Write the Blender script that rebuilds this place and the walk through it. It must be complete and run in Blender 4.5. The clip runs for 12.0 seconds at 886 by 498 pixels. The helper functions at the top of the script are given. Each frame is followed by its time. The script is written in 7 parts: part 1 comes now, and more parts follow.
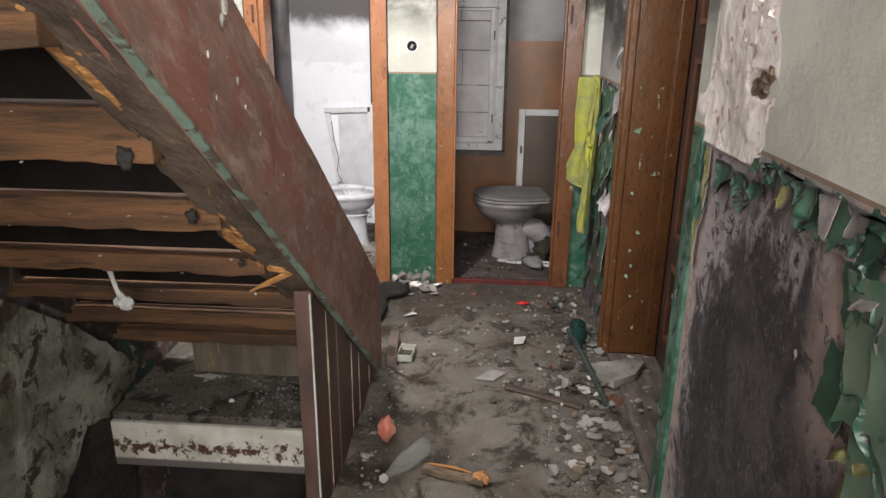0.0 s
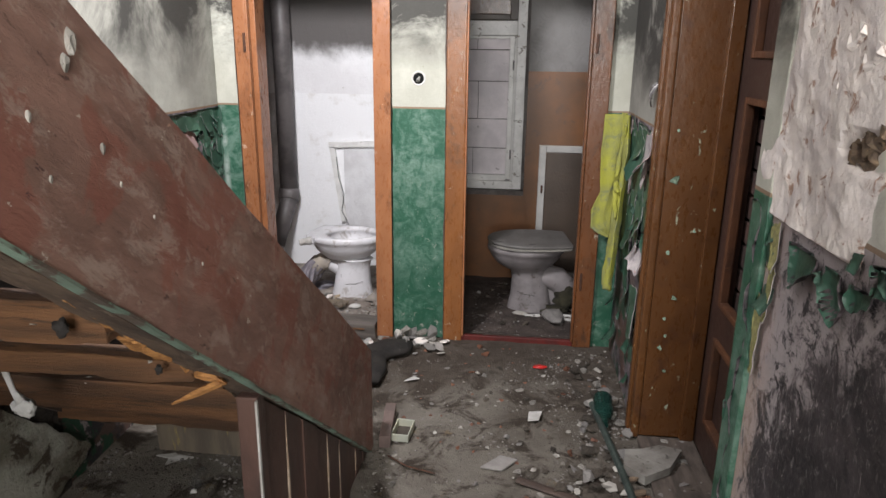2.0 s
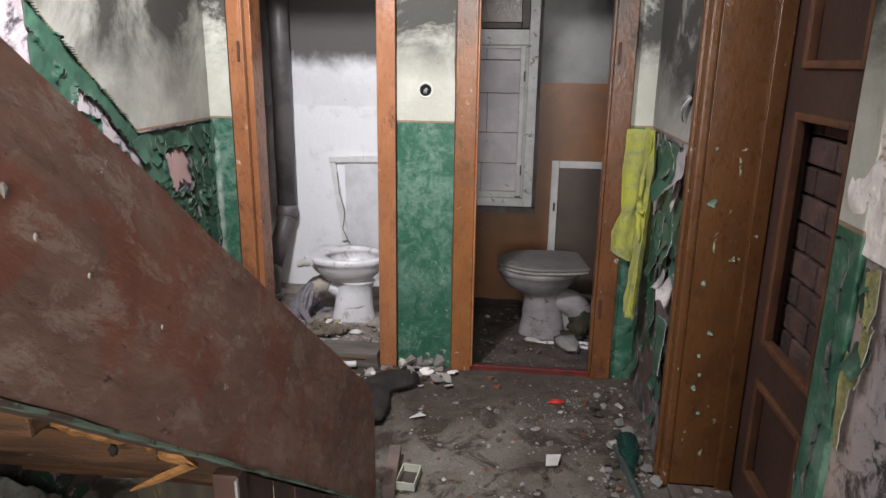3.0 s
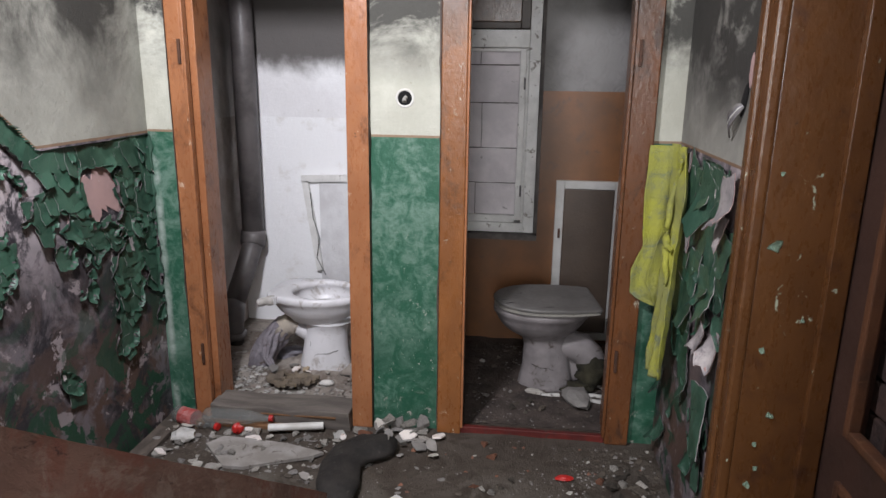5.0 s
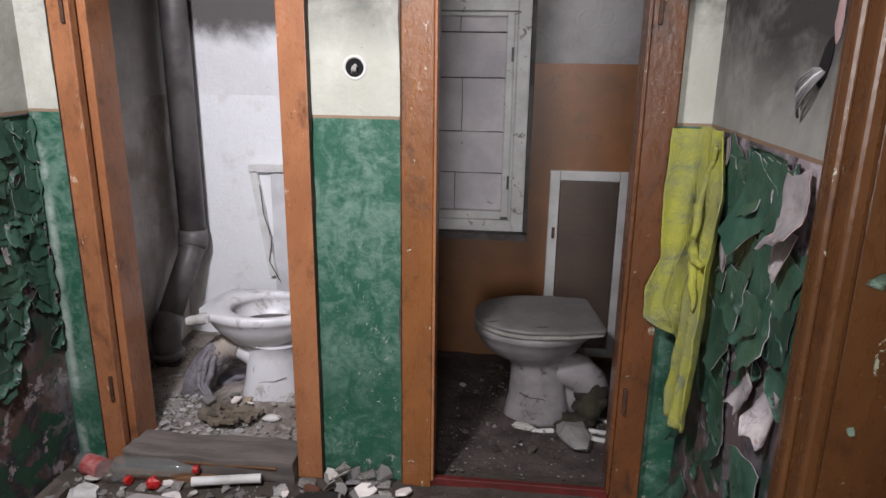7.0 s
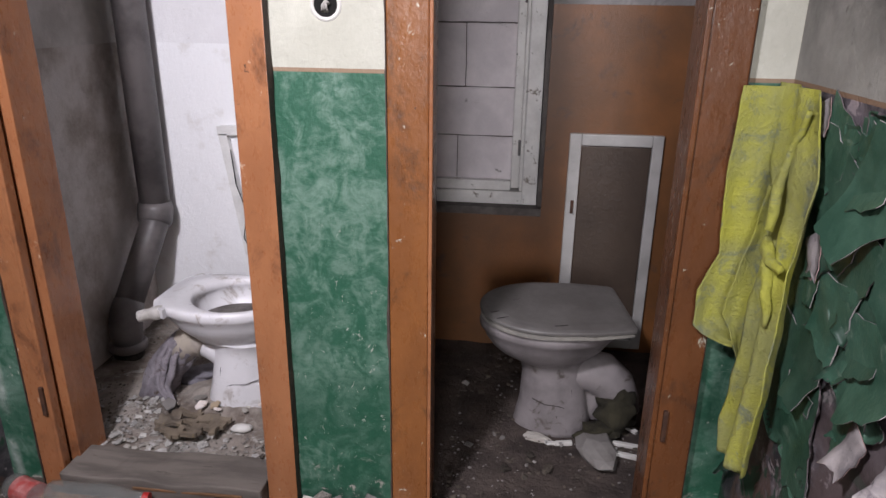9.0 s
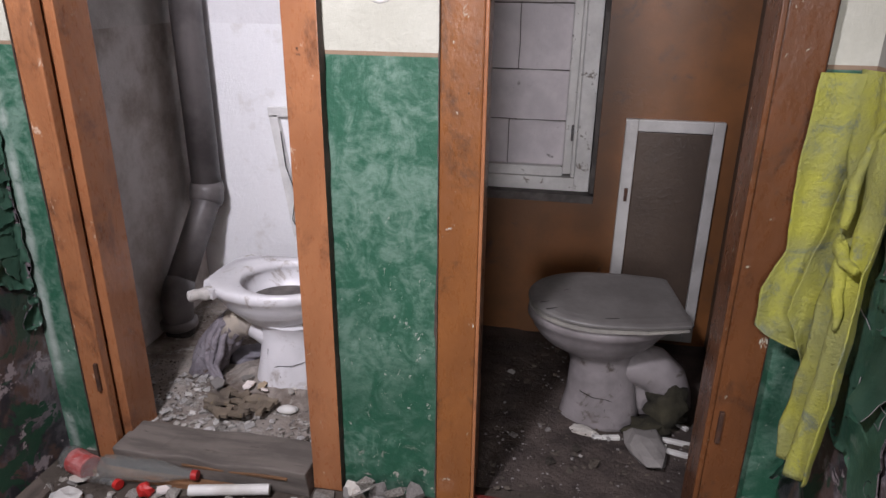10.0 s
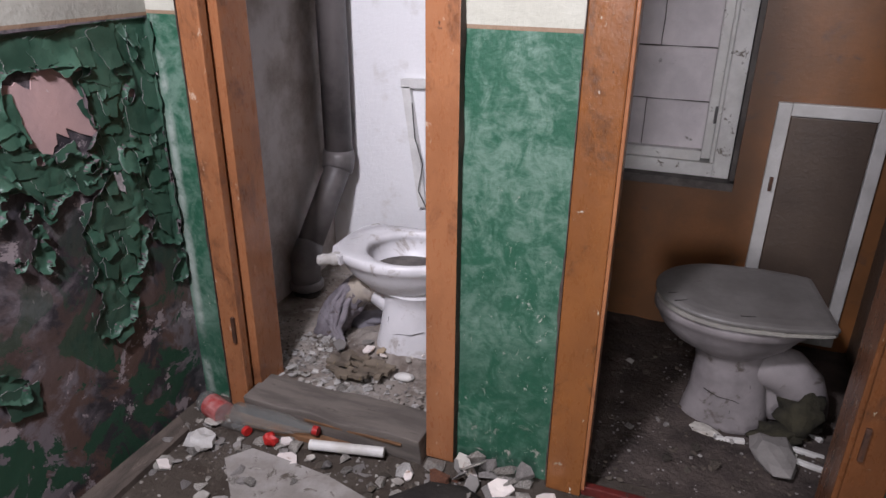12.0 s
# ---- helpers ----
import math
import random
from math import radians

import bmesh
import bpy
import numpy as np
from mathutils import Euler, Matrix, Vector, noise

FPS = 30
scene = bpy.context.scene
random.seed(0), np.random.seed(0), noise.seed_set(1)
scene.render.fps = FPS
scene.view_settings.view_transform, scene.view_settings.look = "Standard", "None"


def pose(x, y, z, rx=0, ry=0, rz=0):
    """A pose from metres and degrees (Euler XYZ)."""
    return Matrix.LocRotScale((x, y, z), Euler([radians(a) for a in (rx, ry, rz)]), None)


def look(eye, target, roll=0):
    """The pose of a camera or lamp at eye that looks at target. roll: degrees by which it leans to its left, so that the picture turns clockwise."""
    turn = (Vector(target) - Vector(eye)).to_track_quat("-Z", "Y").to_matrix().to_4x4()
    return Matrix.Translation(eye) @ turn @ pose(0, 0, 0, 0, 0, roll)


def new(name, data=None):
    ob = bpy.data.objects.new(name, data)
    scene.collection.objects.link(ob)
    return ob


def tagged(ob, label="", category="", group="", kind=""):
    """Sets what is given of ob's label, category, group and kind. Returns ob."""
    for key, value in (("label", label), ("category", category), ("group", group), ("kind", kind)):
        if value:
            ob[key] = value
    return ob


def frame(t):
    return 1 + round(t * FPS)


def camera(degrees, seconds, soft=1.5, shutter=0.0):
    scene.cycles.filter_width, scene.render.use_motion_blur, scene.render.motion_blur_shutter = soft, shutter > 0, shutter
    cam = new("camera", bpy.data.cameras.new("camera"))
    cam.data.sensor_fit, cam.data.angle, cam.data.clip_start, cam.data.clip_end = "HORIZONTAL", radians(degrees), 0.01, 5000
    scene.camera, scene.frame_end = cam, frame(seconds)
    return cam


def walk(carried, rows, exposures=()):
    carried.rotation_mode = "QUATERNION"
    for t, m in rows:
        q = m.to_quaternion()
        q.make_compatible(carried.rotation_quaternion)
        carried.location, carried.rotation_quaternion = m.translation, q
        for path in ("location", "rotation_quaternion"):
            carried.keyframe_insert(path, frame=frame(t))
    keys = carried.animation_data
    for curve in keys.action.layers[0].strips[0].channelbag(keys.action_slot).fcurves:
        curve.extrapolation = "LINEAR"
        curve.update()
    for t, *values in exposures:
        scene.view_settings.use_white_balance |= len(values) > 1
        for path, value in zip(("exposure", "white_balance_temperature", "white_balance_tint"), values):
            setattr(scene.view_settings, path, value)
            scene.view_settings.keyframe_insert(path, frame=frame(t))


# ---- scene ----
cam = camera(66.4, 12.0)
METRES, EYE, TILT, LEAN, TURN = 8.0, 1.5, 0.0, 0.0, 0.0
PATH = [
    (0, (0.257, 0.305, 1.447), (0.125, 2.2, 0.821), 0.6),
    (0.5, (0.255, 0.41, 1.448), (0.109, 2.309, 0.839), 0.7),
    (1, (0.267, 0.518, 1.46), (0.101, 2.421, 0.867), 0.7),
    (1.5, (0.304, 0.631, 1.466), (0.117, 2.537, 0.888), 0.7),
    (2, (0.308, 0.739, 1.47), (0.1, 2.648, 0.909), 0.7),
    (2.5, (0.269, 0.878, 1.461), (0.06, 2.79, 0.915), 0.8),
    (3, (0.248, 0.983, 1.463), (0.035, 2.899, 0.932), 0.8),
    (3.2, (0.251, 1.018, 1.465), (0.028, 2.935, 0.938), 1.0),
    (4.8, (0.256, 1.465, 1.441), (0.039, 3.388, 0.935), 0.6),
    (5, (0.249, 1.536, 1.428), (0.034, 3.461, 0.93), 0.8),
    (5.5, (0.241, 1.675, 1.412), (0.033, 3.601, 0.914), 0.8),
    (6, (0.248, 1.824, 1.399), (0.053, 3.75, 0.898), 0.8),
    (6.5, (0.269, 1.988, 1.382), (0.072, 3.908, 0.857), 0.8),
    (7, (0.279, 2.1, 1.375), (0.083, 4.014, 0.83), 0.8),
    (7.2, (0.277, 2.145, 1.374), (0.081, 4.056, 0.816), 0.8),
    (9, (0.249, 2.529, 1.341), (0.046, 4.402, 0.668), 0.8),
    (9.5, (0.243, 2.558, 1.348), (0.001, 4.414, 0.643), 0.8),
    (10, (0.23, 2.568, 1.348), (-0.099, 4.401, 0.619), 0.7),
    (10.5, (0.223, 2.574, 1.35), (-0.207, 4.377, 0.6), 0.6),
    (11, (0.213, 2.576, 1.354), (-0.306, 4.347, 0.584), 0.6),
    (11.5, (0.198, 2.596, 1.354), (-0.393, 4.334, 0.561), 0.5),
    (12, (0.192, 2.578, 1.355), (-0.449, 4.293, 0.549), 0.5),
]
walk(cam, [(t, look(eye, target, roll)) for t, eye, target, roll in PATH], exposures=((0.0, 0.2, 6450, 10), (2.5, 0.0, 6350, 10), (5.0, -0.15, 6200, 11), (7.0, -0.1, 6200, 13), (9.0, 0.0, 6250, 17), (12.0, -0.05, 6150, 18)))

import collections

# ---- light ----
world = bpy.data.worlds.new("world")
scene.world = world
world.use_nodes = True
wbg = world.node_tree.nodes["Background"]
sky = world.node_tree.nodes.new("ShaderNodeTexSky")
sky.sky_type, sky.sun_disc, sky.sun_elevation, sky.sun_rotation = "NISHITA", False, radians(35), radians(200)
world.node_tree.links.new(sky.outputs[0], wbg.inputs[0])
wbg.inputs[1].default_value = 0.1


def area(name, m, w, h, power, color):
    d = bpy.data.lights.new(name, "AREA")
    d.shape, d.size, d.size_y, d.energy, d.color = "RECTANGLE", w, h, power, color
    ob = new(name, d)
    ob.matrix_world = m
    return ob


# added fill lights with no real source: one from behind, two up high
area("rear_fill_light", look((0.3, -1.42, 1.8), (0.0, 3.0, 0.9)), 1.1, 1.5, 122, (1.0, 0.98, 0.96))
area("high_fill_light", look((-0.50, 2.45, 2.34), (-1.25, 4.4, 0.5)), 0.2, 0.2, 69, (1.0, 0.975, 1.0))
area("high_fill_light", look((0.10, 1.75, 2.42), (-0.10, 3.9, 0.6)), 0.22, 0.22, 6.0, (1.0, 0.97, 0.98))
scene.view_settings.exposure = 0.0


# ---- materials ----
def nodes_of(name):
    m = bpy.data.materials.new(name)
    m.use_nodes = True
    nt = m.node_tree
    b = nt.nodes["Principled BSDF"]
    return m, nt, b


def tex_noise(nt, co, scale, detail=6.0, rough=0.6, dist=0.0, stretch=None):
    n = nt.nodes.new("ShaderNodeTexNoise")
    n.inputs["Scale"].default_value = scale
    n.inputs["Detail"].default_value = detail
    n.inputs["Roughness"].default_value = rough
    n.inputs["Distortion"].default_value = dist
    if stretch:
        mp = nt.nodes.new("ShaderNodeMapping")
        mp.inputs["Scale"].default_value = stretch
        nt.links.new(co, mp.inputs[0])
        co = mp.outputs[0]
    nt.links.new(co, n.inputs["Vector"])
    return n.outputs["Fac"]


def ramp(nt, fac, lo, hi):
    r = nt.nodes.new("ShaderNodeMapRange")
    r.interpolation_type = "SMOOTHSTEP"
    r.inputs[1].default_value, r.inputs[2].default_value = lo, hi
    nt.links.new(fac, r.inputs[0])
    return r.outputs[0]


def mixc(nt, fac, a, b, mode="MIX"):
    m = nt.nodes.new("ShaderNodeMix")
    m.data_type, m.blend_type = "RGBA", mode
    if isinstance(fac, float):
        m.inputs[0].default_value = fac
    else:
        nt.links.new(fac, m.inputs[0])
    for s, v in ((6, a), (7, b)):
        if isinstance(v, tuple):
            m.inputs[s].default_value = (*v, 1)
        else:
            nt.links.new(v, m.inputs[s])
    return m.outputs[2]


def mth(nt, op, a, b=0.0, c=0.0):
    m = nt.nodes.new("ShaderNodeMath")
    m.operation = op
    for i, v in enumerate((a, b, c)):
        if isinstance(v, (int, float)):
            m.inputs[i].default_value = v
        else:
            nt.links.new(v, m.inputs[i])
    return m.outputs[0]


def bump(nt, b, height, dist, strength=1.0, prev=None):
    n = nt.nodes.new("ShaderNodeBump")
    n.inputs["Distance"].default_value = dist
    n.inputs["Strength"].default_value = strength
    nt.links.new(height, n.inputs["Height"])
    if prev:
        nt.links.new(prev, n.inputs["Normal"])
    nt.links.new(n.outputs[0], b.inputs["Normal"])
    return n.outputs[0]


def coords(nt, kind="Position"):
    if kind == "Position":
        return nt.nodes.new("ShaderNodeNewGeometry").outputs["Position"]
    return nt.nodes.new("ShaderNodeTexCoord").outputs[kind]


def axes(nt, co):
    s = nt.nodes.new("ShaderNodeSeparateXYZ")
    nt.links.new(co, s.inputs[0])
    return s.outputs


def simple(name, c1, c2, scale=8.0, rough=0.6, c3=None, t3=(0.6, 0.7), bumpd=0.002, metal=0.0, stretch=None, kind="Object", bscale=60.0, spec=0.4, tint=0.0):
    """Two tones mixed by noise, a third one as stains, with fine relief."""
    m, nt, b = nodes_of(name)
    co = coords(nt, kind)
    col = mixc(nt, ramp(nt, tex_noise(nt, co, scale, stretch=stretch), 0.35, 0.65), c1, c2)
    if c3:
        col = mixc(nt, ramp(nt, tex_noise(nt, co, scale * 2.3, 8, 0.7, 0.6, stretch), *t3), col, c3)
    if tint:
        oi = nt.nodes.new("ShaderNodeObjectInfo").outputs["Random"]
        hv = nt.nodes.new("ShaderNodeHueSaturation")
        nt.links.new(mth(nt, "MULTIPLY_ADD", oi, tint, 1 - tint / 2), hv.inputs["Value"])
        nt.links.new(col, hv.inputs["Color"])
        col = hv.outputs[0]
    nt.links.new(col, b.inputs["Base Color"])
    fine = tex_noise(nt, co, bscale, 8, 0.65, 0, stretch)
    r = mth(nt, "MULTIPLY_ADD", fine, 0.35, rough - 0.17)
    nt.links.new(r, b.inputs["Roughness"])
    b.inputs["Metallic"].default_value = metal
    b.inputs["Specular IOR Level"].default_value = spec
    h = mth(nt, "ADD", fine, mth(nt, "MULTIPLY", tex_noise(nt, co, scale * 1.5, 5), 2.0))
    bump(nt, b, h, bumpd)
    return m


M = {}
M["cream"] = simple("cream_wall_paint", (0.62, 0.61, 0.54), (0.50, 0.49, 0.43), 3, 0.75, kind="Position", bumpd=0.0012)
M["grey"] = simple("grey_wall_paint", (0.33, 0.32, 0.27), (0.24, 0.23, 0.20), 3, 0.8, kind="Position", bumpd=0.002)
M["brownfr"] = simple("brown_gloss_paint", (0.19, 0.072, 0.026), (0.14, 0.052, 0.02), 5, 0.4, (0.07, 0.035, 0.022), (0.62, 0.72), kind="Position", bumpd=0.001)
M["orangefr"] = simple("orange_brown_gloss_paint", (0.42, 0.18, 0.075), (0.34, 0.14, 0.055), 5, 0.4, (0.55, 0.36, 0.25), (0.66, 0.74), kind="Position", bumpd=0.001)
M["dark"] = simple("dark_rough_surface", (0.05, 0.042, 0.035), (0.025, 0.022, 0.02), 6, 0.9, kind="Position", bumpd=0.01)
M["white"] = simple("white_gloss_paint", (0.82, 0.81, 0.79), (0.66, 0.65, 0.63), 9, 0.35, (0.22, 0.19, 0.16), (0.60, 0.66), kind="Position")
M["floor"] = simple("dirty_concrete", (0.15, 0.13, 0.11), (0.08, 0.068, 0.055), 2.2, 0.8, (0.22, 0.2, 0.18), (0.6, 0.75), kind="Position", bumpd=0.004)
M["wood"] = simple("old_pine", (0.185, 0.088, 0.038), (0.070, 0.036, 0.019), 5, 0.62, (0.040, 0.023, 0.014), (0.52, 0.68), kind="Position", stretch=(0.45, 2.4, 4.5), bumpd=0.006)
M["ceramic"] = simple("dusty_white_ceramic", (0.76, 0.75, 0.77), (0.64, 0.63, 0.64), 5, 0.32, (0.36, 0.32, 0.29), (0.54, 0.68), bumpd=0.0006)
M["green"] = simple("green_oil_paint", (0.035, 0.15, 0.085), (0.10, 0.24, 0.16), 9, 0.35, kind="Position", bumpd=0.001)
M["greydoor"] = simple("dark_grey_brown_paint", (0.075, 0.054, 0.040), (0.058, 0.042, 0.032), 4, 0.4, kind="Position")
M["yellow"] = simple("yellow_cloth", (0.37, 0.365, 0.05), (0.27, 0.275, 0.09), 7, 0.9, (0.17, 0.19, 0.12), (0.50, 0.68), bumpd=0.006, bscale=130)


# ---- materials of walls ----
def soot(nt, col, co, amount, dark=(0.03, 0.028, 0.025)):
    return mixc(nt, amount, col, dark)


def band(nt, s, lo, hi):
    r = nt.nodes.new("ShaderNodeMapRange")
    r.inputs[1].default_value, r.inputs[2].default_value = lo, hi
    nt.links.new(s, r.inputs[0])
    return r.outputs[0]


def green_coat(nt, co, light=1.0):
    """Oil paint put on in curls: two greens that swirl into each other, specks of bare plaster low down."""
    sw = tex_noise(nt, co, 12, 8, 0.7, 1.1, (1.3, 1, 1))
    fine = tex_noise(nt, co, 36, 6, 0.65, 1.0, (1, 1, 1.6))
    big = tex_noise(nt, co, 4, 4)
    f = mth(nt, "ADD", mth(nt, "ADD", mth(nt, "MULTIPLY", sw, 0.5), mth(nt, "MULTIPLY", big, 0.25)), mth(nt, "MULTIPLY", fine, 0.22))
    a = mixc(nt, ramp(nt, f, 0.41, 0.58), (0.024 * light, 0.095 * light, 0.056 * light), (0.13 * light, 0.215 * light, 0.165 * light))
    # pale corner band: worn paint with its gloss highlight painted in
    worn = mth(nt, "MULTIPLY", band(nt, mth(nt, "ABSOLUTE", mth(nt, "ADD", axes(nt, co)[0], 1.178)), 0.020, 0.004), ramp(nt, tex_noise(nt, co, 7, 7, 0.7), 0.36, 0.54))
    a = mixc(nt, mth(nt, "MULTIPLY", worn, 0.7), a, (0.42, 0.46, 0.42))
    z = axes(nt, co)[2]
    a = mixc(nt, mth(nt, "MULTIPLY", mth(nt, "MULTIPLY", band(nt, z, 0.95, 0.15), ramp(nt, tex_noise(nt, co, 5, 7, 0.65, 0.8), 0.35, 0.6)), 0.7), a, (0.016, 0.070, 0.040))
    chips = ramp(nt, tex_noise(nt, co, 60, 6, 0.75, 1.2, (1, 1, 0.6)), 0.635, 0.66)
    low = mth(nt, "MULTIPLY", band(nt, z, 1.0, 0.6), ramp(nt, tex_noise(nt, co, 6, 4), 0.42, 0.58))
    a = mixc(nt, mth(nt, "MULTIPLY", ramp(nt, tex_noise(nt, co, 22, 7, 0.7, 0.5), 0.60, 0.64), band(nt, z, 0.2, 0.05)), a, (0.36, 0.33, 0.29))
    return mixc(nt, mth(nt, "MULTIPLY", chips, low), a, (0.5, 0.48, 0.42))


def wall_mat(name, upper1, upper2, lower, line=True, dado=None, soot_lo=1.35, soot_hi=2.0, soot_n=0.6, rough_lo=0.35, top_mix=None):
    m, nt, b = nodes_of(name)
    co = coords(nt)
    x, y, z = axes(nt, co)
    up = mixc(nt, ramp(nt, tex_noise(nt, co, 2.6, 6, 0.65), 0.35, 0.65), upper1, upper2)
    up = mixc(nt, ramp(nt, tex_noise(nt, co, 28, 8, 0.75), 0.60, 0.74), up, (upper2[0] * 0.6, upper2[1] * 0.58, upper2[2] * 0.52))
    if top_mix:
        up = top_mix(nt, co, x, y, z, up)
    so = mth(nt, "MULTIPLY", band(nt, z, soot_lo, soot_hi), ramp(nt, tex_noise(nt, co, 2.3, 7, 0.7, 0.5), 0.30, 0.30 + soot_n))
    up = soot(nt, up, co, mth(nt, "MINIMUM", mth(nt, "MULTIPLY", so, 1.9), 0.93))
    edge = dado(nt, x, y) if dado else 1.2
    d = mth(nt, "SUBTRACT", z, edge)
    lowc = lower(nt, co, x, y, z)
    fac = ramp(nt, d, -0.0012, 0.0012)
    col = mixc(nt, fac, lowc, up)
    if line:
        on = mth(nt, "LESS_THAN", mth(nt, "ABSOLUTE", mth(nt, "SUBTRACT", d, 0.004)), 0.0045)
        col = mixc(nt, mth(nt, "MULTIPLY", on, 0.8), col, (0.20, 0.105, 0.05))
    nt.links.new(col, b.inputs["Base Color"])
    fine = tex_noise(nt, co, 70, 8, 0.7)
    rg = mth(nt, "MULTIPLY_ADD", fac, 0.75 - rough_lo, rough_lo)
    nt.links.new(mth(nt, "ADD", rg, mth(nt, "MULTIPLY_ADD", fine, 0.3, -0.15)), b.inputs["Roughness"])
    b.inputs["Specular IOR Level"].default_value = 0.35
    h = mth(nt, "ADD", fine, mth(nt, "MULTIPLY", tex_noise(nt, co, 9, 6, 0.6), 2.5))
    bump(nt, b, h, 0.0022)
    return m


def burnt_lower(nt, co, x, y, z):
    """Bare plaster where the dado came off: black, lilac grey and pinkish brown patches, scraps of green paint."""
    c = mixc(nt, ramp(nt, tex_noise(nt, co, 3.6, 8, 0.68, 0.5), 0.42, 0.56), (0.032, 0.029, 0.034), (0.165, 0.142, 0.153))
    low = band(nt, z, 0.85, 0.3)
    c = mixc(nt, mth(nt, "MULTIPLY", low, ramp(nt, tex_noise(nt, co, 5.5, 8, 0.7, 0.6), 0.44, 0.54)), c, (0.10, 0.062, 0.050))
    c = mixc(nt, mth(nt, "MULTIPLY", mth(nt, "MULTIPLY", band(nt, y, 3.62, 3.38), band(nt, z, 0.75, 1.0)), ramp(nt, tex_noise(nt, co, 9, 8, 0.72, 0.5), 0.42, 0.52)), c, (0.42, 0.37, 0.38))
    c = mixc(nt, ramp(nt, tex_noise(nt, co, 7.5, 7, 0.7, 0.3), 0.57, 0.60), c, (0.30, 0.255, 0.26))
    c = mixc(nt, mth(nt, "MULTIPLY", low, ramp(nt, tex_noise(nt, co, 6.2, 8, 0.66, 0.7), 0.53, 0.55)), c, (0.020, 0.062, 0.036))
    c = mixc(nt, ramp(nt, tex_noise(nt, co, 60, 4, 0.8, 0.2), 0.70, 0.76), c, (0.4, 0.37, 0.36))
    return mixc(nt, ramp(nt, tex_noise(nt, co, 6.5, 8, 0.7), 0.64, 0.74), c, (0.020, 0.017, 0.019))


def near_lower(nt, co, x, y, z):
    """Scorched black plaster with pale scratches, bare pinkish plaster beside the corner."""
    c = mixc(nt, ramp(nt, tex_noise(nt, co, 4, 7, 0.7, 0.4), 0.36, 0.66), (0.028, 0.025, 0.028), (0.10, 0.085, 0.09))
    top = mth(nt, "ADD", band(nt, z, 0.75, 1.22), band(nt, y, 1.75, 2.15))
    n = tex_noise(nt, co, 8, 9, 0.78, 0.9, (1, 1.3, 1))
    c = mixc(nt, ramp(nt, mth(nt, "MULTIPLY", n, mth(nt, "MULTIPLY_ADD", top, 0.78, 0.34)), 0.375, 0.50), c, (0.36, 0.32, 0.32))
    c = mixc(nt, ramp(nt, tex_noise(nt, co, 19, 9, 0.82, 0.5), 0.50, 0.58), c, (0.04, 0.036, 0.04))
    bare = mth(nt, "MULTIPLY", band(nt, y, 1.46, 1.34), band(nt, z, 0.72, 0.86))
    c = mixc(nt, mth(nt, "MULTIPLY", bare, ramp(nt, tex_noise(nt, co, 7, 8, 0.72, 0.4), 0.40, 0.46)), c, (0.50, 0.38, 0.35))
    edge = band(nt, y, 2.0, 2.16)
    c = mixc(nt, mth(nt, "MULTIPLY", edge, ramp(nt, n, 0.42, 0.5)), c, (0.46, 0.33, 0.27))
    scr = tex_noise(nt, co, 48, 8, 0.85, 0.6, (1, 1.5, 0.8))
    c = mixc(nt, mth(nt, "MULTIPLY", ramp(nt, scr, 0.56, 0.64), 0.75), c, (0.33, 0.295, 0.30))
    return mixc(nt, ramp(nt, tex_noise(nt, co, 70, 6, 0.8, 0.8, (1, 1.8, 0.8)), 0.60, 0.68), c, (0.50, 0.46, 0.45))


def near_top(nt, co, x, y, z, up):
    """Paint and plaster knocked off beside the corner: pinkish-white render with holes."""
    n = tex_noise(nt, co, 6, 8, 0.7, 0.3)
    edge = mth(nt, "ADD", y, mth(nt, "MULTIPLY_ADD", n, 0.16, -0.08))
    bare = mixc(nt, ramp(nt, tex_noise(nt, co, 12, 8, 0.7, 0.6), 0.42, 0.6), (0.80, 0.73, 0.67), (0.52, 0.48, 0.47))
    bare = mixc(nt, ramp(nt, tex_noise(nt, co, 17, 8, 0.75, 0.9), 0.62, 0.68), bare, (0.30, 0.19, 0.14))
    return mixc(nt, ramp(nt, edge, 1.765, 1.775), up, bare)


def stall_white(nt, co, x, y, z, up):
    """Whitewash that turns dark grey above an uneven line."""
    n = tex_noise(nt, co, 5, 6, 0.6, 0.3)
    return mixc(nt, ramp(nt, mth(nt, "ADD", z, mth(nt, "MULTIPLY_ADD", n, 0.24, -0.12)), 1.40, 1.52), up, (0.13, 0.12, 0.115))


def stair_dado(nt, x, y):
    return mth(nt, "ADD", mth(nt, "MULTIPLY", mth(nt, "MAXIMUM", mth(nt, "SUBTRACT", 3.43, y), 0.0), 0.85), 1.195)


def brown_lower(nt, co, x, y, z):
    c = mixc(nt, ramp(nt, tex_noise(nt, co, 2.5, 6, 0.6), 0.35, 0.65), (0.22, 0.088, 0.028), (0.13, 0.058, 0.022))
    c = mixc(nt, ramp(nt, tex_noise(nt, co, 8, 8, 0.7, 0.4), 0.56, 0.7), c, (0.09, 0.05, 0.032))
    return mixc(nt, ramp(nt, tex_noise(nt, co, 55, 6, 0.8), 0.70, 0.76), c, (0.3, 0.24, 0.2))


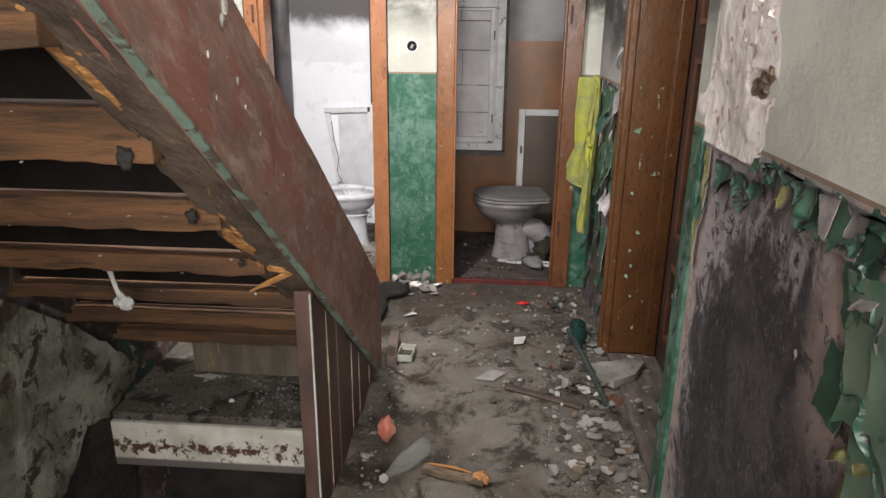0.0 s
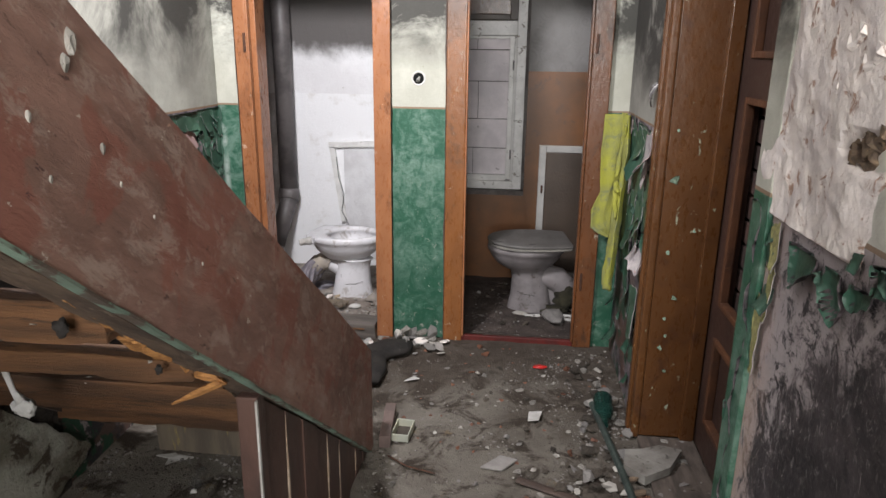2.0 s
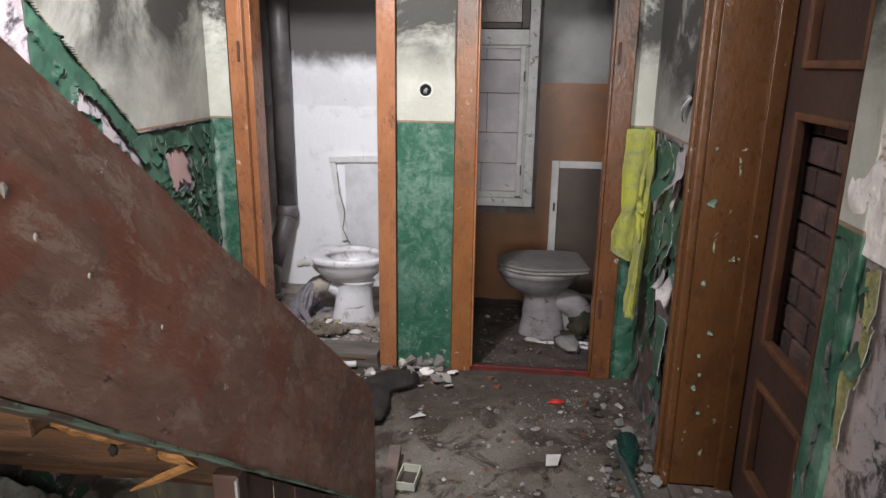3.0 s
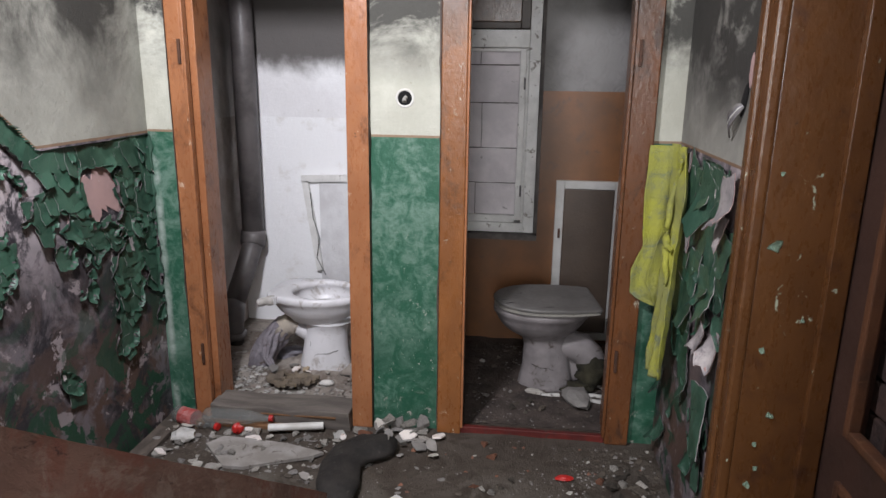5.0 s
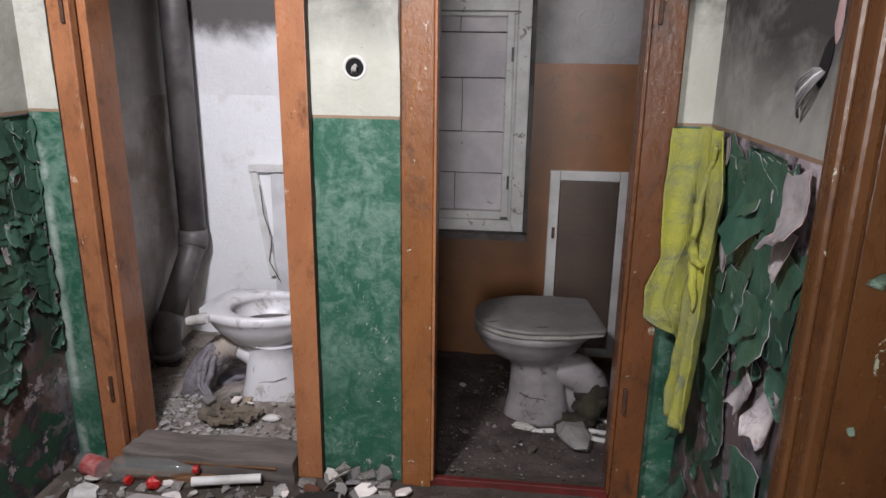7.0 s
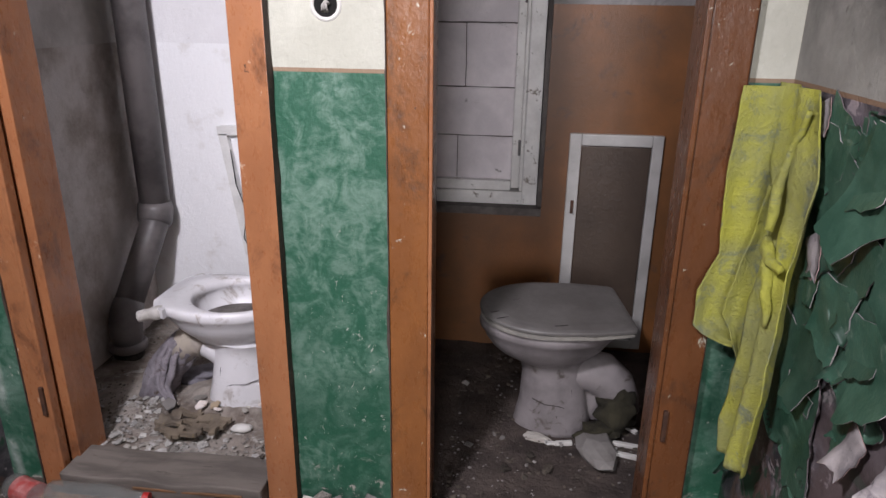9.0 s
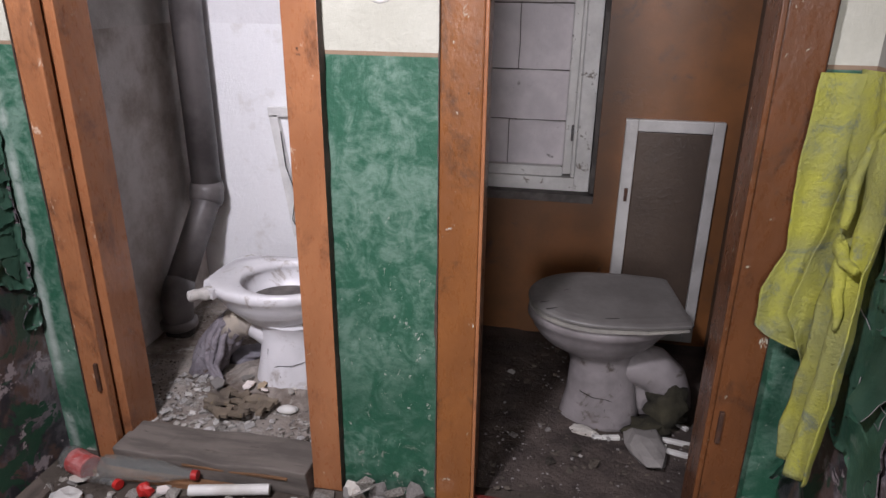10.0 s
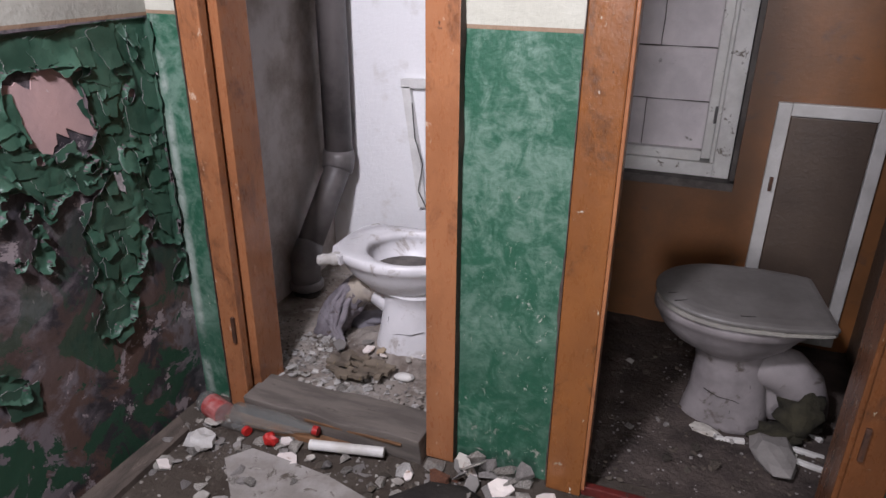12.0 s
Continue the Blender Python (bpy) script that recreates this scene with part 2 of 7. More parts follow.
M["front"] = wall_mat("front_wall_paint", (0.53, 0.53, 0.455), (0.40, 0.395, 0.33), lambda nt, co, x, y, z: green_coat(nt, co), soot_lo=1.38, soot_hi=1.72, soot_n=0.3)
M["left"] = wall_mat("left_wall_paint", (0.37, 0.365, 0.315), (0.25, 0.245, 0.21), burnt_lower, dado=stair_dado, soot_lo=1.25, soot_hi=1.82, soot_n=0.35, rough_lo=0.55)
M["rightfar"] = wall_mat("right_wall_paint", (0.34, 0.33, 0.29), (0.22, 0.21, 0.19), burnt_lower, soot_lo=1.18, soot_hi=1.66, soot_n=0.3, rough_lo=0.55)
M["rightnear"] = wall_mat("scorched_wall_paint", (0.68, 0.67, 0.59), (0.52, 0.51, 0.45), near_lower, soot_lo=1.9, soot_hi=2.6, rough_lo=0.5, top_mix=near_top)
M["stallw"] = wall_mat("whitewash", (0.88, 0.88, 0.89), (0.78, 0.77, 0.78), lambda nt, co, x, y, z: mixc(nt, ramp(nt, tex_noise(nt, co, 6, 7, 0.65), 0.56, 0.72), (0.88, 0.88, 0.89), (0.74, 0.72, 0.70)), line=False, soot_lo=2.2, soot_hi=2.6, rough_lo=0.7, top_mix=stall_white)
M["stallg"] = wall_mat("stall_plaster", (0.72, 0.69, 0.66), (0.48, 0.455, 0.43), lambda nt, co, x, y, z: mixc(nt, ramp(nt, tex_noise(nt, co, 4, 7, 0.65), 0.4, 0.66), (0.66, 0.62, 0.595), (0.36, 0.31, 0.27)), line=False, soot_lo=1.3, soot_hi=2.3, rough_lo=0.75)


def wallpaper_mat():
    """Brown oil paint below, grey wallpaper with raised rings above."""
    m, nt, b = nodes_of("brown_paint_and_wallpaper")
    co = coords(nt)
    x, y, z = axes(nt, co)
    low = brown_lower(nt, co, x, y, z)
    up = mixc(nt, ramp(nt, tex_noise(nt, co, 3, 6, 0.6), 0.4, 0.65), (0.27, 0.26, 0.25), (0.19, 0.18, 0.175))
    f = ramp(nt, mth(nt, "SUBTRACT", z, 1.357), -0.002, 0.002)
    nt.links.new(mixc(nt, f, low, up), b.inputs["Base Color"])
    nt.links.new(mth(nt, "MULTIPLY_ADD", f, 0.3, 0.42), b.inputs["Roughness"])
    vo = nt.nodes.new("ShaderNodeTexVoronoi")
    vo.inputs["Scale"].default_value = 12
    nt.links.new(co, vo.inputs["Vector"])
    rings = mth(nt, "SINE", mth(nt, "MULTIPLY", vo.outputs["Distance"], 26.0))
    h = mth(nt, "MULTIPLY", mth(nt, "MULTIPLY", rings, f), 0.35)
    h = mth(nt, "ADD", h, mth(nt, "MULTIPLY", tex_noise(nt, co, 60, 8, 0.7), 0.8))
    bump(nt, b, h, 0.0018)
    return m


M["backr"] = wallpaper_mat()


def floor_mat():
    m, nt, b = nodes_of("dirty_concrete_floor")
    co = coords(nt)
    c = mixc(nt, ramp(nt, tex_noise(nt, co, 2.3, 7, 0.65, 0.4), 0.30, 0.70), (0.085, 0.070, 0.055), (0.20, 0.18, 0.153))
    c = mixc(nt, ramp(nt, tex_noise(nt, co, 6, 8, 0.7, 0.6), 0.48, 0.60), c, (0.040, 0.030, 0.022))
    c = mixc(nt, ramp(nt, tex_noise(nt, co, 5, 6, 0.7, 0.2), 0.62, 0.72), c, (0.16, 0.115, 0.06))
    # brown dirt towards the stalls, also painting in the light's falloff there
    dirt_falloff = mth(nt, "ADD", axes(nt, co)[1], mth(nt, "MULTIPLY_ADD", tex_noise(nt, co, 3, 6, 0.65), 1.2, -0.6))
    c = mixc(nt, mth(nt, "MULTIPLY", ramp(nt, dirt_falloff, 3.2, 3.75), 0.75), c, (0.058, 0.044, 0.034))
    c = mixc(nt, ramp(nt, tex_noise(nt, co, 90, 5, 0.75), 0.66, 0.74), c, (0.34, 0.32, 0.29))
    c = mixc(nt, ramp(nt, tex_noise(nt, co, 45, 6, 0.75), 0.60, 0.70), c, (0.04, 0.034, 0.028))
    nt.links.new(c, b.inputs["Base Color"])
    b.inputs["Roughness"].default_value = 0.82
    b.inputs["Specular IOR Level"].default_value = 0.3
    h = mth(nt, "ADD", mth(nt, "MULTIPLY", tex_noise(nt, co, 18, 8, 0.7), 2.0), tex_noise(nt, co, 110, 6, 0.7))
    bump(nt, b, h, 0.006)
    return m


M["floor"] = floor_mat()
M["flake"] = simple("green_paint_skin", (0.022, 0.064, 0.041), (0.048, 0.112, 0.076), 10, 0.36, (0.12, 0.17, 0.13), (0.56, 0.72), bumpd=0.001, kind="Position", tint=0.5)
M["flakedark"] = simple("sooted_green_paint_skin", (0.022, 0.060, 0.039), (0.045, 0.098, 0.066), 10, 0.45, (0.06, 0.09, 0.07), (0.60, 0.72), bumpd=0.001, kind="Position", tint=0.5)
M["flakeback"] = simple("back_of_paint_skin", (0.40, 0.36, 0.35), (0.22, 0.20, 0.205), 14, 0.8, (0.16, 0.14, 0.15), (0.55, 0.7), kind="Position", tint=0.4)
M["flakebackdark"] = simple("sooty_back_of_paint", (0.15, 0.12, 0.125), (0.08, 0.07, 0.075), 14, 0.8, (0.24, 0.2, 0.2), (0.6, 0.7), kind="Position", tint=0.5)
M["pink"] = simple("pink_plaster", (0.44, 0.29, 0.27), (0.36, 0.245, 0.235), 8, 0.85, (0.5, 0.44, 0.42), (0.62, 0.72), kind="Position", bumpd=0.001)
M["chip"] = simple("broken_plaster", (0.42, 0.40, 0.36), (0.24, 0.215, 0.19), 9, 0.9, (0.10, 0.085, 0.07), (0.55, 0.65), tint=0.9, bumpd=0.003)
M["dirtchip"] = simple("dirty_rubble", (0.11, 0.09, 0.07), (0.06, 0.05, 0.04), 9, 0.9, (0.2, 0.17, 0.14), (0.6, 0.7), tint=0.9, bumpd=0.003)
M["greyplank"] = simple("dusty_grey_plank", (0.16, 0.138, 0.12), (0.10, 0.086, 0.075), 5, 0.8, (0.07, 0.055, 0.045), (0.6, 0.7), stretch=(1, 6, 6), bumpd=0.002)
M["darkplank"] = simple("dark_brown_wood", (0.075, 0.05, 0.038), (0.045, 0.03, 0.024), 6, 0.65, (0.12, 0.09, 0.075), (0.6, 0.7), stretch=(1, 5, 5), bumpd=0.002)
M["splint"] = simple("fresh_split_pine", (0.46, 0.22, 0.07), (0.27, 0.12, 0.04), 22, 0.6, (0.20, 0.09, 0.03), (0.6, 0.7), stretch=(1, 6, 6), bumpd=0.003)
M["pipe"] = simple("grey_painted_cast_iron", (0.16, 0.145, 0.142), (0.095, 0.086, 0.085), 8, 0.42, (0.16, 0.14, 0.13), (0.62, 0.75), bumpd=0.001)
M["red"] = simple("red_plastic", (0.50, 0.025, 0.02), (0.38, 0.02, 0.018), 10, 0.35)
M["redpaint"] = simple("dark_red_floor_paint", (0.13, 0.018, 0.014), (0.08, 0.014, 0.012), 14, 0.45, (0.05, 0.03, 0.025), (0.58, 0.66), kind="Position")
M["rubber"] = simple("dark_grey_felt_and_rubber", (0.026, 0.022, 0.019), (0.014, 0.012, 0.011), 14, 0.8, (0.08, 0.07, 0.06), (0.6, 0.75), bumpd=0.003)
M["paper"] = simple("dirty_paper", (0.55, 0.54, 0.52), (0.38, 0.36, 0.33), 10, 0.85, (0.16, 0.14, 0.12), (0.62, 0.74), bumpd=0.002)
M["cloth"] = simple("grey_lilac_rag", (0.22, 0.21, 0.235), (0.14, 0.13, 0.145), 12, 0.9, bumpd=0.003)
M["ragwrap"] = simple("stained_grey_rag", (0.30, 0.275, 0.30), (0.20, 0.18, 0.20), 14, 0.9, (0.11, 0.08, 0.06), (0.56, 0.66), bumpd=0.008)
M["olive"] = simple("olive_dirty_rag", (0.036, 0.032, 0.018), (0.02, 0.018, 0.011), 14, 0.95, bumpd=0.005)
M["plastic"] = simple("white_plastic", (0.66, 0.65, 0.62), (0.5, 0.48, 0.44), 9, 0.4, (0.2, 0.17, 0.14), (0.64, 0.72))
M["block"] = simple("whitewashed_block", (0.82, 0.77, 0.79), (0.66, 0.62, 0.64), 5, 0.85, (0.2, 0.18, 0.17), (0.63, 0.72), tint=0.1, bumpd=0.003)
M["brick"] = simple("brown_brick", (0.24, 0.095, 0.05), (0.15, 0.07, 0.045), 12, 0.9, (0.3, 0.26, 0.22), (0.6, 0.7), tint=0.4, bumpd=0.005)
M["darkbrick"] = simple("sooty_brick", (0.085, 0.046, 0.036), (0.045, 0.028, 0.025), 12, 0.8, (0.13, 0.11, 0.1), (0.6, 0.7), tint=0.6, bumpd=0.005)
for key, c1, c2 in (("chips", (0.42, 0.40, 0.36), (0.20, 0.18, 0.155)), ("dirtchips", (0.11, 0.09, 0.07), (0.05, 0.042, 0.034)), ("bricks", (0.22, 0.10, 0.06), (0.14, 0.07, 0.05)), ("plastics", (0.6, 0.58, 0.54), (0.4, 0.38, 0.35)), ("papers", (0.5, 0.49, 0.47), (0.3, 0.28, 0.26)), ("greychips", (0.25, 0.235, 0.22), (0.16, 0.145, 0.135))):
    M[key] = simple("small_" + key, c1, c2, 22, 0.9, kind="Position", bumpd=0.002)


def glassy(name, color, rough, alpha=1.0):
    m, nt, b = nodes_of(name)
    b.inputs["Base Color"].default_value = (*color, 1)
    b.inputs["Transmission Weight"].default_value = 0.7
    b.inputs["Alpha"].default_value = alpha
    b.inputs["Roughness"].default_value = rough
    b.inputs["IOR"].default_value = 1.3
    return m


M["glass"] = glassy("dusty_clear_plastic", (0.50, 0.52, 0.50), 0.08, 0.42)
M["greenglass"] = glassy("dark_green_glass", (0.03, 0.10, 0.08), 0.12)


def edge_mat():
    m, nt, b = nodes_of("rusty_white_edge")
    co = coords(nt)
    x, y, z = axes(nt, co)
    c = mixc(nt, ramp(nt, tex_noise(nt, co, 7, 7), 0.4, 0.65), (0.80, 0.77, 0.68), (0.60, 0.56, 0.47))
    r = tex_noise(nt, co, 26, 8, 0.75, 0.4)
    near = mth(nt, "SUBTRACT", 1.0, mth(nt, "MULTIPLY", mth(nt, "ABSOLUTE", mth(nt, "SUBTRACT", z, -0.135)), 16.0))
    c = mixc(nt, ramp(nt, mth(nt, "ADD", r, mth(nt, "MULTIPLY", near, 0.14)), 0.60, 0.63), c, (0.10, 0.045, 0.03))
    c = mixc(nt, band(nt, z, -0.185, -0.195), c, (0.17, 0.15, 0.13))
    nt.links.new(c, b.inputs["Base Color"])
    b.inputs["Roughness"].default_value = 0.6
    bump(nt, b, tex_noise(nt, co, 40, 8, 0.7), 0.004)
    return m


M["edge"] = edge_mat()


def gloss_frame(name, c1, c2, dark, chip, sooty):
    """Brush-marked gloss paint on boards: long streaks, dents, pale chips, smoke towards the top."""
    m, nt, b = nodes_of(name)
    co = coords(nt)
    z = axes(nt, co)[2]
    c = mixc(nt, ramp(nt, tex_noise(nt, co, 5, 5, 0.55, 0.3, (2, 2, 0.8)), 0.32, 0.68), c1, c2)
    c = mixc(nt, ramp(nt, tex_noise(nt, co, 9, 9, 0.75, 0.4, (1, 1, 0.7)), 0.51, 0.68), c, dark)
    c = mixc(nt, ramp(nt, tex_noise(nt, co, 24, 7, 0.75, 0.3, (1, 1, 0.6)), 0.640, 0.655), c, chip)
    c = mixc(nt, ramp(nt, tex_noise(nt, co, 34, 6, 0.75, 0.3), 0.67, 0.69), c, (0.04, 0.022, 0.015))
    if sooty:
        c = mixc(nt, mth(nt, "MULTIPLY", band(nt, z, 1.3, 1.9), ramp(nt, tex_noise(nt, co, 5, 7, 0.7), 0.35, 0.6)), c, (0.035, 0.028, 0.022))
    nt.links.new(c, b.inputs["Base Color"])
    nt.links.new(mth(nt, "MULTIPLY_ADD", tex_noise(nt, co, 26, 7, 0.7, 0, (2, 2, 0.8)), 0.4, 0.10), b.inputs["Roughness"])
    h = mth(nt, "ADD", tex_noise(nt, co, 40, 6, 0.6, 0, (1.4, 1.4, 0.8)), mth(nt, "MULTIPLY", tex_noise(nt, co, 12, 5), 2.0))
    bump(nt, b, h, 0.0011)
    return m


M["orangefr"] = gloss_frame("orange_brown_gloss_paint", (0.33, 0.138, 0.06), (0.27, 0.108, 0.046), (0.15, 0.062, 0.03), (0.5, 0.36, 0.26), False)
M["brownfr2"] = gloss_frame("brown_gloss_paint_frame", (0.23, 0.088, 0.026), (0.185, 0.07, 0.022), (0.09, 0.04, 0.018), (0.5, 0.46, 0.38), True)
# darker copy of the frame paint for the jamb that gets less light
M["brownfr_shaded"] = gloss_frame("shaded_brown_gloss_paint_frame", (0.15, 0.056, 0.02), (0.11, 0.042, 0.016), (0.05, 0.026, 0.016), (0.40, 0.38, 0.30), True)
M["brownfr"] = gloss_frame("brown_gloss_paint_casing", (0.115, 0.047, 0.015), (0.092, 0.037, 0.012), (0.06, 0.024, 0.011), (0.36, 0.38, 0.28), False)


def stringer_mat():
    """Maroon paint over brown, dusty, scratched along the board, with knocks down to red primer and bare wood."""
    m, nt, b = nodes_of("worn_maroon_paint")
    co = coords(nt)
    mp = nt.nodes.new("ShaderNodeMapping")
    mp.inputs["Rotation"].default_value = (radians(37), 0, 0)
    nt.links.new(co, mp.inputs[0])
    al = mp.outputs[0]
    x, y, z = axes(nt, co)
    c = mixc(nt, ramp(nt, tex_noise(nt, al, 3.5, 8, 0.7, 0.3, (1, 0.8, 2.4)), 0.36, 0.64), (0.32, 0.185, 0.145), (0.19, 0.108, 0.085))
    c = mixc(nt, mth(nt, "MULTIPLY", ramp(nt, tex_noise(nt, co, 6.5, 6, 0.6, 0.5), 0.50, 0.56), 0.6), c, (0.27, 0.088, 0.062))
    c = mixc(nt, mth(nt, "MULTIPLY", ramp(nt, tex_noise(nt, al, 14, 9, 0.8, 0.4, (1, 0.7, 1.6)), 0.50, 0.62), 0.75), c, (0.40, 0.30, 0.25))
    c = mixc(nt, ramp(nt, tex_noise(nt, al, 34, 7, 0.75, 0.2, (1, 0.5, 1.5)), 0.62, 0.66), c, (0.10, 0.05, 0.04))
    c = mixc(nt, ramp(nt, tex_noise(nt, al, 22, 5, 0.7, 0.2, (1, 0.8, 1.2)), 0.685, 0.70), c, (0.55, 0.47, 0.40))
    c = mixc(nt, mth(nt, "MULTIPLY", band(nt, y, 0.55, 0.75), ramp(nt, tex_noise(nt, co, 11, 6, 0.7, 0.3), 0.70, 0.72)), c, (0.055, 0.03, 0.025))
    nt.links.new(c, b.inputs["Base Color"])
    nt.links.new(mth(nt, "MULTIPLY_ADD", tex_noise(nt, co, 22, 6), 0.4, 0.32), b.inputs["Roughness"])
    b.inputs["Specular IOR Level"].default_value = 0.35
    h = mth(nt, "ADD", tex_noise(nt, al, 34, 8, 0.75, 0.3, (1, 0.8, 1.6)), mth(nt, "MULTIPLY", tex_noise(nt, al, 9, 5, 0.5, 0, (1, 0.5, 2)), 2.0))
    bump(nt, b, h, 0.004)
    return m


M["stringer"] = stringer_mat()

# near-black colour that stands in for the shade between the treads
M["gapblack"] = simple("gap_shade_board", (0.016, 0.012, 0.010), (0.010, 0.008, 0.007), 8, 0.95, kind="Position", spec=0.05)
M["darksill"] = simple("dirty_wood_sill", (0.12, 0.095, 0.078), (0.06, 0.048, 0.04), 7, 0.85, (0.2, 0.16, 0.13), (0.6, 0.7), kind="Position", stretch=(4, 1, 1), bumpd=0.004)
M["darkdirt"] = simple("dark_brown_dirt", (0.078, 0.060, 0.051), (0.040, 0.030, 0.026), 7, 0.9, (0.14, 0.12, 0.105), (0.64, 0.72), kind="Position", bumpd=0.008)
M["black"] = simple("black_hollow_shade", (0.008, 0.007, 0.007), (0.004, 0.004, 0.004), 9, 0.95)
M["dirtsill"] = simple("dirty_grey_sill", (0.15, 0.135, 0.125), (0.08, 0.07, 0.066), 14, 0.8, (0.25, 0.22, 0.2), (0.66, 0.74), kind="Position", bumpd=0.004)
M["whitegrey"] = simple("dulled_white_paint", (0.46, 0.45, 0.43), (0.36, 0.35, 0.33), 7, 0.35, (0.2, 0.18, 0.16), (0.66, 0.74), kind="Position")
M["stallw2"] = simple("whitewashed_board", (0.72, 0.72, 0.73), (0.6, 0.59, 0.6), 7, 0.7, (0.4, 0.38, 0.37), (0.62, 0.74), kind="Position")
M["rust"] = simple("rusty_iron", (0.10, 0.045, 0.025), (0.05, 0.028, 0.02), 30, 0.7, metal=0.3)
M["splintdark"] = simple("old_orange_wood", (0.26, 0.13, 0.06), (0.15, 0.08, 0.04), 12, 0.7, (0.07, 0.04, 0.03), (0.58, 0.66), stretch=(1, 6, 6), kind="Position", bumpd=0.003)
M["darksplint"] = simple("weathered_split_wood", (0.20, 0.14, 0.09), (0.10, 0.07, 0.05), 14, 0.75, (0.4, 0.24, 0.1), (0.6, 0.68), stretch=(1, 6, 6), bumpd=0.004)
# dusty grey, darkened further to stand in for the stall's weaker light
M["ceramicshaded"] = simple("dusty_shaded_ceramic", (0.24, 0.218, 0.218), (0.15, 0.135, 0.135), 6, 0.42, (0.085, 0.07, 0.06), (0.56, 0.68), bumpd=0.0006)
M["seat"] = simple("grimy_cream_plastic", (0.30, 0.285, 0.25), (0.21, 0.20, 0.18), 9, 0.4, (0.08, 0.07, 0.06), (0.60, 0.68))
# grey lid, its colour also lowered for the weaker light
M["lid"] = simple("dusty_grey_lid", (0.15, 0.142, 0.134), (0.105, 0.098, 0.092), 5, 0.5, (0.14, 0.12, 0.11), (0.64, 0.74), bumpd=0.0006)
M["ceramicy"] = simple("yellowed_ceramic", (0.50, 0.44, 0.36), (0.36, 0.32, 0.28), 8, 0.45, (0.2, 0.16, 0.12), (0.6, 0.7))
M["beadgreen"] = simple("chipped_pale_green_bead", (0.22, 0.31, 0.24), (0.15, 0.19, 0.15), 7, 0.6, (0.10, 0.075, 0.06), (0.50, 0.56), kind="Position", bumpd=0.003)
M["roughwood"] = simple("rough_bark_edge", (0.17, 0.115, 0.078), (0.075, 0.05, 0.036), 7, 0.85, (0.24, 0.18, 0.13), (0.58, 0.68), kind="Position", bumpd=0.012, bscale=45, stretch=(2, 1, 1))
M["skirt"] = simple("dark_maroon_plank_paint", (0.115, 0.064, 0.05), (0.07, 0.042, 0.035), 6, 0.5, (0.13, 0.09, 0.08), (0.62, 0.7), kind="Position", stretch=(2, 3, 0.7), bumpd=0.002)
M["chipline"] = simple("bare_wood_chip_edge", (0.42, 0.33, 0.25), (0.28, 0.20, 0.14), 30, 0.8)
M["oldplaster"] = simple("stained_green_plaster", (0.42, 0.41, 0.35), (0.15, 0.135, 0.10), 5, 0.85, (0.07, 0.052, 0.035), (0.52, 0.60), kind="Position", bumpd=0.006)
M["rubblewall"] = simple("dark_crumbling_masonry", (0.07, 0.055, 0.042), (0.035, 0.03, 0.025), 7, 0.9, (0.13, 0.11, 0.085), (0.6, 0.7), kind="Position", bumpd=0.03, bscale=25)
M["stainboard"] = simple("stained_board", (0.18, 0.145, 0.105), (0.11, 0.09, 0.07), 5, 0.7, (0.32, 0.24, 0.08), (0.60, 0.68), kind="Position", stretch=(3, 1, 0.6), bumpd=0.002)
M["orange"] = simple("orange_pink_plastic", (0.50, 0.14, 0.09), (0.42, 0.22, 0.17), 12, 0.4)
M["pinkwood"] = simple("dusty_pinkish_wood", (0.17, 0.12, 0.105), (0.115, 0.085, 0.075), 8, 0.7, bumpd=0.002)
M["creambox"] = simple("cream_card", (0.46, 0.45, 0.34), (0.36, 0.37, 0.31), 9, 0.7)
M["paperboard"] = simple("pale_dirty_board", (0.33, 0.31, 0.29), (0.22, 0.20, 0.18), 9, 0.8, (0.09, 0.075, 0.06), (0.56, 0.66), kind="Position", bumpd=0.002)
M["greychip"] = simple("grey_paint_plaster", (0.25, 0.235, 0.22), (0.19, 0.175, 0.165), 9, 0.75, (0.1, 0.085, 0.07), (0.6, 0.7), tint=0.5)
M["rod"] = simple("dark_green_rod", (0.045, 0.06, 0.052), (0.03, 0.04, 0.036), 20, 0.5)
M["stalldirt"] = simple("pale_plaster_dust", (0.32, 0.285, 0.25), (0.13, 0.10, 0.08), 7, 0.9, (0.36, 0.34, 0.31), (0.56, 0.66), kind="Position", bumpd=0.008)


# ---- building helpers ----
def part(name, bm, material, parent=None, label="", smooth=False):
    me = bpy.data.meshes.new(name)
    bmesh.ops.recalc_face_normals(bm, faces=bm.faces)
    bm.to_mesh(me)
    bm.free()
    if material:
        me.materials.append(material)
    if smooth:
        me.shade_smooth()
    ob = new(name, me)
    if parent:
        ob.parent = parent
    if label:
        tagged(ob, label)
    return ob


def box(bm, x0, x1, y0, y1, z0, z1, bevel=0.0):
    r = bmesh.ops.create_cube(bm, size=1)
    for v in r["verts"]:
        v.co = ((x0 if v.co.x < 0 else x1), (y0 if v.co.y < 0 else y1), (z0 if v.co.z < 0 else z1))
    if bevel:
        es = list({e for v in r["verts"] for e in v.link_edges})
        bmesh.ops.bevel(bm, geom=es, offset=bevel, segments=2, affect="EDGES", profile=0.6)


def boxes(*bs, bevel=0.0):
    bm = bmesh.new()
    for b in bs:
        box(bm, *b, bevel=bevel)
    return bm


def structure(name, bm, material, label, parent=None):
    return tagged(part(name, bm, material, parent), label, kind="structure")


